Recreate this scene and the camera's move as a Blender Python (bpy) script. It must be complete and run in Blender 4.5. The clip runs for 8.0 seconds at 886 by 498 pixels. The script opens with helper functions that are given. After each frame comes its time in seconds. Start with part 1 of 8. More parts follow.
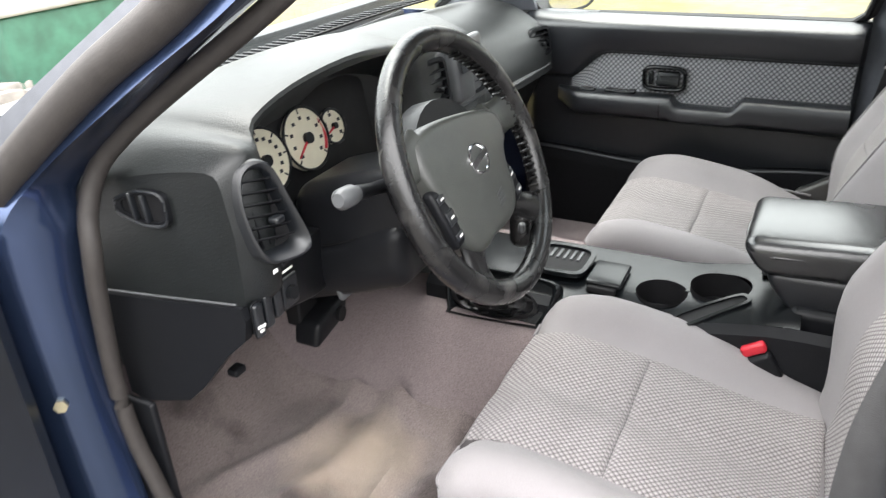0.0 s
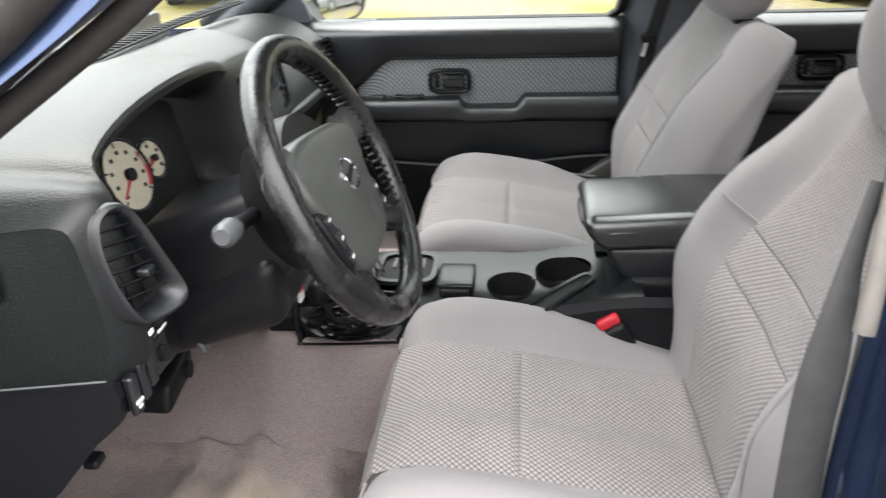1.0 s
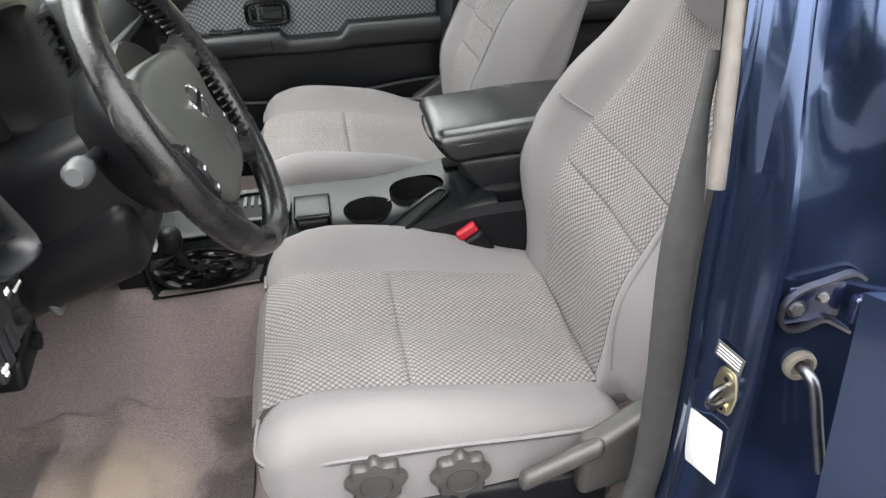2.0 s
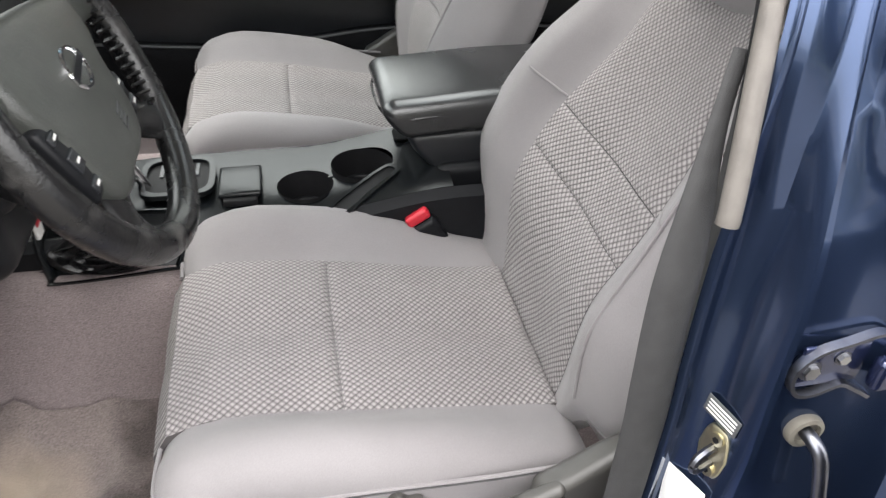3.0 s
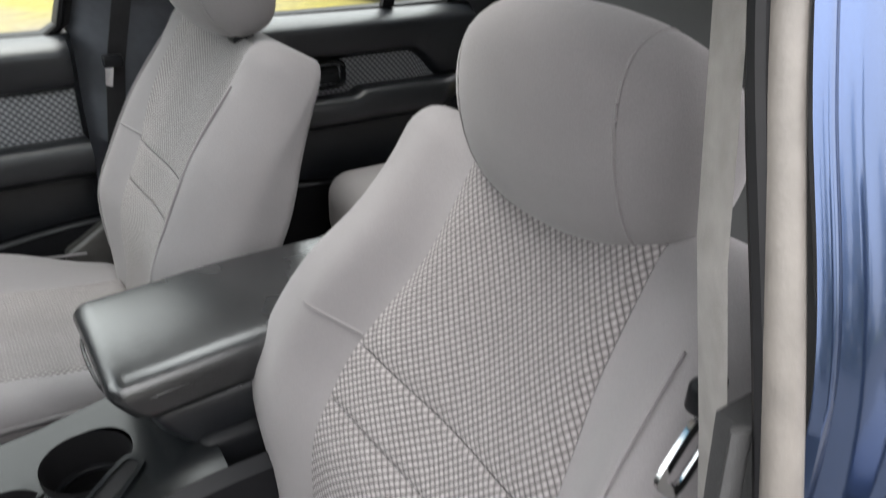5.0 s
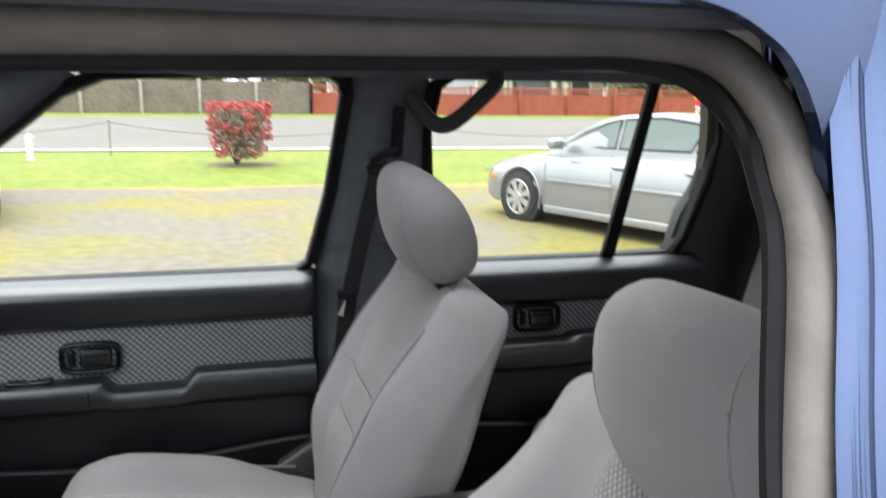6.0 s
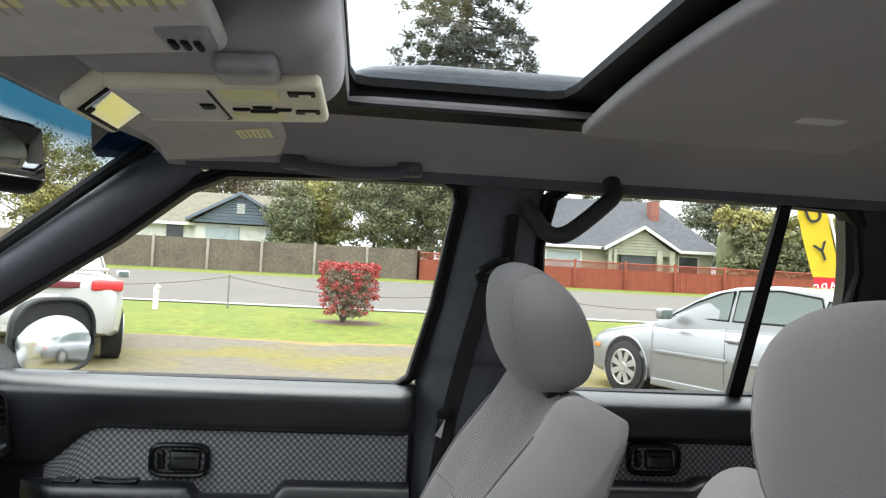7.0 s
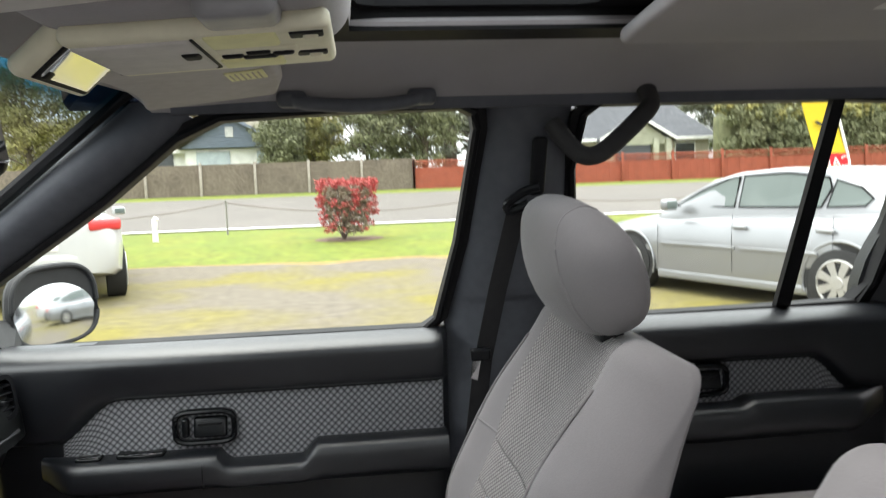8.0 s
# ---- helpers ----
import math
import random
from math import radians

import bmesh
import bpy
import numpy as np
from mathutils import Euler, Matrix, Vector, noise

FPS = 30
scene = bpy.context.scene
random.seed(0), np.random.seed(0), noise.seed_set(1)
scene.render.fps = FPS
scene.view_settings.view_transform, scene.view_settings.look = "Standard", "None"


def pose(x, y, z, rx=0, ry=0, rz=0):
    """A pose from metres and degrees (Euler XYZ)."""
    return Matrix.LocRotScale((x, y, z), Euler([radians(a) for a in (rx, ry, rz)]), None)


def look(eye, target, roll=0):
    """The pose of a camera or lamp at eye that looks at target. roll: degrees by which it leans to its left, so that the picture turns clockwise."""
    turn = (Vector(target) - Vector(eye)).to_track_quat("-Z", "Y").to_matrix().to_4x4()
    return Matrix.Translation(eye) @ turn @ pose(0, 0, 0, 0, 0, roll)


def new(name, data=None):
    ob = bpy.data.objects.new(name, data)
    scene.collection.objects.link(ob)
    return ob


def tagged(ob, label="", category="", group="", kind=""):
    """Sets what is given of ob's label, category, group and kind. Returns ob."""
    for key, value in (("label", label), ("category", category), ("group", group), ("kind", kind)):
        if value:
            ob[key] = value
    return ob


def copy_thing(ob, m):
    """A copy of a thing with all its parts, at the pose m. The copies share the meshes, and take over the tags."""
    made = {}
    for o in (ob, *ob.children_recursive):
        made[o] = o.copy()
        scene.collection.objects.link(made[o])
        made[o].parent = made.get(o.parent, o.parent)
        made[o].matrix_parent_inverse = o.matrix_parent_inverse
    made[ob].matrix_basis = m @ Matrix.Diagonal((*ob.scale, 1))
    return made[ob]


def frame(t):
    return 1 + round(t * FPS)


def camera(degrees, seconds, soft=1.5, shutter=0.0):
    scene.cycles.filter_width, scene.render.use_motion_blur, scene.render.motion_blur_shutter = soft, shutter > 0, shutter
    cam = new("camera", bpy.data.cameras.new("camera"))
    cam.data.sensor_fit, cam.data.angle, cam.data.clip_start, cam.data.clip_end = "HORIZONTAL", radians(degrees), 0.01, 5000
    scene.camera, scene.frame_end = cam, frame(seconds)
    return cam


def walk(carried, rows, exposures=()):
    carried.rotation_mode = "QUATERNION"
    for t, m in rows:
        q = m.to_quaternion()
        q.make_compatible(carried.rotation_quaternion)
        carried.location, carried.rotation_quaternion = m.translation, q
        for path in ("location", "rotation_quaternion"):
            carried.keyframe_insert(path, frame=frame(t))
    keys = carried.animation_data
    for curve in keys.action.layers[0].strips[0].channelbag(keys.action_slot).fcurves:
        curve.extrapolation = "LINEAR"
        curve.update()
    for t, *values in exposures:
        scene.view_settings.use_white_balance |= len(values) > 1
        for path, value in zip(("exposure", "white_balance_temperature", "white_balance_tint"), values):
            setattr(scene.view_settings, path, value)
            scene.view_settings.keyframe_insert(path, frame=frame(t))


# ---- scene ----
cam = camera(61.8, 8.0, 1.2, 0.35)
PATH = [
    (0, (-0.06, -1.222, 1.46), (-0.888, 0.356, 0.552), -2.7),
    (0.5, (-0.164, -1.196, 1.453), (-0.738, 0.507, 0.575), -2.1),
    (1, (-0.228, -1.22, 1.441), (-0.428, 0.558, 0.546), -2.2),
    (1.5, (-0.278, -1.249, 1.431), (-0.127, 0.503, 0.479), -3.4),
    (1.7, (-0.29, -1.257, 1.423), (-0.063, 0.468, 0.436), -3.8),
    (2.8, (-0.239, -1.106, 1.4), (0.069, 0.488, 0.233), 1.1),
    (3, (-0.244, -1.079, 1.394), (0.114, 0.5, 0.221), 2.0),
    (3.5, (-0.29, -0.959, 1.379), (0.377, 0.499, 0.183), 5.1),
    (4, (-0.287, -0.869, 1.382), (0.658, 0.411, 0.17), 6.9),
    (4.2, (-0.272, -0.839, 1.389), (0.753, 0.402, 0.202), 6.7),
    (5.3, (-0.143, -0.77, 1.434), (0.791, 0.809, 0.638), -0.4),
    (5.5, (-0.117, -0.773, 1.446), (0.677, 0.927, 0.754), -0.7),
    (6, (-0.082, -0.799, 1.451), (0.398, 1.106, 1.075), 0.5),
    (6.5, (-0.064, -0.785, 1.405), (0.241, 1.19, 1.319), 2.6),
    (7, (-0.085, -0.746, 1.337), (0.124, 1.242, 1.41), 2.9),
    (7.5, (-0.081, -0.727, 1.335), (0.093, 1.264, 1.383), 1.6),
    (8, (-0.118, -0.624, 1.386), (0.099, 1.356, 1.205), -2.0),
]
walk(cam, [(t, look(eye, target, roll)) for t, eye, target, roll in PATH], [(0.0, 2.86, 6450, 10), (1.5, 2.60, 6500, 10), (3.0, 2.56, 6500, 10), (4.2, 2.52, 6500, 10), (5.5, 2.38, 6300, 10), (6.2, 2.16, 6150, 10), (7.0, 1.98, 6250, 10), (8.0, 2.12, 6400, 10)])

# ---- light ----
world = bpy.data.worlds.new("sky")
scene.world = world
world.use_nodes = True
wn = world.node_tree.nodes
sky = wn.new("ShaderNodeTexSky")
sky.sky_type, sky.sun_disc = "NISHITA", False
sky.sun_elevation, sky.sun_rotation = radians(74), radians(307)
sky.dust_density, sky.air_density, sky.ozone_density = 4.0, 1.0, 1.0
haze = wn.new("ShaderNodeMix")
haze.data_type = "RGBA"
haze.inputs[0].default_value = 0.9
world.node_tree.links.new(sky.outputs[0], haze.inputs[6])
# overcast sky: three times brighter overhead than at the horizon
aim, split, rise, cloud = wn.new("ShaderNodeTexCoord"), wn.new("ShaderNodeSeparateXYZ"), wn.new("ShaderNodeMapRange"), wn.new("ShaderNodeVectorMath")
rise.inputs[1].default_value, rise.inputs[2].default_value = 0.0, 1.0
rise.inputs[3].default_value, rise.inputs[4].default_value = 0.50, 1.35
cloud.operation, cloud.inputs[0].default_value = "SCALE", (12.6, 12.4, 12.2)
world.node_tree.links.new(aim.outputs["Generated"], split.inputs[0])
world.node_tree.links.new(split.outputs[2], rise.inputs[0])
world.node_tree.links.new(rise.outputs[0], cloud.inputs["Scale"])
world.node_tree.links.new(cloud.outputs[0], haze.inputs[7])
world.node_tree.links.new(haze.outputs[2], wn["Background"].inputs[0])
wn["Background"].inputs[1].default_value = 0.10
sun = new("sun", bpy.data.lights.new("sun", "SUN"))
sun.data.energy, sun.data.angle, sun.data.color = 0.8, radians(40), (1.0, 0.95, 0.88)
sun.matrix_basis = look((-2, 1.5, 9), (0, 0, 0.6))


# ---- materials ----
def material(name, colour, rough=0.6, metal=0.0, vary=0.12, scale=60.0, bump=0.0, bump_scale=400.0, coat=0.0, stain=None, stain_scale=3.0, sheen=0.0, spec=0.5, patch=(0.45, 0.75)):
    """A surface with colour variation at two scales and a fine relief."""
    m = bpy.data.materials.new(name)
    m.use_nodes = True
    nt = m.node_tree
    n, link = nt.nodes, nt.links.new
    b = n["Principled BSDF"]
    b.inputs["Roughness"].default_value, b.inputs["Metallic"].default_value = rough, metal
    b.inputs["Coat Weight"].default_value = coat
    b.inputs["Coat Roughness"].default_value = 0.08
    b.inputs["Sheen Weight"].default_value = sheen
    b.inputs["Specular IOR Level"].default_value = spec
    co = n.new("ShaderNodeTexCoord")
    fine, broad = n.new("ShaderNodeTexNoise"), n.new("ShaderNodeTexNoise")
    fine.inputs["Scale"].default_value, broad.inputs["Scale"].default_value = scale, stain_scale
    fine.inputs["Detail"].default_value, broad.inputs["Detail"].default_value = 4, 5
    link(co.outputs["Object"], fine.inputs["Vector"]), link(co.outputs["Object"], broad.inputs["Vector"])
    ramp = n.new("ShaderNodeMapRange")
    ramp.inputs[1].default_value, ramp.inputs[2].default_value = 0.3, 0.7
    ramp.inputs[3].default_value, ramp.inputs[4].default_value = 1 - vary, 1 + vary
    link(fine.outputs["Fac"], ramp.inputs[0])
    mul = n.new("ShaderNodeVectorMath")
    mul.operation = "SCALE"
    base = n.new("ShaderNodeMix")
    base.data_type = "RGBA"
    base.inputs[6].default_value = (*colour, 1)
    base.inputs[7].default_value = (*(stain or [c * 0.8 for c in colour]), 1)
    sr = n.new("ShaderNodeMapRange")
    sr.inputs[1].default_value, sr.inputs[2].default_value = patch
    link(broad.outputs["Fac"], sr.inputs[0]), link(sr.outputs[0], base.inputs[0])
    link(base.outputs[2], mul.inputs[0]), link(ramp.outputs[0], mul.inputs["Scale"])
    link(mul.outputs[0], b.inputs["Base Color"])
    rr = n.new("ShaderNodeMapRange")
    rr.inputs[3].default_value, rr.inputs[4].default_value = max(0.0, rough - 0.08), min(1.0, rough + 0.08)
    link(broad.outputs["Fac"], rr.inputs[0]), link(rr.outputs[0], b.inputs["Roughness"])
    if bump:
        relief, bn = n.new("ShaderNodeTexNoise"), n.new("ShaderNodeBump")
        relief.inputs["Scale"].default_value, relief.inputs["Detail"].default_value = bump_scale, 3
        bn.inputs["Strength"].default_value, bn.inputs["Distance"].default_value = bump, 0.002
        link(co.outputs["Object"], relief.inputs["Vector"])
        link(relief.outputs["Fac"], bn.inputs["Height"]), link(bn.outputs[0], b.inputs["Normal"])
    return m


def woven(name, light, dark, width, height, depth=0.6):
    """Staggered woven cells, laid in the surface's own metres."""
    m = material(name, light, 0.85, vary=0.10, scale=160, sheen=0.1, spec=0.2)
    n, link = m.node_tree.nodes, m.node_tree.links.new
    b = n["Principled BSDF"]
    uv, sep = n.new("ShaderNodeUVMap"), n.new("ShaderNodeSeparateXYZ")
    link(uv.outputs[0], sep.inputs[0])

    def maths(op, x, y=None):
        k = n.new("ShaderNodeMath")
        k.operation = op
        for i, v in enumerate((x, y)):
            if isinstance(v, (int, float)):
                k.inputs[i].default_value = v
            elif v is not None:
                link(v, k.inputs[i])
        return k.outputs[0]

    along, across = maths("MULTIPLY", sep.outputs[0], math.pi / width), maths("MULTIPLY", sep.outputs[1], math.pi / (2 * height))
    cell = maths("ABSOLUTE", maths("MULTIPLY", maths("SINE", maths("ADD", along, across)), maths("SINE", maths("SUBTRACT", along, across))))
    cell = maths("POWER", cell, 0.6)
    mix, var = n.new("ShaderNodeMix"), b.inputs["Base Color"].links[0].from_socket
    mix.data_type = "RGBA"
    mix.inputs[6].default_value = (*dark, 1)
    link(cell, mix.inputs[0]), link(var, mix.inputs[7]), link(mix.outputs[2], b.inputs["Base Color"])
    bn = n.new("ShaderNodeBump")
    bn.inputs["Strength"].default_value, bn.inputs["Distance"].default_value = depth, 0.0015
    link(cell, bn.inputs["Height"]), link(bn.outputs[0], b.inputs["Normal"])
    return m


def clear(name, tint=(0.92, 0.95, 0.94), band=None):
    """Window glass: straight through, with a Fresnel gloss. band: heights between which it turns to a blue shade."""
    m = bpy.data.materials.new(name)
    m.use_nodes = True
    n, link = m.node_tree.nodes, m.node_tree.links.new
    n.remove(n["Principled BSDF"])
    t, g, fr, mx = n.new("ShaderNodeBsdfTransparent"), n.new("ShaderNodeBsdfGlossy"), n.new("ShaderNodeLayerWeight"), n.new("ShaderNodeMixShader")
    power, gloss = n.new("ShaderNodeMath"), n.new("ShaderNodeMath")
    power.operation, power.inputs[1].default_value = "POWER", 5.0
    gloss.operation, gloss.inputs[1].default_value, gloss.inputs[2].default_value = "MULTIPLY_ADD", 0.55, 0.025
    t.inputs[0].default_value = (*tint, 1)
    g.inputs["Roughness"].default_value = 0.0
    fr.inputs["Blend"].default_value = 0.5
    link(fr.outputs["Facing"], power.inputs[0]), link(power.outputs[0], gloss.inputs[0]), link(gloss.outputs[0], mx.inputs[0]), link(t.outputs[0], mx.inputs[1]), link(g.outputs[0], mx.inputs[2])
    link(mx.outputs[0], n["Material Output"].inputs[0])
    if band:
        co, sp, mr, mc = n.new("ShaderNodeTexCoord"), n.new("ShaderNodeSeparateXYZ"), n.new("ShaderNodeMapRange"), n.new("ShaderNodeMix")
        mc.data_type = "RGBA"
        mr.inputs[1].default_value, mr.inputs[2].default_value = band
        mc.inputs[6].default_value, mc.inputs[7].default_value = (*tint, 1), (0.005, 0.050, 0.085, 1)
        link(co.outputs["Object"], sp.inputs[0]), link(sp.outputs[2], mr.inputs[0])
        link(mr.outputs[0], mc.inputs[0]), link(mc.outputs[2], t.inputs[0])
    return m


VINYL = material("black_vinyl", (0.008, 0.0095, 0.012), 0.31, bump=0.25, bump_scale=900, vary=0.15, spec=0.7)
DASH = material("dash_vinyl", (0.0070, 0.0085, 0.0088), 0.40, bump=0.3, bump_scale=500, vary=0.12, spec=0.50)
PAD = material("grey_green_vinyl", (0.044, 0.047, 0.043), 0.36, bump=0.3, bump_scale=600, vary=0.12, spec=0.8)
PLASTIC = material("black_plastic", (0.009, 0.0095, 0.011), 0.33, vary=0.1, bump=0.1, bump_scale=1200, spec=0.17)
SEAMSHADE = material("seam_shade", (0.06, 0.058, 0.06), 0.9, vary=0.1)
SEATGREY = material("seat_trim_plastic", (0.055, 0.053, 0.050), 0.38, vary=0.1, bump=0.15, bump_scale=900)
SATIN = material("grey_satin_plastic", (0.075, 0.078, 0.082), 0.42, vary=0.08, bump=0.1, bump_scale=1200)
GLOSSY = material("glossy_console_plastic", (0.005, 0.006, 0.007), 0.24, vary=0.1, bump=0.05, bump_scale=1400, spec=0.30)
PILLARDARK = material("dark_grey_rubber", (0.032, 0.032, 0.033), 0.7, vary=0.15, bump=0.3, bump_scale=900)
LEATHER = material("worn_leather", (0.006, 0.006, 0.0065), 0.27, spec=0.6, bump=0.22, bump_scale=420, vary=0.25, scale=90, stain=(0.05, 0.048, 0.047), stain_scale=26, patch=(0.56, 0.72))
ARMLEATHER = material("glossy_black_leather", (0.010, 0.011, 0.012), 0.27, bump=0.18, bump_scale=380, vary=0.15, spec=1.0)
CLOTH = material("grey_cloth", (0.212, 0.200, 0.205), 0.9, bump=0.25, bump_scale=1500, vary=0.07, scale=900, sheen=0.15, stain=(0.182, 0.171, 0.175), stain_scale=5, spec=0.2)
INSERT = woven("woven_cloth", (0.325, 0.302, 0.302), (0.075, 0.069, 0.070), 0.0092, 0.0041, 0.9)
DOORCLOTH = woven("woven_door_cloth", (0.33, 0.335, 0.35), (0.022, 0.024, 0.028), 0.0125, 0.0062)


def spot(m, centre, radius, colour, amount):
    """A worn or spilt patch of its own colour on a cloth, with a ragged rim."""
    n, link = m.node_tree.nodes, m.node_tree.links.new
    b = n["Principled BSDF"]
    old = b.inputs["Base Color"].links[0].from_socket
    co, no, sh, di, mr, mx = n.new("ShaderNodeTexCoord"), n.new("ShaderNodeTexNoise"), n.new("ShaderNodeVectorMath"), n.new("ShaderNodeVectorMath"), n.new("ShaderNodeMapRange"), n.new("ShaderNodeMix")
    no.inputs["Scale"].default_value, no.inputs["Detail"].default_value = 9.0, 6
    sh.operation, sh.inputs[1].default_value = "MULTIPLY_ADD", (radius * 0.9,) * 3
    di.operation, di.inputs[1].default_value = "DISTANCE", [c + radius * 0.45 for c in centre]
    link(co.outputs["Object"], no.inputs["Vector"]), link(no.outputs["Color"], sh.inputs[0]), link(co.outputs["Object"], sh.inputs[2])
    link(sh.outputs[0], di.inputs[0]), link(di.outputs["Value"], mr.inputs[0])
    mr.inputs[1].default_value, mr.inputs[2].default_value, mr.inputs[3].default_value, mr.inputs[4].default_value = radius, radius * 0.35, 0.0, amount
    mx.data_type = "RGBA"
    mx.inputs[7].default_value = (*colour, 1)
    link(mr.outputs[0], mx.inputs[0]), link(old, mx.inputs[6]), link(mx.outputs[2], b.inputs["Base Color"])


CARPET = material("taupe_carpet", (0.20, 0.165, 0.165), 1.0, bump=1.0, bump_scale=600, vary=0.3, scale=500, stain=(0.165, 0.135, 0.135), stain_scale=4.2, sheen=0.1, spec=0.1)
MATCLOTH = material("floor_mat_carpet", (0.180, 0.150, 0.143), 1.0, bump=1.0, bump_scale=500, vary=0.35, scale=450, stain=(0.075, 0.062, 0.06), stain_scale=6, sheen=0.1, spec=0.1, patch=(0.50, 0.62))
spot(MATCLOTH, (-0.67, -0.42, 0.56), 0.14, (0.42, 0.34, 0.27), 0.75)
ROOFCLOTH = material("headliner_cloth", (0.37, 0.355, 0.36), 0.95, bump=0.3, bump_scale=1300, vary=0.06, scale=800, sheen=0.2)
PILLAR = material("grey_pillar_plastic", (0.098, 0.104, 0.120), 0.5, bump=0.2, bump_scale=900, vary=0.08, spec=0.35)
VISORGREY = material("grey_visor_cloth", (0.50, 0.48, 0.465), 0.85, vary=0.06, bump=0.2, bump_scale=1100)
HOOD = material("grey_lamp_cover", (0.30, 0.30, 0.31), 0.45, vary=0.06, bump=0.1)
VISOR = material("visor_vinyl", (0.68, 0.66, 0.62), 0.7, bump=0.2, bump_scale=800, vary=0.06)
BEIGE = material("beige_plastic", (0.84, 0.81, 0.62), 0.5, vary=0.06, bump=0.1)
PRINT = material("faded_print", (0.50, 0.46, 0.31), 0.6, vary=0.1)
LABEL = material("cream_label", (0.88, 0.86, 0.46), 0.55, vary=0.05)
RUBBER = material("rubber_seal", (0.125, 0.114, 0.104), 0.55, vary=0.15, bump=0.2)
DARKSHADERUB = material("dark_and_shaded_rubber", (0.030, 0.026, 0.024), 0.6, vary=0.15, bump=0.2)
BLACKRUB = material("black_rubber", (0.008, 0.008, 0.009), 0.6, vary=0.15, spec=0.2)
PAINT = material("blue_paint", (0.039, 0.063, 0.128), 0.20, metal=0.85, coat=0.6, vary=0.06, scale=900, stain=(0.052, 0.080, 0.168))
PAINTDARK = material("blue_jamb_paint", (0.022, 0.030, 0.080), 0.25, metal=0.6, coat=0.8, vary=0.08, scale=300)
HINGESTEEL = material("dull_zinc", (0.17, 0.175, 0.20), 0.36, metal=1.0, vary=0.25)
BOOT = material("soft_black_leather", (0.008, 0.008, 0.009), 0.30, bump=0.2, bump_scale=500, vary=0.15, spec=0.6)
CHROME = material("chrome", (0.75, 0.75, 0.76), 0.12, metal=1.0, vary=0.03)
ZINC = material("zinc_plated_steel", (0.62, 0.57, 0.40), 0.38, metal=1.0, vary=0.12)
STEEL = material("bare_steel", (0.55, 0.55, 0.55), 0.3, metal=1.0, vary=0.1)
GROMMET = material("pale_rubber", (0.15, 0.138, 0.115), 0.6, vary=0.15)
BLACKCARPET = material("black_carpet", (0.007, 0.007, 0.008), 0.95, vary=0.3, scale=400, bump=0.6, bump_scale=500, spec=0.1)
RED = material("red_plastic", (0.50, 0.02, 0.035), 0.4, vary=0.05)
WHITE = material("white_print", (0.75, 0.75, 0.73), 0.6, vary=0.03)
DIAL = material("cream_dial", (0.66, 0.62, 0.48), 0.5, vary=0.04)
GLASS = clear("clear_glass")
SHIELD = clear("windscreen_glass", (0.88, 0.93, 0.92), (1.43, 1.52))
SMOKED = clear("smoked_glass", (0.66, 0.69, 0.70))
MIRROR = material("mirror_glass", (0.85, 0.87, 0.88), 0.02, metal=1.0, vary=0.0)
BELT = material("grey_webbing", (0.27, 0.255, 0.245), 0.85, bump=0.4, bump_scale=900)
BELTDARK = material("black_webbing", (0.02, 0.02, 0.022), 0.8, bump=0.4, bump_scale=900)


# ---- shapes ----
def mesh_of(name, bm, mat, smooth=True):
    me = bpy.data.meshes.new(name)
    bmesh.ops.recalc_face_normals(bm, faces=bm.faces)
    bm.to_mesh(me)
    bm.free()
    if smooth:
        me.shade_smooth()
        me.set_sharp_from_angle(angle=radians(38))
    me.materials.append(mat)
    return me


def thing(name, at, label="", category="", group="", kind=""):
    """An Empty at a thing's base, which parents its parts."""
    ob = new(name)
    ob.matrix_basis = Matrix.Translation(at)
    ob.empty_display_size = 0.05
    return tagged(ob, label, category, group, kind)


def part(name, bm, mat, parent=None, label="", smooth=True):
    """One mesh object from a bmesh in world places, under a thing or a part."""
    ob = new(name, mesh_of(name, bm, mat, smooth))
    if parent is not None:
        top = parent
        m = parent.matrix_basis.copy()
        while top.parent is not None:
            m = top.parent.matrix_basis @ top.matrix_parent_inverse @ m if top.parent else m
            top = top.parent
        ob.parent = parent
        ob.matrix_parent_inverse = m.inverted()
    return tagged(ob, label)


def solid(name, bm, mat, label, category, kind="", group="", smooth=True):
    """A thing of one mesh."""
    return tagged(part(name, bm, mat, None, "", smooth), label, category, group, kind)


def steps(half, r, n, k):
    """Places across a rounded side: k steps round each edge and n between."""
    a = [math.tan(radians(45) * i / k) for i in range(k + 1)]
    inner = half - r
    out = [-inner - r * v for v in reversed(a)] + [-inner + 2 * inner * i / n for i in range(1, n)] + [inner + r * v for v in a]
    return out


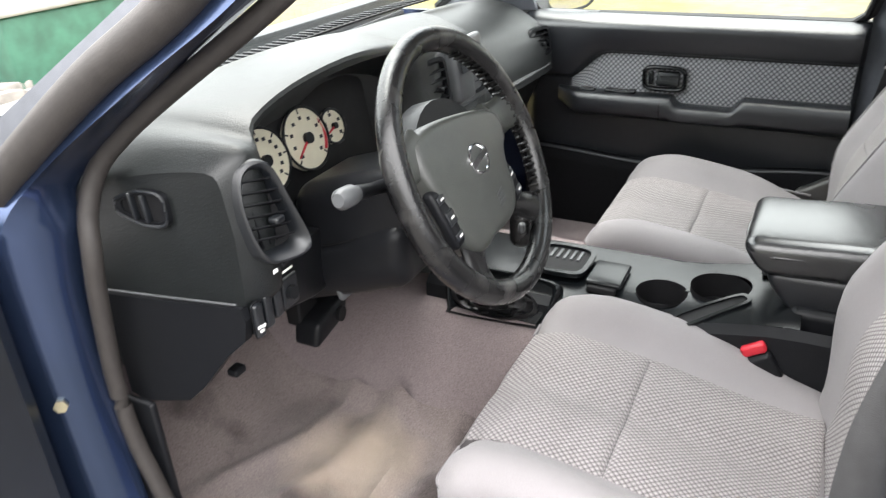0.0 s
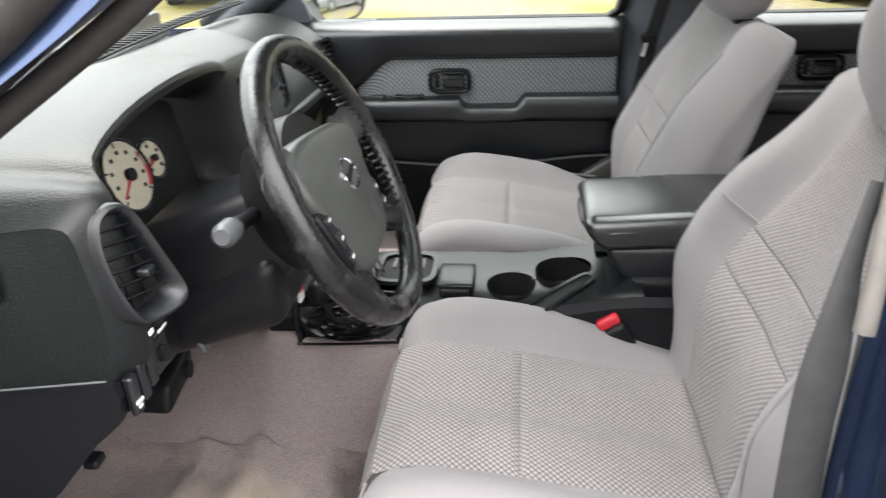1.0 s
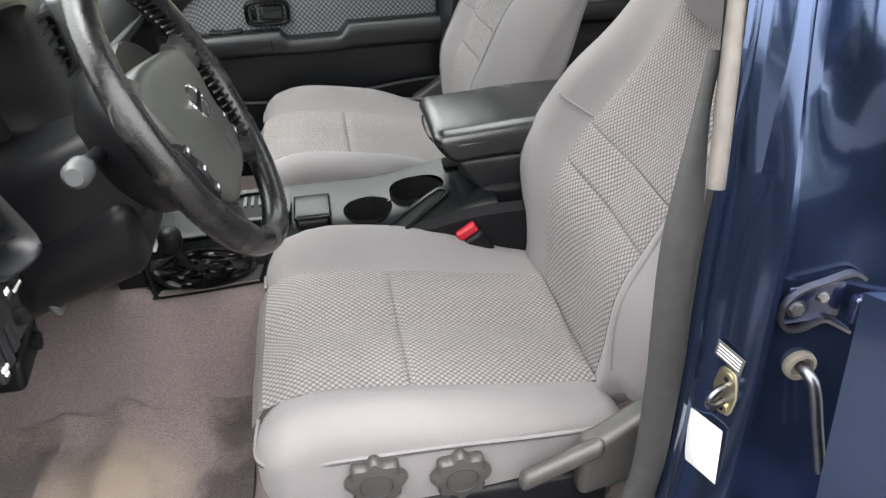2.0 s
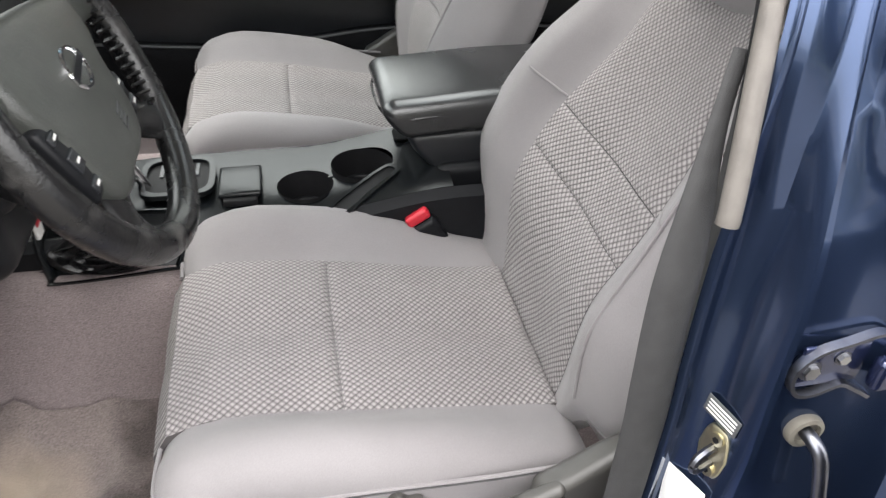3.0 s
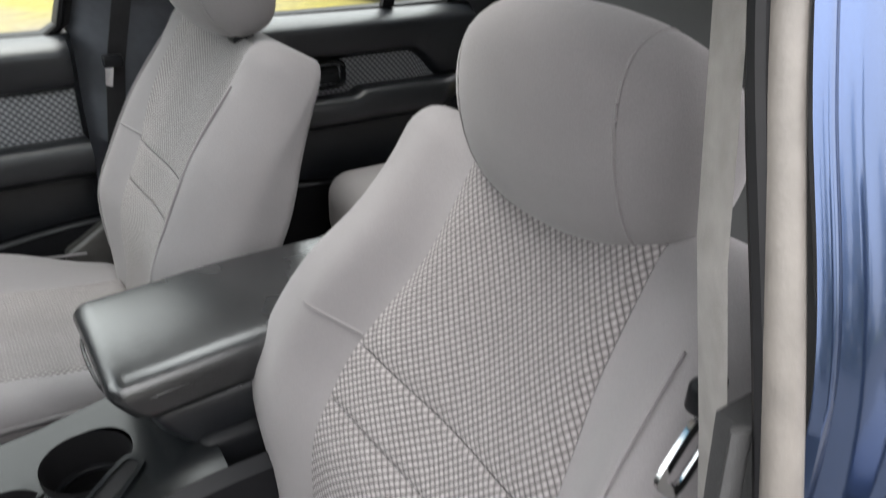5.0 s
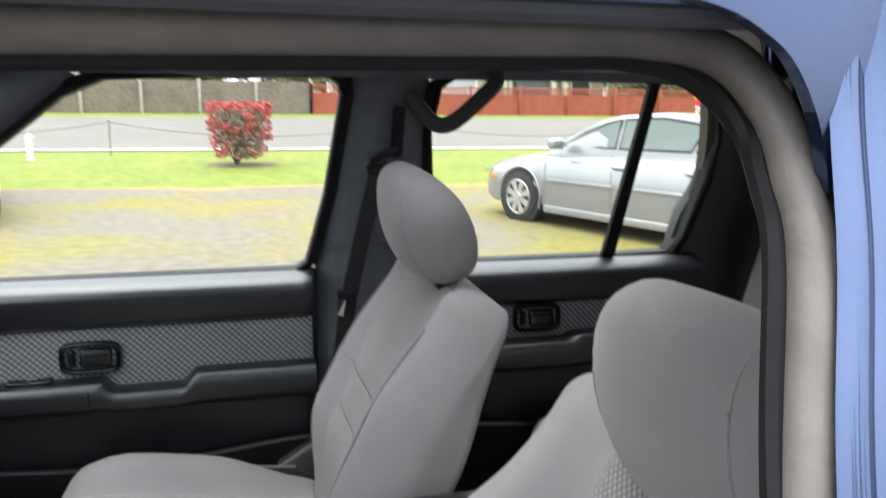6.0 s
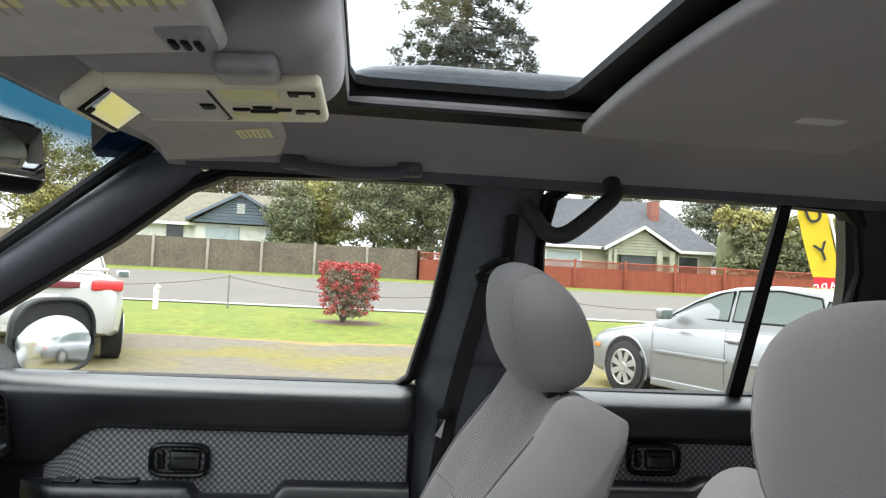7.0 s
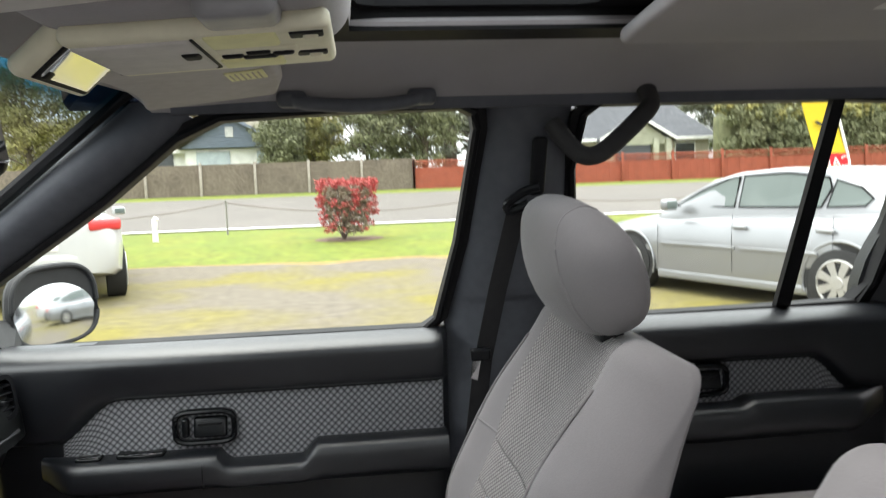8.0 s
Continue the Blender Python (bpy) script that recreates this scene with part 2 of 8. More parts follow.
def rbox(size, r, at=(0, 0, 0), n=(4, 4, 4), k=3, fn=None, turn=None):
    """A box with round edges as a grid, bent by fn (which takes and gives a Vector about the middle), turned and put in place."""
    h = [s / 2 for s in size]
    r = min(r, *[v * 0.98 for v in h])
    ax = [steps(h[i], r, n[i], k) for i in range(3)]
    bm, seen = bmesh.new(), {}

    def vert(i, j, l):
        key = (i, j, l)
        if key not in seen:
            p = Vector((ax[0][i], ax[1][j], ax[2][l]))
            q = Vector([max(-h[a] + r, min(h[a] - r, p[a])) for a in range(3)])
            d = p - q
            p = q + d.normalized() * r if d.length > 1e-9 else p
            if fn:
                p = fn(p)
            if turn:
                p = turn @ p
            seen[key] = bm.verts.new(p + Vector(at))
        return seen[key]

    m = [len(a) - 1 for a in ax]
    for a, b, c in ((0, 1, 2), (1, 2, 0), (2, 0, 1)):
        for side in (0, m[c]):
            for i in range(m[a]):
                for j in range(m[b]):
                    quad = []
                    for di, dj in ((0, 0), (1, 0), (1, 1), (0, 1)):
                        key = [0, 0, 0]
                        key[a], key[b], key[c] = i + di, j + dj, side
                        quad.append(vert(*key))
                    bm.faces.new(quad)
    return bm


def loft(sections, closed=True, caps=True):
    """Skin over sections of as many points each."""
    bm = bmesh.new()
    rows = [[bm.verts.new(p) for p in s] for s in sections]
    m = len(rows[0])
    for a, b in zip(rows, rows[1:]):
        for i in range(m if closed else m - 1):
            j = (i + 1) % m
            bm.faces.new((a[i], a[j], b[j], b[i]))
    if closed and caps:
        bm.faces.new(list(reversed(rows[0])))
        bm.faces.new(rows[-1])
    return bm


def slab(points, thick):
    """A flat outline given depth: thick is the way from the first face to the second."""
    d = Vector(thick)
    return loft([[Vector(p) for p in points], [Vector(p) + d for p in points]])


def ring(outer, inner, thick):
    """A flat frame between two outlines of as many points, given depth."""
    d = Vector(thick)
    o, i = [Vector(p) for p in outer], [Vector(p) for p in inner]
    bm = bmesh.new()
    loops = [[bm.verts.new(p) for p in s] for s in (o, i, [p + d for p in i], [p + d for p in o])]
    m = len(o)
    for a, b in zip(loops, loops[1:] + loops[:1]):
        for k in range(m):
            j = (k + 1) % m
            bm.faces.new((a[k], a[j], b[j], b[k]))
    return bm


def curve_points(points, n=6, closed=False):
    """A smooth line through the points."""
    p = [Vector(q) for q in points]
    out, m = [], len(p)
    spans = m if closed else m - 1
    for i in range(spans):
        a, b, c, d = (p[(i + k) % m] if closed else p[max(0, min(m - 1, i + k))] for k in (-1, 0, 1, 2))
        for s in range(n):
            t = s / n
            out.append(0.5 * (2 * b + (c - a) * t + (2 * a - 5 * b + 4 * c - d) * t * t + (3 * b - a - 3 * c + d) * t ** 3))
    if not closed:
        out.append(p[-1])
    return out


def tube(points, r, seg=10, closed=False, flat=1.0, up=(0, 0, 1), bm=None):
    """A round or flattened bar along a line: flat is its height across up, against its width r."""
    bm = bm or bmesh.new()
    p = [Vector(q) for q in points]
    m, rows = len(p), []
    for i in range(m):
        d = (p[(i + 1) % m] - p[i - 1]) if closed else (p[min(i + 1, m - 1)] - p[max(i - 1, 0)])
        d.normalize()
        side = d.cross(Vector(up))
        side = side.normalized() if side.length > 1e-4 else Vector((1, 0, 0))
        top = side.cross(d)
        rad = r[i] if isinstance(r, (list, tuple)) else r
        rows.append([bm.verts.new(p[i] + side * rad * math.cos(2 * math.pi * k / seg) + top * rad * flat * math.sin(2 * math.pi * k / seg)) for k in range(seg)])
    pairs = list(zip(rows, rows[1:])) + ([(rows[-1], rows[0])] if closed else [])
    for a, b in pairs:
        for k in range(seg):
            bm.faces.new((a[k], a[(k + 1) % seg], b[(k + 1) % seg], b[k]))
    if not closed:
        bm.faces.new(list(reversed(rows[0]))), bm.faces.new(rows[-1])
    return bm


def sheet(fn, nu, nv, depth=None, uv=None):
    """A surface fn(u, v) over the unit square, its rim folded by depth. uv: metres across u and v, for woven cloth."""
    bm = bmesh.new()
    lay = bm.loops.layers.uv.new("UVMap") if uv else None
    grid = [[bm.verts.new(fn(i / nu, j / nv)) for j in range(nv + 1)] for i in range(nu + 1)]
    at = {}
    for i in range(nu):
        for j in range(nv):
            ids = ((i, j), (i + 1, j), (i + 1, j + 1), (i, j + 1))
            face = bm.faces.new([grid[a][b] for a, b in ids])
            if uv:
                for lp, (a, b) in zip(face.loops, ids):
                    lp[lay].uv = (a / nu * uv[0], b / nv * uv[1])
    if depth is not None:
        rim = [(i, 0) for i in range(nu)] + [(nu, j) for j in range(nv)] + [(i, nv) for i in range(nu, 0, -1)] + [(0, j) for j in range(nv, 0, -1)]
        low = [bm.verts.new(grid[i][j].co + Vector(depth)) for i, j in rim]
        for k, (i, j) in enumerate(rim):
            i2, j2 = rim[(k + 1) % len(rim)]
            bm.faces.new((grid[i][j], low[k], low[(k + 1) % len(rim)], grid[i2][j2]))
    return bm


def disc(at, normal, r, depth, seg=28, r2=None):
    """A short round bar with its face at at, looking along normal."""
    n = Vector(normal).normalized()
    q = n.to_track_quat("Z", "Y")
    rings = [[Vector(at) + n * z + q @ Vector((rr * math.cos(2 * math.pi * k / seg), rr * math.sin(2 * math.pi * k / seg), 0)) for k in range(seg)] for z, rr in ((-depth, r2 or r), (0, r))]
    return loft(rings)


def joined(*bms):
    out = bmesh.new()
    for b in bms:
        me = bpy.data.meshes.new("tmp")
        b.to_mesh(me)
        b.free()
        out.from_mesh(me)
        bpy.data.meshes.remove(me)
    return out


def smooth(a, b, x):
    t = max(0.0, min(1.0, (x - a) / (b - a)))
    return t * t * (3 - 2 * t)


def lean(z, y0, slope=0.40):
    """The inner side of the cabin, which leans in above the belt line."""
    return y0 - slope * max(0.0, z - 1.12)


# ---- seats ----
BACK_AXIS, BACK_OUT = Vector((0.468, 0, 0.884)), Vector((-0.884, 0, 0.468))
BACK_BASE = Vector((0.0, 0, 0.757))


def cushion_top(x, w):
    """The seat's height at x (from the front, metres) and w (across, -1 to 1)."""
    a = abs(w)
    hump = 0.6 + 0.4 * smooth(0.0, 0.12, x) - 0.85 * smooth(0.26, 0.47, x)
    z = 0.044 * hump * smooth(0.52, 0.82, a) - 0.008 * smooth(0.25, 0.0, abs(w))
    z -= 0.052 * smooth(0.05, 0.48, x)
    z -= 0.024 * smooth(0.07, -0.02, x) * (1 - 0.4 * smooth(0.5, 0.8, a))
    return z


def back_shape(b, w, inner=1):
    """Half the backrest's width at height b up the back, and how far the side bolsters stand out at w."""
    near = w * inner > 0
    half = 0.252 + ((0.012 + 0.036 * smooth(0.40, 0.20, b) if near else 0.0) if inner > 0 else (0.0 if near else 0.028 * smooth(0.15, 0.35, b))) + 0.019 * math.sin(math.pi * max(0, min(1, b / 0.36))) - 0.010 * smooth(0.26, 0.52, b) - (0.052 * smooth(0.14, -0.08, b) if near else 0.015 * smooth(0.30, -0.06, b))
    rise = (0.046 if near else 0.034) * (0.45 + 0.55 * smooth(-0.02, 0.18, b)) * (1 - 0.55 * smooth(0.28, 0.46, b))
    a = abs(w)
    out = rise * smooth(0.45, 0.70, a) - (0.020 if near and inner > 0 else 0.050) * smooth(0.66, 1.06, a) ** 1.15
    out -= 0.008 * smooth(0.4, 0.0, a)
    out -= 0.060 * smooth(0.15, -0.05, b)
    return half, out


def back_point(b, w, lift=0.0, inner=1):
    half, out = back_shape(b, w, inner)
    p = BACK_BASE + BACK_AXIS * b + BACK_OUT * (out + lift)
    p.y = w * half
    return p


def front_seat(yc, label, raised=0.0):
    seat = thing("front_seat", (-0.2, yc, 0.55), label, "car seat", "front seats")
    off, inner = Vector((0, yc, 0)), (1 if yc < 0 else -1)

    def cush(p):
        x, w = p.x + 0.236, p.y / 0.255
        if p.z > -0.02:
            k = smooth(-0.02, 0.07, p.z)
            p = p + Vector((0, 0, cushion_top(x, w) * k))
        p.y *= (1 - 0.06 * smooth(0, -0.09, p.z)) * (0.98 - 0.07 * smooth(0.22, 0.46, x))
        p.x += 0.030 * smooth(0.02, -0.09, p.z) * smooth(0.0, -0.23, p.x) - 0.010 * (1 - w * w) * smooth(0.05, -0.2, p.x)
        return p

    part("cushion", rbox((0.472, 0.51, 0.18), 0.040, (-0.180, yc, 0.681), (12, 22, 3), 4, cush), CLOTH, seat)

    def top(x, y):
        """A place on the cushion's upper skin, x metres from its front."""
        return Vector((-0.416 + x - 0.010 * (1 - (y / 0.255) ** 2) * smooth(0.28, 0.03, x), yc + y, 0.7715 + cushion_top(x, y / 0.255)))

    for x0, x1, name in ((0.004, 0.1965, "front_insert"), (0.1975, 0.450, "rear_insert")):
        def patch(u, v):
            x, y = x0 + (x1 - x0) * u, (v - 0.5) * (0.284 - 0.006 * smooth(0.2, 0.45, x0 + (x1 - x0) * u))
            p = top(x, y)
            edge = min(u * (x1 - x0), (1 - u) * (x1 - x0), 0.007) / 0.007
            edge *= 0.5 + 0.5 * edge
            fall = max(0.0, min(1, (0.138 - abs(y)) / 0.014))
            p.z += 0.0012 + 0.0053 * math.sin(edge * math.pi / 2) * fall
            if u < 0.001 and x0 < 0.1:
                p.z -= 0.028
                p.x -= 0.012
            return p

        part(name, sheet(patch, 28, 18, (0, 0, -0.012), (x1 - x0, 0.272)), INSERT, seat, "coarse woven grey cloth")

    def back(p):
        b, w = p.z + 0.21, p.y / 0.255
        b += 0.085 * smooth(0.16, -0.08, b) * smooth(0.52, 0.78, -w * inner)
        half, out = back_shape(b, w, inner)
        front = smooth(0.0, -0.05, p.x)
        q = BACK_BASE + BACK_AXIS * (b - 0.0) + BACK_OUT * (-p.x * (1 if p.x < 0 else 0.55) - 0.066 + out * front - 0.03 * smooth(0.25, 0.5, b) * smooth(-0.02, 0.05, p.x) * -1)
        q.y = w * half + yc
        return q

    part("backrest", rbox((0.132, 0.51, 0.58), 0.040, (0, 0, 0), (5, 40, 24), 4, back), CLOTH, seat)
    for b0, b1, name in ((-0.035, 0.1765, "lower_insert"), (0.1775, 0.245, "lumbar_insert"), (0.2465, 0.484, "upper_insert")):
        def patch(u, v):
            b = b0 + (b1 - b0) * u
            span = 0.50 + 0.075 * smooth(0.2, 0.4, b) * (1.0 if inner < 0 else -0.7)
            w = (v - 0.5) * 2 * span
            edge = min(u * (b1 - b0), (1 - u) * (b1 - b0), 0.008) / 0.008
            return back_point(b, w, 0.0010 + 0.0020 * min(1, max(0, span - abs(w)) / 0.05) - 0.040 * (1 - math.sqrt(max(0, 1 - (max(0, b - 0.460) / 0.040) ** 2))) + 0.0028 * math.sin(edge * math.pi / 2) * min(1, max(0, span - abs(w)) / 0.06), inner) + off

        part(name, sheet(patch, 20, 18, -BACK_OUT * 0.012, (b1 - b0, 0.26)), INSERT, seat, "coarse woven grey cloth")
    for s in (-1, 1):
        if s < 0 or inner < 0:
            part("bolster_seam", tube(curve_points([back_point(b, s * w, 0.0005, inner) + off for b, w in ((0.03, 0.73), (0.12, 0.71), (0.22, 0.69), (0.32, 0.68), (0.42, 0.69))], 6), 0.0022, 6), CLOTH, seat)
        part("cushion_seam", tube(curve_points([Vector((x, yc + s * y, z)) for x, y, z in ((-0.419, 0.150, 0.748), (-0.418, 0.215, 0.752), (-0.395, 0.238, 0.757), (-0.33, 0.2485, 0.759), (-0.2, 0.2495, 0.757), (-0.08, 0.2450, 0.745), (0.0, 0.2400, 0.738))], 6), 0.0026, 6), CLOTH, seat)
        # a dark tube just below the piping stands in for its shadow
        part("cushion_seam_shade", tube(curve_points([Vector((x, yc + s * y, z)) for x, y, z in ((-0.4195, 0.150, 0.7435), (-0.4185, 0.216, 0.7475), (-0.395, 0.2395, 0.7525), (-0.33, 0.2495, 0.7545), (-0.2, 0.2505, 0.7525), (-0.08, 0.2460, 0.7405), (0.0, 0.2410, 0.7335))], 6), 0.0014, 5), SEAMSHADE, seat, "dark line for the shadow under the piping")
        part("cross_seam", tube(curve_points([back_point(0.255, s * w, 0.0005, inner) + off for w in (0.50, 0.57, 0.64, 0.69)], 5), 0.0018, 6), CLOTH, seat)
    part("base", rbox((0.38, 0.38, 0.07), 0.02, (-0.17, yc, 0.592), (2, 2, 2), 2), PLASTIC, seat, "black plastic and steel seat base")
    for s in (-1, 1):
        part("rail", rbox((0.46, 0.045, 0.035), 0.006, (-0.18, yc + s * 0.17, 0.568), (2, 1, 1), 2), STEEL, seat, "steel seat rail")
        part("recliner_cover", rbox((0.15, 0.034, 0.115), 0.012, (0.040, yc + s * 0.262, 0.733), (6, 1, 4), 3, lambda p: p + Vector((0, 0, 0.22 * p.x - 0.03 * smooth(0.02, -0.075, p.x) * smooth(0.0, 0.05, p.z)))), SEATGREY, seat, "dark grey plastic recliner cover")

    if yc < 0:
        for x, z in ((-0.281, 0.726), (-0.179, 0.714)):
            rings = []
            for rr, d in ((0.026, 0.012), (0.031, 0.0), (0.0345, -0.006), (0.0345, -0.014), (0.031, -0.019), (0.019, -0.0205), (0.001, -0.0205)):
                lobe = 0.10 if rr > 0.02 else 0.0
                rings.append([Vector((x + rr * (1 + lobe * math.cos(8 * a)) * math.cos(a), yc - 0.246 + d, z + rr * (1 + lobe * math.cos(8 * a)) * math.sin(a))) for a in [2 * math.pi * k / 48 for k in range(48)]])
            knob = part("adjuster_knob", loft(rings), SEATGREY, seat, "grey scalloped seat adjuster knob")
            part("knob_ring", tube([(x + 0.019 * math.cos(a), yc - 0.2668, z + 0.019 * math.sin(a)) for a in [2 * math.pi * k / 28 for k in range(28)]], 0.0012, 5, True), PILLARDARK, knob)
        part("recline_lever", rbox((0.105, 0.022, 0.026), 0.010, (-0.058, yc - 0.272, 0.722), (6, 2, 2), 3, lambda p: p + Vector((0, 0, 0.42 * p.x))), SEATGREY, seat, "dark grey recline lever")
        part("side_shield", rbox((0.40, 0.020, 0.085), 0.008, (-0.185, yc - 0.244, 0.632), (4, 1, 2), 2), PLASTIC, seat, "black plastic seat side shield")
    tilt = Matrix.Rotation(radians(-23), 3, "Y")
    at = Vector((0.218 if yc < 0 else 0.200, yc, 1.236 + raised))

    def rest(f, a, grow=1.0):
        """The headrest's skin: f runs across (-1 to 1), a round its section; domed on top, straight below."""
        v = abs(f)
        top_h, low_h, deep = 0.104 * max(0.0, 1 - v ** 2.3) ** 0.50, 0.096 * max(0.0, 1 - v ** 8) ** 0.45, 0.058 * max(0.0, 1 - v ** 4.2) ** 0.44
        groove = 1 - 0.018 * math.exp(-((v - 0.64) / 0.022) ** 2)
        c, s_ = math.cos(a), math.sin(a)
        x, z = deep * groove * math.copysign(abs(c) ** 0.80, c), (top_h if s_ > 0 else low_h) * groove * math.copysign(abs(s_) ** 0.84, s_)
        x *= 1 - 0.20 * smooth(-0.02, 0.10, z)
        return at + tilt @ Vector((x * grow + 0.026 * f * f, 0.138 * f * (1 - 0.05 * smooth(0, -0.1, z)), z * grow - (0.012 * f if yc < 0 else 0.0)))

    fs = [math.sin(math.pi / 2 * (i / 34 - 1)) for i in range(69)]
    part("headrest", loft([[rest(max(-0.9995, min(0.9995, f)), 2 * math.pi * k / 36) for k in range(36)] for f in fs]), CLOTH, seat)
    for f in (-0.64, 0.64):
        part("headrest_seam", tube([rest(f + 0.03 * math.cos(a), a, 0.994) for a in [radians(50 + 10 * i) for i in range(27)]], 0.0016, 6), CLOTH, seat)
    for s in (-1, 1):
        part("headrest_post", tube([(at.x + 0.034, yc + s * 0.065, 1.12), (at.x + 0.030, yc + s * 0.065, 1.20 + raised)], 0.0065, 10), CHROME, seat, "chrome post")
        part("headrest_collar", rbox((0.034, 0.034, 0.014), 0.005, (at.x + 0.033, yc + s * 0.065, 1.180), (1, 1, 1), 2), PLASTIC, seat, "black plastic collar")
    return seat


front_seat(-0.368, "grey cloth driver's seat with woven insert and bolsters")
passenger_seat = front_seat(0.375, "grey cloth front passenger seat, headrest raised", 0.036)
passenger_seat.matrix_basis = Matrix.Translation((-0.228, 0.385, 0.543))


# ---- cabin shell ----
def structure(name, bm, mat, label, category, smooth=True):
    return solid(name, bm, mat, label, category, "structure", "", smooth)


# floor: flat foot wells, a tunnel along the middle, a slope up to the firewall
def floor_height(x, y):
    z = 0.545 + 0.20 * smooth(0.315, 0.165, abs(y + 0.01)) * smooth(0.10, -0.30, x) + 0.34 * smooth(-0.86, -1.16, x)
    z += 0.05 * smooth(0.02, 0.25, x)
    return z + 0.004 * noise.noise(Vector((x * 9, y * 9, 0)))


structure("floor", sheet(lambda u, v: Vector((-1.18 + 3.1 * u, -0.70 + 1.40 * v, floor_height(-1.18 + 3.1 * u, -0.70 + 1.40 * v))), 90, 60, (0, 0, -0.05)), CARPET, "worn taupe carpet with a pale stain and dirt", "floor")


def mat_height(u, v):
    x, y = -0.98 + 0.52 * u, -0.66 + 0.375 * v
    return Vector((x, y, floor_height(x, min(y, -0.285)) + 0.010 + 0.012 * min(1, u * 6, v * 8, (1 - u) * 6, (1 - v) * 6) * noise.noise(Vector((x * 7, y * 5, 3))) + sum(h * math.exp(-((x - a - b * (y + 0.45) - 0.03 * noise.noise(Vector((a * 9, y * 6, 1)))) / w) ** 2) for a, b, h, w in ((-0.60, -0.25, 0.018, 0.018), (-0.705, 0.2, 0.014, 0.022), (-0.80, 0.35, 0.016, 0.02), (-0.52, -0.1, 0.012, 0.02)))))


solid("floor_mat", sheet(mat_height, 40, 34, (0, 0, -0.012)), MATCLOTH, "creased taupe carpet floor mat, stained and dirty", "floor mat")

# sill and lower side of the driver's opening
structure("sill_left", loft([[Vector((x, y, z)) for y, z in ((-0.66, 0.48), (-0.66, 0.575), (-0.69, 0.585), (-0.72, 0.57), (-0.80, 0.545), (-0.83, 0.50), (-0.83, 0.40), (-0.70, 0.40))] for x in (-1.1, -0.5, 0.1, 0.6, 1.4)]), PAINTDARK, "dark blue painted door sill", "door sill")
structure("sill_right", loft([[Vector((x, y, z)) for y, z in ((0.68, 0.40), (0.68, 0.56), (0.76, 0.56), (0.84, 0.50), (0.84, 0.36), (0.70, 0.36))] for x in (-1.1, 0.1, 1.4)]), PAINTDARK, "dark blue painted door sill", "door sill")

# firewall and the rear of the cabin
structure("wall_front", rbox((0.06, 1.40, 0.72), 0.01, (-1.19, 0, 0.80), (1, 1, 1), 1), VINYL, "black carpeted firewall behind the dashboard", "wall")
structure("wall_rear", rbox((0.06, 1.44, 0.66), 0.02, (1.90, 0, 0.80), (1, 1, 1), 2), VINYL, "dark plastic tailgate lining", "wall")


# roof lining with the hole of the sliding roof
def roof_height(x, y):
    a = abs(y) / 0.575
    z = 1.598 - 0.026 * a ** 2 - 0.066 * a ** 7
    return z - 0.05 * smooth(-0.18, -0.50, x) * (1 - a ** 4) - 0.03 * smooth(1.0, 1.8, x)


HOLE = (-0.125, 0.60, -0.335, 0.335)
bm = bmesh.new()
xs = [-0.50 + 0.025 * i for i in range(16)] + [-0.125 + 0.029 * i for i in range(26)] + [0.60 + 0.05 * i for i in range(1, 26)]
xs = sorted(set(round(v, 4) for v in xs if v < -0.127) | set(round(v, 4) for v in xs if v >= -0.125))
ys = [-0.575 + 0.24 * i / 12 for i in range(13)] + [-0.335 + 0.67 * i / 20 for i in range(1, 20)] + [0.335 + 0.24 * i / 12 for i in range(13)]
top = {}
for i, x in enumerate(xs):
    for j, y in enumerate(ys):
        for k, dz in ((0, 0), (1, 0.018)):
            fx = x + 0.07 * (y / 0.575) ** 2 * smooth(-0.30, -0.50, x)
            top[i, j, k] = bm.verts.new((fx, y, roof_height(x, y) + dz))


def in_hole(x, y):
    return HOLE[0] < x < HOLE[1] - 0.004 and HOLE[2] < y < HOLE[3]


full = {}
for i in range(len(xs) - 1):
    for j in range(len(ys) - 1):
        full[i, j] = not in_hole((xs[i] + xs[i + 1]) / 2, (ys[j] + ys[j + 1]) / 2)
for (i, j), f in full.items():
    if f:
        for k in (0, 1):
            bm.faces.new([top[a, b, k] for a, b in ((i, j), (i + 1, j), (i + 1, j + 1), (i, j + 1))])
        for di, dj, e in ((-1, 0, ((i, j), (i, j + 1))), (1, 0, ((i + 1, j), (i + 1, j + 1))), (0, -1, ((i, j), (i + 1, j))), (0, 1, ((i, j + 1), (i + 1, j + 1)))):
            if not full.get((i + di, j + dj), False):
                bm.faces.new((top[*e[0], 0], top[*e[1], 0], top[*e[1], 1], top[*e[0], 1]))
structure("ceiling", bm, ROOFCLOTH, "grey cloth roof lining with a sunroof opening", "ceiling")

# outer roof skin with the same opening
OUT = [(-0.56, -0.62), (-0.56, 0.62), (1.9, 0.62), (1.9, -0.62)]
INN = [(HOLE[0] - 0.03, -0.43), (HOLE[0] - 0.03, 0.43), (0.42, 0.43), (0.42, -0.43)]
structure("roof_skin", ring([(x, y, 1.618) for x, y in OUT], [(x, y, 1.618) for x, y in INN], (0, 0, 0.012)), PAINT, "blue painted steel roof", "roof", False)

# ---- right side: doors, pillars, windows ----
def side(x, z, out=0.0, y0=0.72):
    """A place on the right inner side of the cabin."""
    return Vector((x, lean(z, y0) + out, z))


def mirror_y(points):
    return [Vector((p.x, -p.y, p.z)) for p in points]


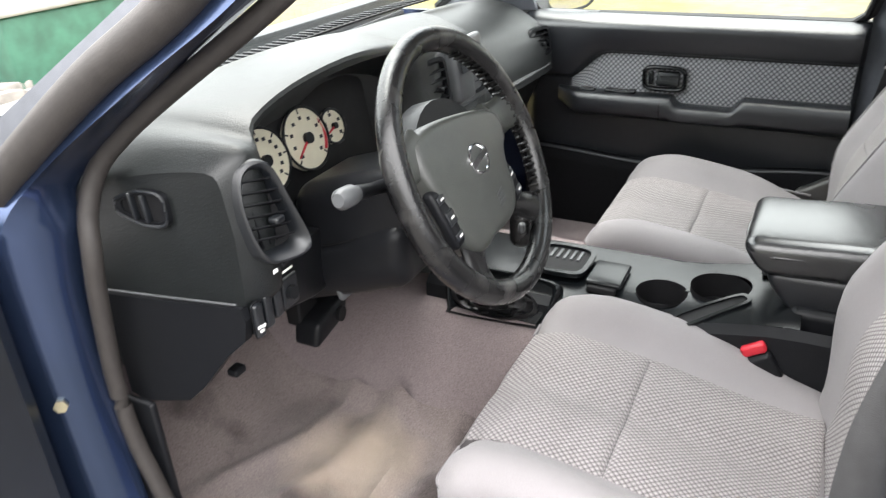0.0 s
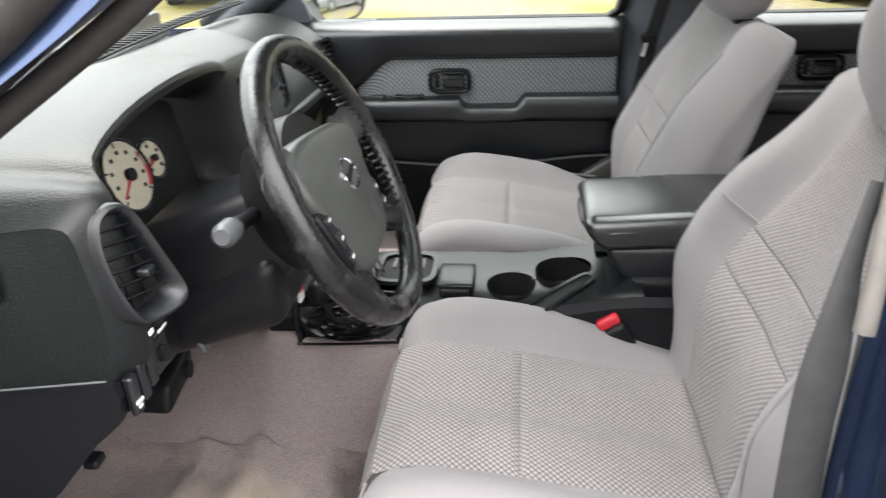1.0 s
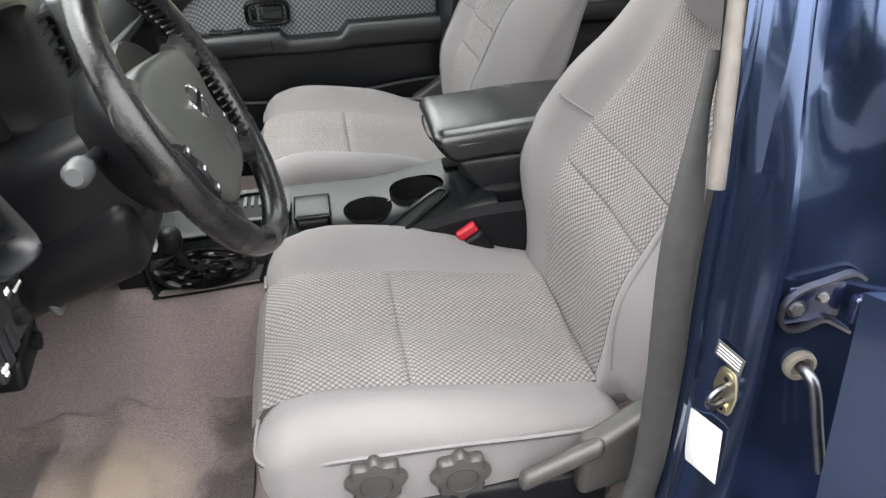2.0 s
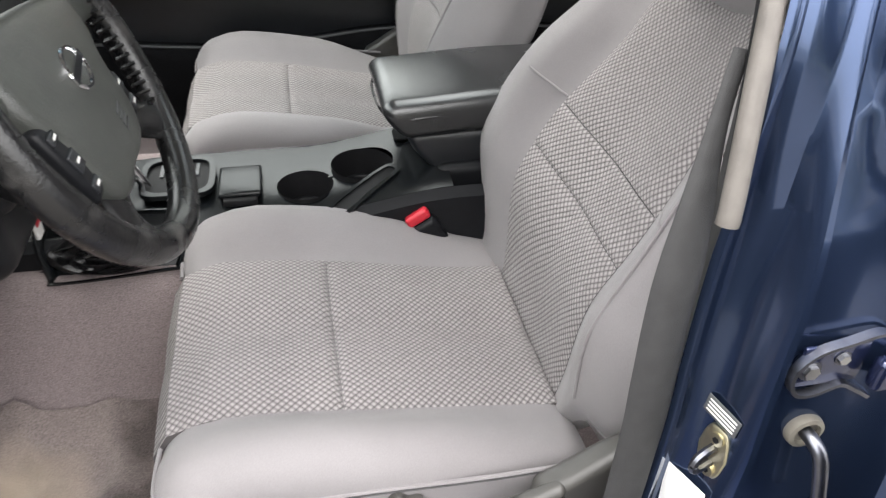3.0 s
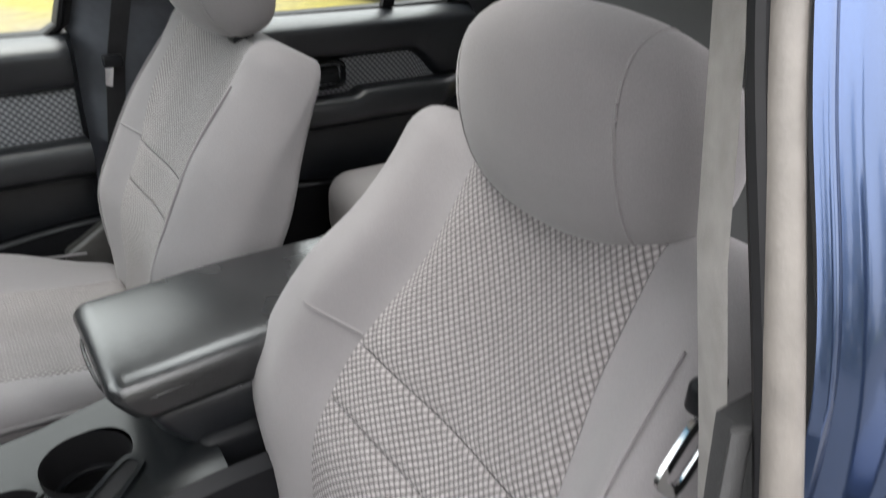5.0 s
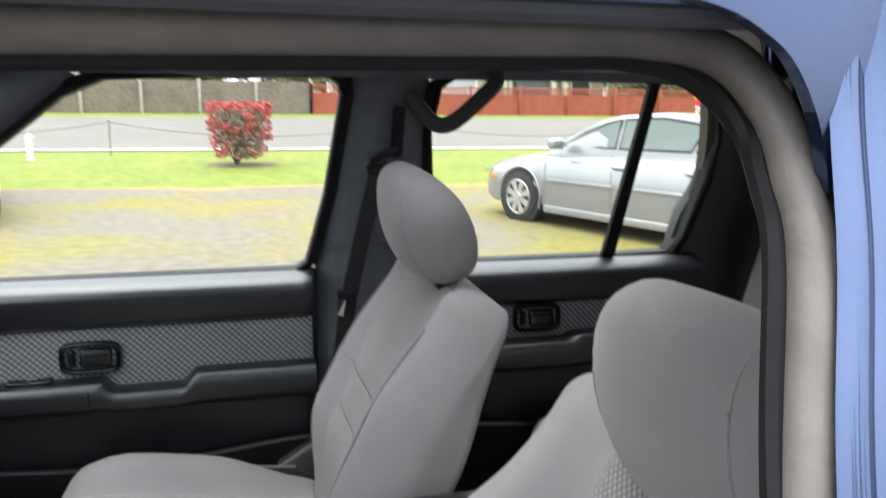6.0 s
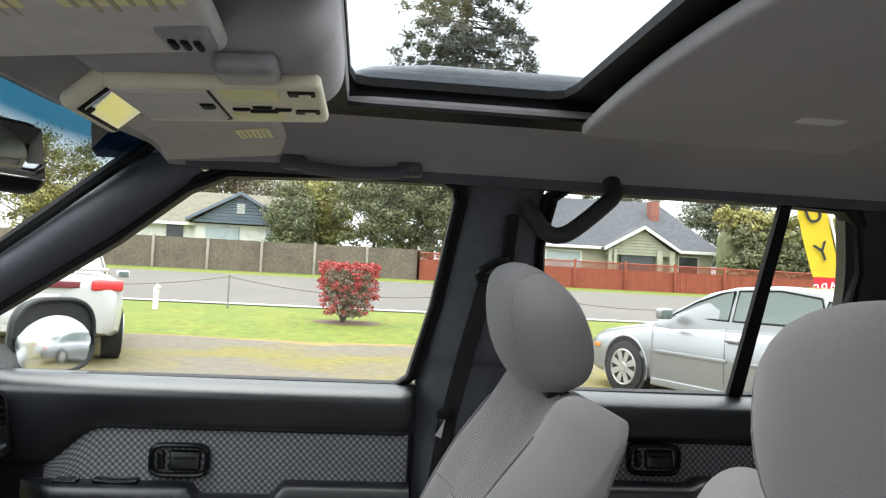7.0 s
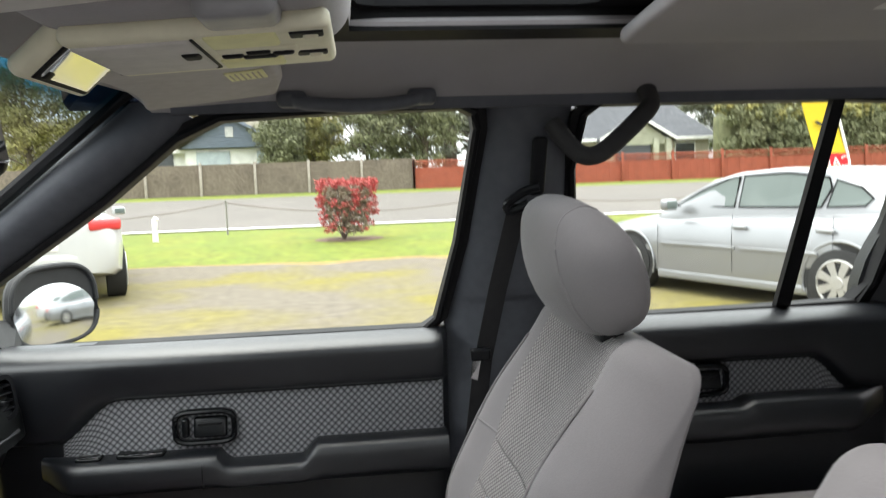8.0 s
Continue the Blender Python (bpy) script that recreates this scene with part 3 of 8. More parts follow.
def pillar_mesh(a, b, depth=0.045, flip=False, bulge=0.018, n=6, y0=0.72):
    """A rounded trim between two lines of (x, z), standing inward of the side."""
    la, lb = curve_points([side(x, z, 0, y0) for x, z in a], n), curve_points([side(x, z, 0, y0) for x, z in b], n)
    secs = []
    for p, q in zip(la, lb):
        s = []
        m = 10
        for i in range(m + 1):
            t = i / m
            c = p.lerp(q, t)
            c.y += 0.030 - (0.030 + bulge * smooth(1.53, 1.40, c.z) - 0.012 * smooth(1.46, 1.53, c.z)) * math.sin(math.pi * t) ** 0.6
            s.append(c)
        s += [q + Vector((0, depth, 0)), p + Vector((0, depth, 0))]
        secs.append(s if not flip else [Vector((v.x, -v.y, v.z)) for v in s])
    return loft(secs)


A_LOW, A_UP = [(-1.02, 1.06), (-0.734, 1.240), (-0.529, 1.372), (-0.361, 1.492)], [(-1.06, 1.12), (-0.73, 1.345), (-0.58, 1.452), (-0.45, 1.545)]
structure("pillar_front_right", pillar_mesh(A_LOW, A_UP), PILLAR, "grey plastic front pillar trim", "pillar trim")
structure("pillar_middle_right", pillar_mesh([(0.026, 0.50), (0.028, 1.09), (0.044, 1.20), (0.080, 1.44), (0.092, 1.505), (0.098, 1.53)], [(0.30, 0.50), (0.27, 1.09), (0.262, 1.20), (0.242, 1.44), (0.240, 1.505), (0.25, 1.53)], 0.06, False, 0.022), PILLAR, "grey plastic middle pillar trim", "pillar trim")
structure("pillar_rear_right", pillar_mesh([(0.86, 0.50), (0.86, 1.10), (0.885, 1.32), (0.83, 1.52)], [(1.20, 0.50), (1.20, 1.10), (1.16, 1.32), (1.10, 1.52)], 0.06), VINYL, "dark plastic rear pillar trim", "pillar trim")
# cargo side window surround
structure("wall_right", slab([side(1.16, 1.535), side(1.16, 0.5), side(1.9, 0.5), side(1.9, 1.535)], (0, 0.04, 0)), VINYL, "dark plastic cargo side lining", "wall")


def outline_front(grow=0.0):
    """The right front window's outline."""
    g = grow
    base = [(-0.98 - g, 1.118 - g), (-0.60, 1.119 - g), (-0.25, 1.12 - g), (-0.012, 1.12 - g), (0.010 + g, 1.135), (0.045 + g, 1.28), (0.072 + g, 1.47), (0.068 + g, 1.492 + 0.6 * g), (0.05, 1.502 + g), (-0.15, 1.500 + g), (-0.33, 1.492 + g), (-0.40, 1.462 + g), (-0.529, 1.366 + g), (-0.734, 1.236 + g), (-0.90, 1.13 + g)]
    return base


def outline_rear(grow=0.0):
    g = grow
    return [(0.29 - g, 1.12 - g), (0.48, 1.121 - g), (0.68, 1.122 - g), (0.845 + g, 1.125 - g), (0.87 + g, 1.16), (0.885 + g, 1.30), (0.885 + g, 1.385), (0.855 + g, 1.475), (0.825 + g, 1.497 + g), (0.70, 1.502 + g), (0.50, 1.503 + g), (0.285, 1.503 + g), (0.262 - g, 1.485 + 0.5 * g), (0.25 - g, 1.40), (0.272 - g, 1.22)]


for n, line in ((1, outline_front), (2, outline_rear)):
    win = thing("window_%d" % n, (side(-0.4, 1.12) if n == 1 else side(0.6, 1.12)), "clear side window with a black rubber frame", "car window", "", "structure")
    part("window_frame", ring([side(x, z, 0.012) for x, z in line(0.024)], [side(x, z, 0.012) for x, z in line(0.0)], (0, 0.035, 0)), BLACKRUB, win)
    pane = part("pane", slab([side(x, z, 0.034) for x, z in line(0.004)], (0, 0.004, 0)), GLASS, win, "clear glass", False)
    pane.visible_shadow = False
    part("rubber_lip", tube([side(x, z, 0.010) for x, z in line(0.006)], 0.007, 6, True), BLACKRUB, win)
    if n == 2:
        part("divider_bar", slab([side(0.676, 1.122, 0.0), side(0.706, 1.122, 0.0), side(0.710, 1.502, 0.0), side(0.688, 1.502, 0.0)], (0, 0.014, 0)), BLACKRUB, win, "black divider bar")

# outer skin of the right side around the windows
structure("body_right", loft([[Vector((x, y, z)) for y, z in ((0.79, 1.10), (0.85, 0.98), (0.86, 0.60), (0.82, 0.45), (0.80, 0.45), (0.82, 0.60), (0.81, 0.98), (0.77, 1.10))] for x in (-1.3, -0.6, 0.3, 1.9)]), PAINT, "blue painted body side", "car body")
structure("rail_right", loft([[Vector((x, y, z)) for y, z in ((0.575, 1.525), (0.60, 1.515), (0.635, 1.53), (0.635, 1.60), (0.60, 1.655), (0.57, 1.65), (0.565, 1.56))] for x in (-0.56, -0.2, 0.6, 1.9)]), PAINT, "blue painted roof rail", "car body")
structure("cant_right", loft([[Vector((x, y, z)) for y, z in ((0.545, 1.545), (0.56, 1.515), (0.566, 1.503), (0.59, 1.503), (0.60, 1.55), (0.57, 1.57))] for x in (-0.40, 0.2, 0.9, 1.5)]), PILLAR, "dark grey roof side trim", "trim")


def door_panel(x0, x1, name, label, rear=False):
    """An inner door trim: padded sill, cloth insert, moulded armrest with a raised grip, map pocket and handle."""
    door = thing(name, (x1, 0.74, 0.55), label, "car door", "", "structure")
    L = x1 - x0
    lift = 0.014 if rear else 0.0

    def taper(x):
        """1 at the end where the insert runs out against the armrest's tip, 0 elsewhere."""
        return smooth(x1 - 0.20, x1 - 0.09, x) if rear else smooth(x0 + 0.25, x0 + 0.125, x)

    def pad_edge(x):
        return 1.026 - 0.072 * taper(x) ** 1.4

    def arm_top(x):
        if rear:
            return 0.936 + 0.012 * smooth(0.57, 0.60, x)
        return 0.931 - 0.022 * smooth(-0.385, -0.365, x) + 0.029 * smooth(-0.240, -0.212, x)

    def prof(x, z):
        """How far the trim stands inward of 0.74."""
        o = 0.034 - 0.006 * smooth(0.90, 0.84, z)
        low = pad_edge(x)
        t = max(0.0, min(1.0, (z - low) / (1.120 - low)))
        o += 0.036 * math.sin(math.pi * (0.10 + 0.62 * t)) ** 0.75 * smooth(low - 0.004, low + 0.008, z)
        roll = max(0.0, min(1.0, (z - 1.088) / 0.0312))
        return 0.006 + (o - 0.006) * math.sqrt(1 - roll * roll)

    def trim(u, v):
        x, z = x0 + L * u, 0.72 + (1.119 - 0.72) * (1 - (1 - v) ** 1.7)
        end = min(smooth(-0.004, 0.03, u * L), smooth(-0.004, 0.016, (1 - u) * L))
        return Vector((x, 0.74 - prof(x, z) * (0.35 + 0.65 * end), z))

    part("door_trim", sheet(trim, 72, 80, (0, 0.03, 0)), VINYL, door)
    xa, xb = (x0 + 0.135, x1 - 0.012) if not rear else (x0 + 0.012, x1 - 0.10)

    def cloth(u, v):
        x = xa + (xb - xa) * u
        lo, hi = 0.905, pad_edge(x) - 0.001
        z = lo + (hi - lo) * v
        edge = min(1, (1 - v) * (hi - lo) / 0.006, u * (xb - xa) / 0.008, (1 - u) * (xb - xa) / 0.008)
        return Vector((x, 0.74 - 0.0335 - 0.005 * max(0, edge), z))

    part("cloth_insert", sheet(cloth, 48, 10, (0, 0.01, 0), (xb - xa, 0.115)), DOORCLOTH, door, "woven grey cloth")

    # armrest: rounded sections along the door, narrowing to a tip
    secs, xs_arm = [], [x0 + 0.105 + (L - 0.115) * i / 70 for i in range(71)]
    if rear:
        xs_arm = [x0 + 0.01 + (L - 0.05) * i / 70 for i in range(71)]
    for x in xs_arm:
        k = 0.12 + 0.88 * (smooth(x1 - 0.035, x1 - 0.13, x) if rear else smooth(x0 + 0.10, x0 + 0.175, x))
        k = k ** 0.6
        hi, lo = arm_top(x) + lift, 0.866 + lift + 0.030 * (1 - k)
        zc, hz, hy, yc_ = (hi + lo) / 2, (hi - lo) / 2, 0.036 * k, 0.706 - 0.030 * k
        row = []
        for q in range(24):
            c, s_ = math.cos(2 * math.pi * q / 24), math.sin(2 * math.pi * q / 24)
            row.append(Vector((x, yc_ + hy * math.copysign(abs(c) ** 0.55, c) + 0.010 * smooth(0, -0.03, hz * s_), zc + hz * math.copysign(abs(s_) ** 0.6, s_))))
        secs.append(row)
    part("armrest", loft(secs), VINYL, door)
    if not rear:
        part("armrest_joint", tube(curve_points([(-0.407, 0.662, 0.929), (-0.4065, 0.643, 0.918), (-0.406, 0.6395, 0.900), (-0.406, 0.646, 0.872)], 4), 0.0012, 5), BLACKRUB, door)

    def pocket(u, v):
        x = x0 + 0.02 + (L - 0.03) * u
        top_z = 0.762 - 0.022 * smooth(0.0, 0.5, u) + (0.03 * smooth(0.55, 1.0, u) if not rear else 0)
        z = 0.53 + (top_z - 0.53) * v
        return Vector((x, 0.664 + 0.010 * smooth(0.93, 1.0, v) + 0.006 * (1 - v), z))

    part("lower_panel", sheet(pocket, 24, 14, (0, 0.05, 0)), BLACKCARPET, door, "black carpeted lower panel")
    part("pocket_lip", tube([pocket(i / 24, 1.0) + Vector((0, 0.004, 0.001)) for i in range(25)], 0.0055, 8), VINYL, door, "door pocket edge")
    hx = x0 + 0.381 if not rear else x0 + 0.222
    hz_ = 0.968 if not rear else 0.992

    def hring(ky, a, z):
        return [(hx + a * cx, ky, hz_ + z * cz) for cx, cz in ROUND]

    bezel = part("handle_bezel", ring(hring(0.6935, 0.056, 0.0325), hring(0.6935, 0.0465, 0.0235), (0, 0.03, 0)), PLASTIC, door, "black plastic handle surround")
    part("bezel_edge", tube(hring(0.6935, 0.0515, 0.0282), 0.0050, 8, True), GLOSSY, bezel)
    part("handle_cup", slab(hring(0.712, 0.048, 0.025), (0, 0.004, 0)), BLACKRUB, door)
    part("handle_lever", rbox((0.058, 0.012, 0.036), 0.0055, (hx + 0.010, 0.696, hz_), (4, 2, 4), 3, lambda p: p + Vector((0, 0.006 * smooth(-0.005, 0.02, p.z) - 0.004 * smooth(0.0, -0.02, p.z), 0))), GLOSSY, door, "black plastic lever")
    part("lever_gap", rbox((0.040, 0.004, 0.004), 0.0015, (hx + 0.010, 0.6905, hz_ + 0.006), (1, 1, 1), 1), BLACKRUB, door)
    part("lock_tab", rbox((0.013, 0.014, 0.034), 0.005, (hx - 0.033, 0.697, hz_), (1, 1, 2), 2), GLOSSY, door)
    return door


ROUND = []
for k in range(24):
    a = 2 * math.pi * k / 24
    c, s = math.cos(a), math.sin(a)
    ROUND.append((math.copysign(abs(c) ** 0.45, c), math.copysign(abs(s) ** 0.45, s)))

front_door = door_panel(-0.79, 0.03, "door_1", "closed front door with black vinyl trim and cloth insert")
door_panel(0.29, 0.92, "door_2", "closed rear door with dark vinyl trim and cloth insert", True)
for dx, w in ((-0.600, 0.042), (-0.513, 0.080)):
    sw = part("window_switch", rbox((w, 0.024, 0.010), 0.004, (dx, 0.674, 0.931), (2, 1, 1), 2, lambda p: p + Vector((0, 0, 0.004 * (p.x / 0.04) ** 2))), GLOSSY, front_door, "chrome-edged window switch")
    part("switch_trim", ring([(dx + w * 0.47 * cx, 0.674 + 0.0115 * cz, 0.9362) for cx, cz in ROUND], [(dx + w * 0.40 * cx, 0.674 + 0.0085 * cz, 0.9362) for cx, cz in ROUND], (0, 0, 0.0012)), CHROME, sw)

# windscreen
shield = structure("windscreen", loft([[Vector((-1.06 + 0.09 * t, y, 1.11)) for y, t in ((-0.745, 1.15), (-0.66, 0.85), (-0.35, 0.2), (0, 0), (0.35, 0.2), (0.66, 0.85), (0.745, 1.15))], [Vector((-0.50 + 0.06 * t, y, 1.548)) for y, t in ((-0.625, 1.4), (-0.555, 1), (-0.3, 0.2), (0, 0), (0.3, 0.2), (0.555, 1), (0.625, 1.4))]], closed=False), SHIELD, "curved windscreen with a blue shade band", "windscreen")
shield.visible_shadow = False
structure("header_rail", loft([[Vector((x + 0.05 * (abs(y) / 0.56) ** 2, y, z)) for x, z in ((-0.53, 1.545), (-0.47, 1.525), (-0.40, 1.552), (-0.42, 1.60), (-0.54, 1.60))] for y in (-0.56, -0.28, 0, 0.28, 0.56)]), ROOFCLOTH, "grey roof lining edge over the windscreen", "trim")
structure("windscreen_frame_right", tube(curve_points([side(x, z, 0.0) for x, z in A_UP], 6), 0.012, 8), BLACKRUB, "black windscreen edge", "trim")

# sliding roof: frame, raised glass, sliding shade
sunroof = thing("sunroof", (0.1, 0, 1.60), "tinted glass sunroof with its shade slid back", "sunroof")
part("sunroof_frame", ring([(HOLE[0] - 0.030 + 0.80 * u, -0.40 + 0.80 * v, 1.578) for u, v in ((0, 0), (1, 0), (1, 1), (0, 1))], [(HOLE[0] + 0.003 + 0.50 * u, -0.332 + 0.664 * v, 1.578) for u, v in ((0, 0), (1, 0), (1, 1), (0, 1))], (0, 0, 0.044)), BLACKRUB, sunroof, "black sunroof frame", False)
part("glass_border", ring([(0.22 + 0.38 * a, 0.40 * b, 1.606) for a, b in ROUND], [(0.041 + 0.159 * a - (a - max(-1, min(1, a * 1.12))) * 0.159, 0.320 * max(-1, min(1, b * 1.12)), 1.606) for a, b in ROUND], (0, 0, 0.012)), BLACKRUB, sunroof, "black rubber border under the glass", False)
g = part("pane", rbox((0.56, 0.84, 0.006), 0.002, (0.12, 0, 1.626), (1, 1, 1), 1), SMOKED, sunroof, "tinted glass")
g.visible_shadow = False
part("shade", rbox((0.42, 0.655, 0.022), 0.010, (0.435, 0, 1.585), (2, 8, 1), 3, lambda p: p - Vector((0, 0, 0.02 * (p.y / 0.33) ** 2))), ROOFCLOTH, sunroof, "grey cloth sliding shade")
part("opening_trim", tube([(x, y, roof_height(x, y) + 0.001) for x, y in [(HOLE[0], HOLE[2] + 0.67 * i / 16) for i in range(17)] + [(HOLE[0] + 0.70 * i / 16, HOLE[3]) for i in range(1, 17)]], 0.006, 6), ROOFCLOTH, sunroof)

GALVRAIL = material("grey_rail_paint", (0.22, 0.225, 0.235), 0.45, metal=0.3, vary=0.08)
for s_ in (-1, 1):
    rack = thing("roof_rail", (0.4, 0.54 * s_, 1.63), "silver-grey roof rail on the car roof", "roof rail", "roof rails")
    part("bar", rbox((1.66, 0.045, 0.075), 0.018, (0.62, 0.54 * s_, 1.667), (16, 2, 2), 3, lambda p: p - Vector((0, 0, 0.05 * smooth(0.66, 0.83, abs(p.x))))), GALVRAIL, rack)


# ---- outdoors ----
GROUND_LINE = [(-300, -0.5), (-30, -0.02), (11, 0.0), (13, 0.06), (15, 0.22), (18.4, 0.36), (30, 0.98), (33, 1.13), (45, 1.4), (300, 3.0), (3000, 3.0)]


def ground_height(y):
    for (a, za), (b, zb) in zip(GROUND_LINE, GROUND_LINE[1:]):
        if a <= y <= b:
            return za + (zb - za) * (y - a) / (b - a)
    return GROUND_LINE[-1][1]


ASPHALT = material("lot_asphalt", (0.112, 0.093, 0.068), 0.95, bump=0.6, bump_scale=60, vary=0.22, scale=7, stain=(0.135, 0.112, 0.016), stain_scale=0.36, patch=(0.45, 0.60))
GRASS = material("grass", (0.096, 0.124, 0.007), 0.95, vary=0.3, scale=6, bump=0.8, bump_scale=40, stain=(0.126, 0.138, 0.012), stain_scale=0.8, patch=(0.40, 0.65))
DIMGROUND = material("dim_ground_asphalt", (0.096, 0.091, 0.086), 0.9, bump=0.6, bump_scale=60, vary=0.22, scale=7, stain=(0.118, 0.110, 0.100), stain_scale=0.5)
SOIL = material("bare_soil", (0.14, 0.09, 0.06), 1.0, vary=0.3, scale=20, bump=1.0, bump_scale=40)
VERGE = material("dead_grass", (0.22, 0.145, 0.045), 1.0, vary=0.35, scale=12)
ROAD = material("road_asphalt", (0.104, 0.092, 0.082), 0.95, vary=0.12, scale=6, stain=(0.124, 0.110, 0.098), stain_scale=0.5)
LINE = material("road_paint", (0.75, 0.75, 0.72), 0.8)
WOODFENCE = material("weathered_fence_wood", (0.160, 0.130, 0.100), 0.9, vary=0.25, scale=8, stain=(0.122, 0.098, 0.077), stain_scale=1.5)
REDFENCE = material("red_fence_wood", (0.27, 0.065, 0.034), 0.85, vary=0.15, scale=8)
GREYWOOD = material("pale_post_wood", (0.34, 0.30, 0.26), 0.9, vary=0.15, scale=8)
SILVER = material("silver_paint", (0.245, 0.25, 0.258), 0.32, metal=0.5, coat=0.8, vary=0.03, scale=200, stain=(0.235, 0.24, 0.247))
CARWHITE = material("white_paint", (0.48, 0.48, 0.475), 0.35, coat=0.8, vary=0.03, stain=(0.455, 0.455, 0.45))
ALLOY = material("dull_alloy", (0.42, 0.41, 0.39), 0.4, metal=0.6, vary=0.1)
GAPGREY = material("panel_gap", (0.05, 0.05, 0.052), 0.8, vary=0.1)
CARRED = material("maroon_plastic", (0.16, 0.025, 0.035), 0.4, vary=0.05)
LAMPRED = material("red_lamp_lens", (0.60, 0.04, 0.04), 0.2, vary=0.05, coat=0.5)
AMBER = material("amber_lens", (0.75, 0.22, 0.03), 0.25, vary=0.05)
CARGLASS = material("car_window_glass", (0.10, 0.125, 0.115), 0.05, vary=0.02, coat=0.3, stain=(0.19, 0.215, 0.20), stain_scale=0.9)
TYRE = material("tyre_rubber", (0.018, 0.018, 0.018), 0.85, vary=0.2, bump=0.4, bump_scale=120)
LEAFGREEN = material("evergreen_leaves", (0.135, 0.145, 0.070), 0.8, vary=0.3, scale=3, stain=(0.19, 0.19, 0.10), stain_scale=0.6)
LEAFDARK = material("conifer_needles", (0.150, 0.158, 0.115), 0.85, vary=0.3, scale=3, stain=(0.20, 0.20, 0.15), stain_scale=0.5)
TWIGS = material("bare_brown_twigs", (0.21, 0.175, 0.115), 0.9, vary=0.3, scale=3, stain=(0.24, 0.22, 0.13), stain_scale=0.5)
LEAFLIME = material("spring_leaves", (0.27, 0.255, 0.085), 0.8, vary=0.3, scale=3, stain=(0.27, 0.23, 0.07), stain_scale=0.9)
LEAFRED = material("red_bush_leaves", (0.36, 0.045, 0.045), 0.7, vary=0.4, scale=20, stain=(0.34, 0.11, 0.085), stain_scale=4)
LEAFOLD = material("green_bush_leaves", (0.25, 0.205, 0.15), 0.8, vary=0.4, scale=20)
BARK = material("brown_bark", (0.13, 0.10, 0.08), 0.95, vary=0.3, scale=14, bump=0.8, bump_scale=40)
SHINGLE = material("grey_shingles", (0.075, 0.077, 0.085), 0.95, vary=0.25, scale=7, bump=0.5, bump_scale=30)
SHINGLETAN = material("tan_shingles", (0.150, 0.135, 0.100), 0.95, vary=0.2, scale=7, bump=0.5, bump_scale=30)
SIDINGCREAM = material("cream_siding", (0.39, 0.365, 0.295), 0.8, vary=0.06, scale=2)
SIDINGGREEN = material("sage_siding", (0.40, 0.40, 0.31), 0.8, vary=0.06, scale=2)
SIDINGBLUE = material("blue_siding", (0.155, 0.185, 0.235), 0.8, vary=0.06, scale=2)
TRIMWHITE = material("white_trim", (0.78, 0.77, 0.74), 0.7, vary=0.04)
DARKROOM = material("dark_window", (0.05, 0.055, 0.06), 0.15, vary=0.2)
CURTAIN = material("pale_curtain", (0.42, 0.47, 0.50), 0.8, vary=0.1)
BRICK = material("chimney_brick", (0.30, 0.12, 0.09), 0.9, vary=0.25, scale=12)
GALV = material("galvanised_steel", (0.55, 0.55, 0.54), 0.5, metal=0.6, vary=0.1)
POSTGREY = material("dull_steel_post", (0.20, 0.19, 0.17), 0.7, vary=0.15)
CHAIN = material("rusty_chain", (0.14, 0.11, 0.09), 0.8, vary=0.3)
SIGNYELLOW = material("yellow_banner_cloth", (0.62, 0.46, 0.015), 0.8, vary=0.05)
SIGNRED = material("red_banner_cloth", (0.60, 0.02, 0.03), 0.8, vary=0.05)
INK = material("black_ink", (0.02, 0.02, 0.025), 0.8, vary=0.05)
GREENBIN = material("green_painted_steel", (0.035, 0.115, 0.075), 0.6, vary=0.2, scale=8)
PALECANVAS = material("pale_canvas", (0.33, 0.33, 0.30), 0.9, vary=0.12, scale=8)
RUBBLE = material("pale_rubble", (0.23, 0.215, 0.195), 0.95, vary=0.3, scale=12)


def ground_strip(name, y0, y1, mat, label, lift=0.0, x0=-400, x1=400, category="ground", wave=0.0):
    ys_ = sorted({y0, y1} | {y for y, _ in GROUND_LINE if y0 < y < y1})
    xs_ = [x0, -120, -40] + [-24 + 0.8 * i for i in range(61)] + [40, 120, x1]
    secs = []
    for y in ys_:
        row = []
        for x in xs_:
            yy = y + (wave * noise.noise(Vector((x * 0.7, y, 0))) if y in (y0, y1) else 0)
            row.append(Vector((x, yy, ground_height(yy) + lift)))
        secs.append(row)
    return structure(name, loft(secs, closed=False), mat, label, category, False)


ground_strip("ground", -300, 3000, GRASS, "bright green spring grass", -0.02, -1500, 1500)
# unseen strip, added to dim what the pillar paint reflects
ground_strip("dim_ground", -60, -0.6, DIMGROUND, "unseen darker asphalt added beside the car to dim reflections", 0.004, -200, 200, "car park")
ground_strip("parking_lot", -0.6, 12.4, ASPHALT, "mossy asphalt car park", 0.004, -200, 200, "car park", 0.5)
ground_strip("verge", 12.1, 12.75, VERGE, "strip of brown dead grass", -0.006, -200, 200, "verge", 0.35)
ground_strip("road", 18.4, 30.2, ROAD, "grey asphalt road", 0.0, category="road")
ground_strip("road_line", 18.55, 18.75, LINE, "white painted road edge line", 0.006, category="road marking")


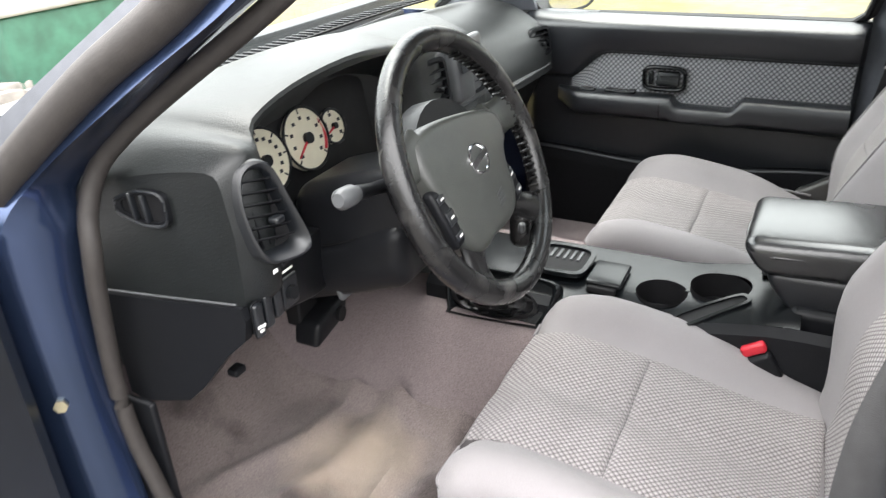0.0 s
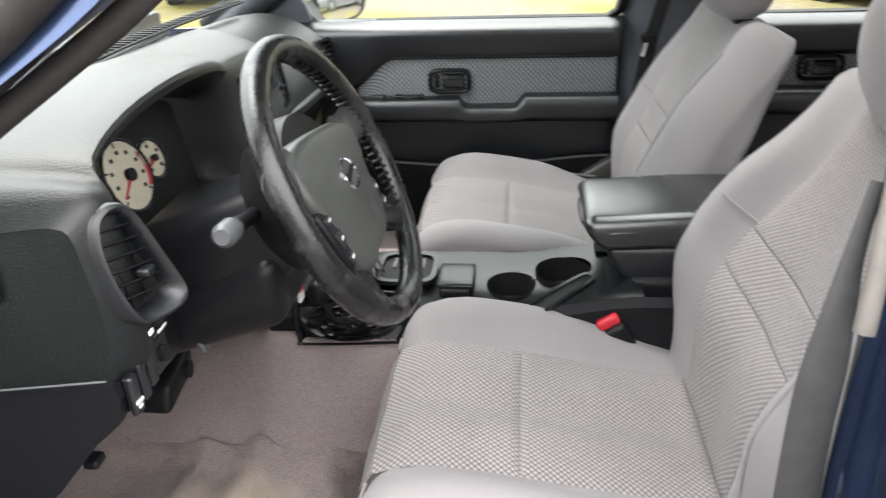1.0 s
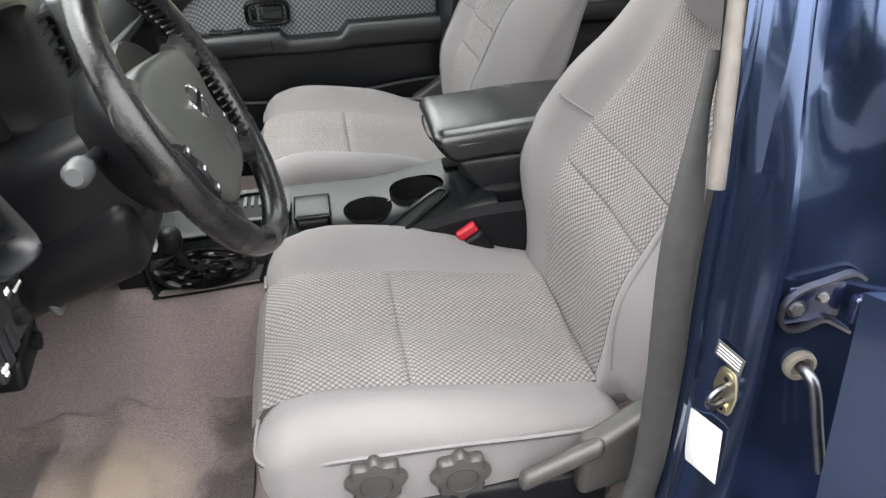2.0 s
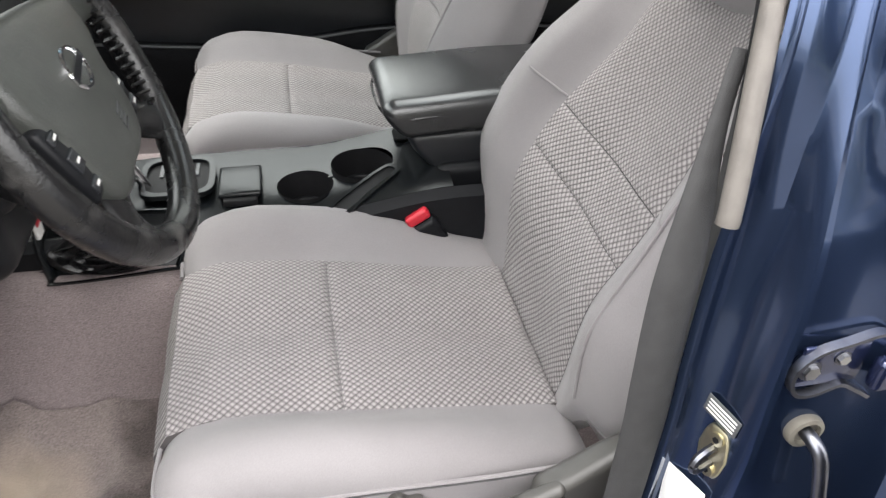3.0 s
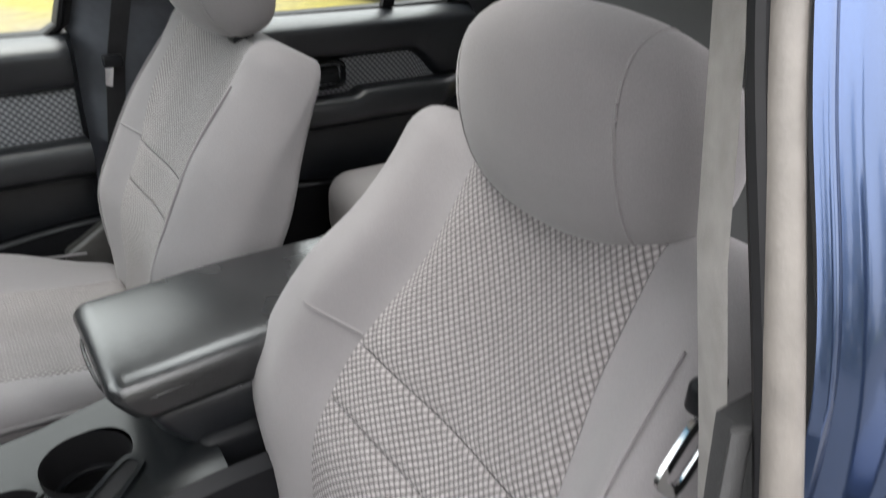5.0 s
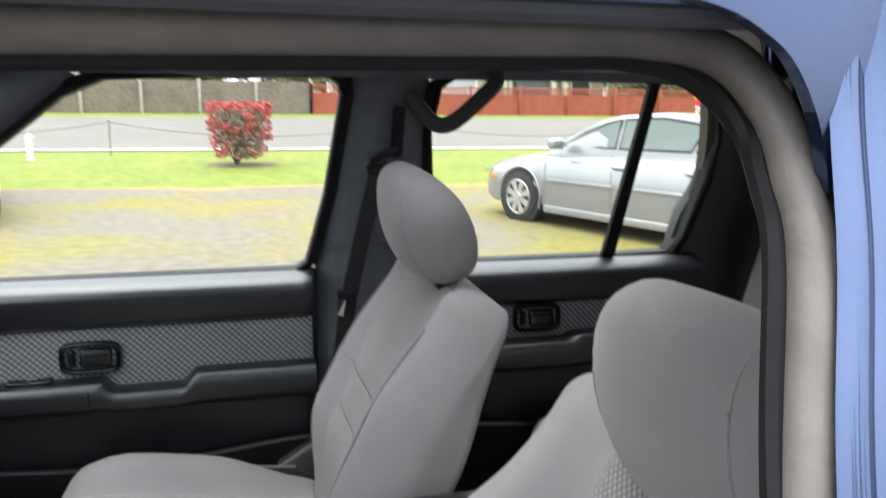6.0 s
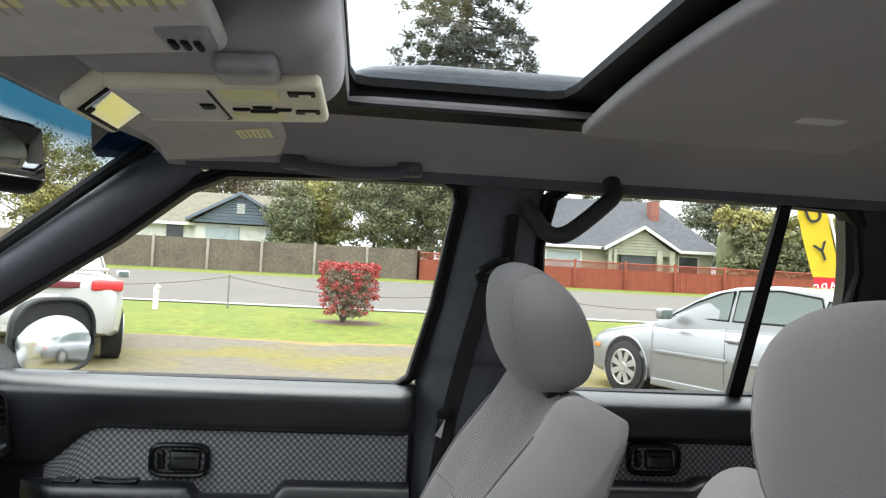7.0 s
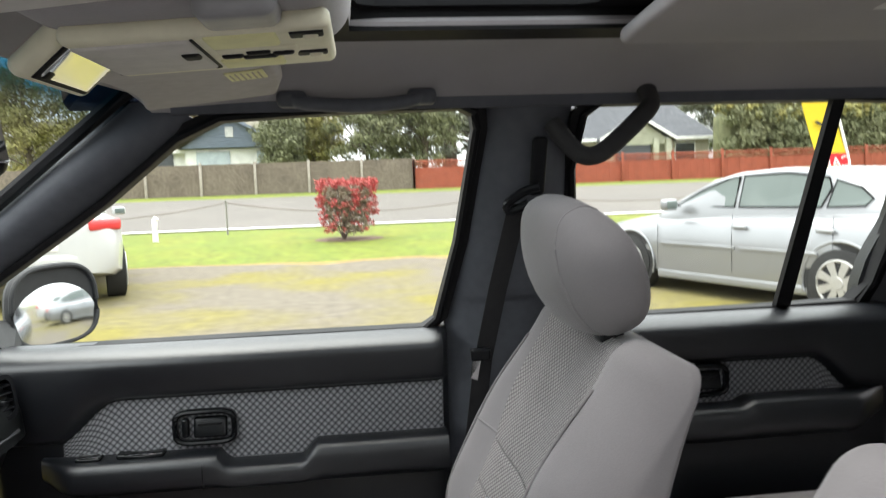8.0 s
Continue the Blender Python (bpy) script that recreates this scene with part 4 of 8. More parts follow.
def leaf_cloud(places, size, seed, flat=0.6):
    """Many small leaf quads about the places (x, y, z, radius)."""
    rnd = random.Random(seed)
    verts, faces = [], []
    for x, y, z, r, count in places:
        for _ in range(count):
            d = Vector((rnd.gauss(0, 1), rnd.gauss(0, 1), rnd.gauss(0, 1))).normalized()
            p = Vector((x, y, z)) + Vector((d.x, d.y, d.z * 0.75)) * r * (0.15 + 1.0 * rnd.random())
            a = Vector((rnd.uniform(-1, 1), rnd.uniform(-1, 1), rnd.uniform(-1, 1))).normalized()
            b = a.cross(d + Vector((0.01, 0.02, 0.3))).normalized()
            s = size * rnd.uniform(0.6, 1.3)
            k = len(verts)
            verts += [p - a * s, p - b * s * flat, p + a * s, p + b * s * flat]
            faces.append((k, k + 1, k + 2, k + 3))
    me = bpy.data.meshes.new("leaves")
    me.from_pydata([tuple(v) for v in verts], [], faces)
    return me


def tree(name, x, y, height, radius, leaf, label, seed, size=0.16, conifer=False, trunk=0.16, lo=0.25, dense=1.0):
    """A tapered trunk with limbs and a crown of many clumps."""
    rnd = random.Random(seed)
    g = ground_height(y) - 0.05
    t = thing(name, (x, y, g), label, "tree")
    bm = tube([(x + 0.05 * rnd.uniform(-1, 1), y, g + height * 0.92 * i / 6) for i in range(7)], [trunk * (1 - 0.14 * i) for i in range(7)], 8)
    clumps = []
    if conifer:
        levels = int(height / 0.5)
        for i in range(levels):
            f = i / levels
            zz = g + height * (lo + (1 - lo) * f)
            rr = radius * (1 - f) ** 0.8 + 0.15
            for _ in range(max(3, int(9 * (1 - f) * max(1, radius / 2.5)) + 2)):
                a = rnd.uniform(0, 6.283)
                q = rr * rnd.uniform(0.25, 1.0)
                clumps.append((x + q * math.cos(a), y + q * math.sin(a), zz - 0.22 * q + rnd.uniform(-0.2, 0.2), rnd.uniform(0.35, 0.75), int(95 * dense)))
                if rnd.random() < 0.5:
                    tube([(x, y, zz), (x + q * math.cos(a), y + q * math.sin(a), zz - 0.22 * q)], [0.05, 0.012], 5, bm=bm)
    else:
        for _ in range(int(95 * dense)):
            d = Vector((rnd.gauss(0, 1), rnd.gauss(0, 1), rnd.gauss(0, 1))).normalized() * rnd.random() ** 0.4
            p = (x + d.x * radius, y + d.y * radius * 0.7, g + height * (0.5 + lo * 0.5) + d.z * height * (0.5 - lo * 0.5))
            clumps.append((*p, rnd.uniform(0.5, 1.0) * max(0.8, radius / 3.0), 210))
            if rnd.random() < 0.35:
                tube([(x, y, g + height * rnd.uniform(0.2, 0.6)), p], [0.05, 0.012], 5, bm=bm)
    part("trunk", bm, BARK, t)
    crown = new("crown", leaf_cloud(clumps, size, seed))
    crown.data.materials.append(leaf)
    crown.parent, crown.matrix_parent_inverse = t, Matrix.Translation((-x, -y, -g))
    return t


for i, (x, y, h, r, leaf, lab, conifer) in enumerate((
        (-4.0, 39, 4.6, 1.3, LEAFGREEN, "dense green evergreen tree behind the fence", False),
        (-2.4, 41, 5.6, 1.6, LEAFLIME, "yellow-green spring tree behind the fence", False),
        (0.4, 38, 7.4, 2.4, LEAFGREEN, "large dark green tree behind the fence", False),
        (3.4, 39, 7.2, 2.4, LEAFGREEN, "large dark green tree behind the fence", False),
        (-10.5, 58, 12.5, 4.2, TWIGS, "bare brown tree beyond the blue house", False),
        (-16.5, 62, 13.5, 4.4, TWIGS, "bare brown tree beyond the blue house", False),
        (-6.6, 66, 14.0, 4.0, LEAFDARK, "dark tree beyond the blue house", False),
        (-3.6, 56, 10.0, 2.6, LEAFLIME, "yellow-green spring tree beyond the blue house", False),
        (5.8, 47, 29.0, 8.0, LEAFDARK, "tall dark conifer above the roofs", True),
        (21.0, 60, 13.0, 3.6, LEAFDARK, "dark tree beyond the cream house", False),
        (27.0, 52, 10.0, 4.0, LEAFDARK, "dark tree beyond the hedge", False),
        (-17.0, 40, 7.0, 3.0, LEAFLIME, "yellow-green tree at the roadside", False),
        (-23.0, 42, 9.0, 3.5, LEAFGREEN, "broad green tree beside the road", False),
        (-31.0, 30, 12.0, 3.6, LEAFDARK, "tall dark conifer by the road", True),
        (14.0, -26, 11.0, 3.0, LEAFDARK, "tall dark conifer behind the car park", True),
        (9.0, -30, 9.0, 2.6, LEAFDARK, "tall dark conifer behind the car park", True),
        (24.0, -14, 12.0, 3.2, LEAFDARK, "tall dark conifer behind the car park", True),
        (2.0, -20, 13.0, 3.4, LEAFDARK, "tall dark conifer behind the car park", True),
        (-6.0, -18, 12.0, 3.2, LEAFDARK, "tall dark conifer behind the car park", True),
        (-13.0, -22, 14.0, 3.6, LEAFDARK, "tall dark conifer behind the car park", True),
        (-3.0, -24, 9.0, 3.6, LEAFGREEN, "broad green tree behind the car park", False))):
    tree("tree", x, y, h, r, leaf, lab, 20 + i, 0.075 if 30 < y < 45 else 0.11, conifer, 0.14 + 0.012 * h, 0.12 if not conifer else 0.1)

# clipped hedge beyond the red fence
rnd = random.Random(5)
hedge = thing("hedge", (20, 37, ground_height(37)), "tall clipped green hedge, pale on its top", "hedge")
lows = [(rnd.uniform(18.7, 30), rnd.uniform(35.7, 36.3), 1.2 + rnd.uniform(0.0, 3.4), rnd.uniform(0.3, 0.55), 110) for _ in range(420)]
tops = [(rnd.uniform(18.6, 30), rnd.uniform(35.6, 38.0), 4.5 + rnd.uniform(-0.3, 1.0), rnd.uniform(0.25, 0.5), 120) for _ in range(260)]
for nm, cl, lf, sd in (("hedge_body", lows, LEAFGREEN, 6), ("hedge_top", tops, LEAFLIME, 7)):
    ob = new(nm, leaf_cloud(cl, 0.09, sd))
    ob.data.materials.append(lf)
    ob.parent, ob.matrix_parent_inverse = hedge, Matrix.Translation((-20, -37, -ground_height(37)))
core = rbox((11.2, 1.4, 3.4), 0.4, (24.5, 37.3, 2.8), (3, 2, 2), 2)
part("hedge_core", core, LEAFGREEN, hedge)

# the red-tipped bush on the lawn
bush = thing("bush", (-0.6, 15.5, 0.22), "clipped square bush with red tips and bare stems", "bush")
rnd = random.Random(9)
stems = bmesh.new()
for _ in range(34):
    a, q = rnd.uniform(0, 6.283), rnd.uniform(0.15, 0.56)
    tube([(-0.72, 15.5, 0.2), (-0.66 + 0.4 * q * math.cos(a), 15.5 + 0.4 * q * math.sin(a), 0.65), (-0.61 + q * math.cos(a) * 1.05, 15.5 + q * math.sin(a) * 0.8, rnd.uniform(1.0, 1.5))], [0.02, 0.012, 0.005], 5, bm=stems)
part("stem", stems, BARK, bush)


def bush_places(n, shell, zlo):
    out = []
    while len(out) < n:
        x, y, z = rnd.uniform(-1, 1), rnd.uniform(-1, 1), rnd.uniform(zlo, 1)
        edge = max(abs(x), abs(y), (z - 0.5) * 2)
        if (edge > 0.72) == shell and x * x + y * y < 1.35 and rnd.random() < (0.25 + 0.75 * z):
            w = 0.52 + 0.12 * smooth(0.0, 0.5, z)
            out.append((-0.61 + x * w, 15.5 + y * 0.5, 0.34 + z * 1.18, 0.075, 16))
    return out


for nm, pl, lf in (("red_leaves", bush_places(420, True, 0.06), LEAFRED), ("inner_leaves", bush_places(620, False, 0.02), LEAFOLD)):
    ob = new(nm, leaf_cloud(pl, 0.024, 3))
    ob.data.materials.append(lf)
    ob.parent, ob.matrix_parent_inverse = bush, Matrix.Translation((0.6, -15.5, -0.22))
structure("soil_patch", sheet(lambda u, v: Vector((-0.38 + 0.75 * (0.3 + 0.7 * v) * math.cos(6.283 * u), 15.5 + 0.5 * v * math.sin(6.283 * u), ground_height(15.5 + 0.5 * v * math.sin(6.283 * u)) - 0.014)), 30, 4), SOIL, "patch of bare soil on the lawn", "soil")


bush.matrix_basis = Matrix.Translation((-0.38, 15.5, 0.22))


# fences
def plank_fence(name, x0, x1, y, mat, postmat, label, step, h, lattice=False):
    fence = thing(name, ((x0 + x1) / 2, y, ground_height(y)), label, "fence")
    g = ground_height(y) - 0.03
    n = int(round((x1 - x0) / step))
    for i in range(n + 1):
        x = x0 + (x1 - x0) * i / n
        part("post", rbox((0.11, 0.11, h + 0.08), 0.01, (x, y - 0.06, g + (h + 0.08) / 2), (1, 1, 1), 1), postmat, fence)
        if i < n:
            bm = bmesh.new()
            w = (x1 - x0) / n
            top_h = h - 0.32 if lattice else h
            m = int(w / 0.15)
            for k in range(m):
                a, b = x + w * k / m - 0.004, x + w * (k + 1) / m + 0.004
                dz = 0.025 * noise.noise(Vector((a * 3, y, 1)))
                dy = 0.012 * (k % 2)
                vs = [bm.verts.new((xx, y + dy + d, zz)) for d in (0, 0.02) for xx, zz in ((a, g), (b, g), (b, g + top_h + dz), (a, g + top_h + dz))]
                for q in ((0, 1, 2, 3), (7, 6, 5, 4), (0, 4, 5, 1), (1, 5, 6, 2), (2, 6, 7, 3), (3, 7, 4, 0)):
                    bm.faces.new([vs[c] for c in q])
            part("panel", bm, mat, fence, "", False)
            if lattice:
                bm = bmesh.new()
                for k in range(int(w / 0.11) + 3):
                    for s in (-1, 1):
                        xa = x + 0.11 * k - 0.16
                        pa, pb = (xa, g + top_h), (xa + s * 0.28, g + top_h + 0.28)
                        if min(pa[0], pb[0]) > x - 0.02 and max(pa[0], pb[0]) < x + w + 0.02:
                            tube([(pa[0], y, pa[1]), (pb[0], y, pb[1])], 0.014, 4, bm=bm)
                tube([(x, y, g + h - 0.03), (x + w, y, g + h - 0.03)], 0.03, 4, bm=bm)
                part("lattice", bm, mat, fence, "", False)
    return fence


plank_fence("fence", -23.39, 2.36, 33, WOODFENCE, GREYWOOD, "weathered grey-brown plank fence across the road", 2.25, 1.38)
plank_fence("fence", 2.36, 26.76, 33, REDFENCE, REDFENCE, "red-painted plank fence with a lattice top", 2.44, 1.28, True)


# houses
def house(name, x0, x1, y0, y1, eave, ridge, wall, roof, label, gable):
    """A long house with a low gable roof along x and a front gable over a porch or bay."""
    g = ground_height(y0) - 0.1
    h = thing(name, ((x0 + x1) / 2, y0, g), label, "house")
    part("wall", rbox((x1 - x0, y1 - y0, eave - g), 0.02, ((x0 + x1) / 2, (y0 + y1) / 2, (eave + g) / 2), (1, 1, 1), 1), wall, h, "", False)
    ym, o = (y0 + y1) / 2, 0.45
    hip = gable.get("hip", 0.0)
    bm = bmesh.new()
    v = [bm.verts.new(p) for p in ((x0 - o, y0 - o, eave), (x1 + o, y0 - o, eave), (x1 + o, y1 + o, eave), (x0 - o, y1 + o, eave), (x0 - o + hip, ym, ridge), (x1 + o - hip, ym, ridge))]
    for q in ((0, 1, 5, 4), (2, 3, 4, 5), (1, 2, 5), (3, 0, 4), (3, 2, 1, 0)):
        bm.faces.new([v[i] for i in q])
    part("roof", bm, roof, h, "", False)
    part("fascia", rbox((x1 - x0 + 0.9, 0.06, 0.16), 0.01, ((x0 + x1) / 2, y0 - o - 0.02, eave - 0.03), (1, 1, 1), 1), TRIMWHITE, h, "", False)
    xa, xb, xm, zt, yf = gable["x0"], gable["x1"], gable["xm"], gable["top"], y0 - gable["out"]
    part("gable_roof", loft([[Vector((xa - 0.3, y, gable["eave"] - 0.1)), Vector((xm, y, zt)), Vector((xb + 0.3, y, gable["eave"] - 0.1)), Vector((xb + 0.3, y, gable["eave"] + 0.05)), Vector((xm, y, zt + 0.16)), Vector((xa - 0.3, y, gable["eave"] + 0.05))] for y in (yf - 0.3, ym)]), roof, h, "", False)
    part("barge_board", loft([[Vector((xa - 0.3, y, gable["eave"] - 0.12)), Vector((xm, y, zt - 0.02)), Vector((xb + 0.3, y, gable["eave"] - 0.12)), Vector((xb + 0.3, y, gable["eave"] + 0.06)), Vector((xm, y, zt + 0.17)), Vector((xa - 0.3, y, gable["eave"] + 0.06))] for y in (yf - 0.34, yf - 0.3)]), gable["trim"], h, "", False)
    rows = 9
    for i in range(rows):
        za, zb = gable["low"] + (zt - gable["low"]) * i / rows, gable["low"] + (zt - gable["low"]) * (i + 1) / rows - 0.02
        fa, fb = min(1, (zt - za) / (zt - gable["eave"] + 0.1)), min(1, (zt - zb) / (zt - gable["eave"] + 0.1))
        part("siding_board", slab([(xm + (xa - xm) * fa, yf, za), (xm + (xb - xm) * fa, yf, za), (xm + (xb - xm) * fb, yf - 0.02, zb), (xm + (xa - xm) * fb, yf - 0.02, zb)], (0, 0.4, 0)), gable["wall"], h, "", False)
    return h


cream = house("house", 8.6, 19.3, 39, 47, 3.35, 6.45, SIDINGCREAM, SHINGLE, "cream bungalow with a grey shingle roof and gabled porch", dict(x0=13.0, x1=16.7, xm=14.9, top=4.45, eave=3.3, low=3.0, out=0.8, wall=SIDINGGREEN, trim=TRIMWHITE, hip=2.2))
part("porch_recess", rbox((1.9, 0.3, 2.2), 0.02, (14.75, 38.5, 2.3), (1, 1, 1), 1), DARKROOM, cream, "dark porch opening", False)
for px in (13.1, 13.4, 15.9, 16.6):
    part("porch_post", rbox((0.16 if px < 15 else 0.3, 0.16, 2.1), 0.01, (px, 38.15, 2.25), (1, 1, 1), 1), TRIMWHITE if px < 13 else SIDINGGREEN, cream, "", False)
part("porch_wall", rbox((3.4, 0.12, 2.1), 0.01, (14.9, 38.72, 2.25), (1, 1, 1), 1), SIDINGGREEN, cream, "", False)
for wx, ww, mt in ((10.75, 1.9, CURTAIN), (17.9, 1.1, DARKROOM)):
    w = part("window", ring([(wx + ww / 2 * a, 38.93, 2.45 + 0.62 * b) for a, b in ((-1.08, -1.1), (1.08, -1.1), (1.08, 1.1), (-1.08, 1.1))], [(wx + ww / 2 * a, 38.93, 2.45 + 0.62 * b) for a, b in ((-1, -1), (1, -1), (1, 1), (-1, 1))], (0, 0.1, 0)), TRIMWHITE, cream, "white window frame", False)
    part("pane", rbox((ww, 0.03, 1.24), 0.005, (wx, 38.98, 2.45), (1, 1, 1), 1), mt, w, "", False)
part("chimney", rbox((0.55, 0.6, 2.3), 0.02, (16.75, 41.5, 5.2), (1, 1, 1), 1), BRICK, cream, "red brick chimney", False)

blue = house("house", -18.8, -2.0, 42, 50, 3.55, 5.75, TRIMWHITE, SHINGLETAN, "low house with a tan roof and a blue gable", dict(x0=-9.6, x1=-4.4, xm=-7.0, top=5.25, eave=3.75, low=3.65, out=1.0, wall=SIDINGBLUE, trim=SIDINGBLUE, hip=0.0))
for wx, ww, mt in ((-10.7, 0.9, DARKROOM), (-8.0, 1.8, CURTAIN), (-5.0, 1.3, CURTAIN)):
    part("window", rbox((ww, 0.1, 0.9), 0.01, (wx, 41.4 if wx > -10 else 41.93, 3.0), (1, 1, 1), 1), mt, blue, "dark window", False)
part("bay_wall", rbox((5.0, 0.5, 2.4), 0.01, (-7.0, 41.7, 2.4), (1, 1, 1), 1), TRIMWHITE, blue, "", False)
for k in range(5):
    part("vent_slat", rbox((0.42, 0.05, 0.06), 0.004, (-7.0, 40.94, 4.25 + 0.11 * k), (1, 1, 1), 1), TRIMWHITE, blue, "", False)

# chain fence along the lawn
posts = [(-10.2, 17.5), (-3.29, 17.5), (3.6, 17.5), (10.4, 17.5)]
for i, (x, y) in enumerate(posts):
    p = thing("bollard_post", (x, y, ground_height(y)), "thin grey steel post for a chain", "post", "chain posts")
    part("shaft", tube([(x, y, ground_height(y) - 0.05), (x, y, ground_height(y) + 0.78)], 0.022, 10), POSTGREY, p)
    part("cap", rbox((0.06, 0.06, 0.03), 0.01, (x, y, ground_height(y) + 0.78), (1, 1, 1), 1), POSTGREY, p)
    if i:
        xa, za, zb = posts[i - 1][0], ground_height(17.5) + 0.74, ground_height(17.5) + 0.74
        solid("chain", tube([(xa + (x - xa) * k / 16, y, za + (zb - za) * k / 16 - 1.3 * (k / 16) * (1 - k / 16)) for k in range(17)], 0.010, 5), CHAIN, "sagging rusty chain between steel posts", "chain", "", "chains")
solid("pipe_stub", tube([(-4.72, 16.6, 0.22), (-4.72, 16.6, 0.74), (-4.67, 16.6, 0.80)], [0.07, 0.065, 0.06], 12), TRIMWHITE, "short white plastic pipe standing in the lawn", "pipe")


# ---- parked cars ----
def car_body(sections, k=9):
    """Skin over half sections (x, half width, sill z, waist z, deck z): a rounded shell."""
    secs = []
    for x, w, lo, waist, deck in sections:
        s = []
        half = [(0.88 * w, lo), (0.97 * w, lo + 0.06), (w, (lo + waist) / 2), (0.985 * w, waist - 0.06), (0.93 * w, waist), (0.80 * w, deck - 0.02), (0.5 * w, deck), (0.0, deck + 0.012)]
        s = [Vector((x, y, z)) for y, z in half] + [Vector((x, -y, z)) for y, z in reversed(half[:-1])]
        secs.append(s)
    out = []
    m = len(secs[0])
    lines = [curve_points([s[i] for s in secs], 4) for i in range(m)]
    for j in range(len(lines[0])):
        out.append([lines[i][j] for i in range(m)])
    return loft(out)


def wheel_part(parent, x, y, r, side_, hub):
    wheel = part("wheel", tube([(x, y - 0.1 * side_, r), (x, y - 0.09 * side_, r), (x, y + 0.09 * side_, r), (x, y + 0.10 * side_, r)], [r * 0.93, r, r, r * 0.93], 36), TYRE, parent, "black tyre")
    part("rim", tube([(x + r * 0.67 * math.cos(a), y + 0.103 * side_, r + r * 0.67 * math.sin(a)) for a in [2 * math.pi * k / 36 for k in range(36)]], r * 0.045, 6, True), hub, wheel, "alloy wheel rim")
    part("rim_back", disc((x, y + 0.094 * side_, r), (0, side_, 0), r * 0.66, 0.02, 32), GAPGREY, wheel, "dark wheel centre")
    part("hub", disc((x, y + 0.122 * side_, r), (0, side_, 0), r * 0.17, 0.03, 20, r * 0.24), hub, wheel)
    for q in range(8):
        a = 2 * math.pi * (q + 0.5) / 8
        d, e = Vector((math.cos(a), 0, math.sin(a))), Vector((-math.sin(a), 0, math.cos(a)))
        o = Vector((x, y + 0.104 * side_, r))
        part("spoke", slab([o + d * r * 0.16 + e * r * 0.085, o + d * r * 0.66 + e * r * 0.135, o + d * r * 0.66 - e * r * 0.135, o + d * r * 0.16 - e * r * 0.085], (0, 0.010 * side_, 0)), hub, wheel, "alloy spoke", False)


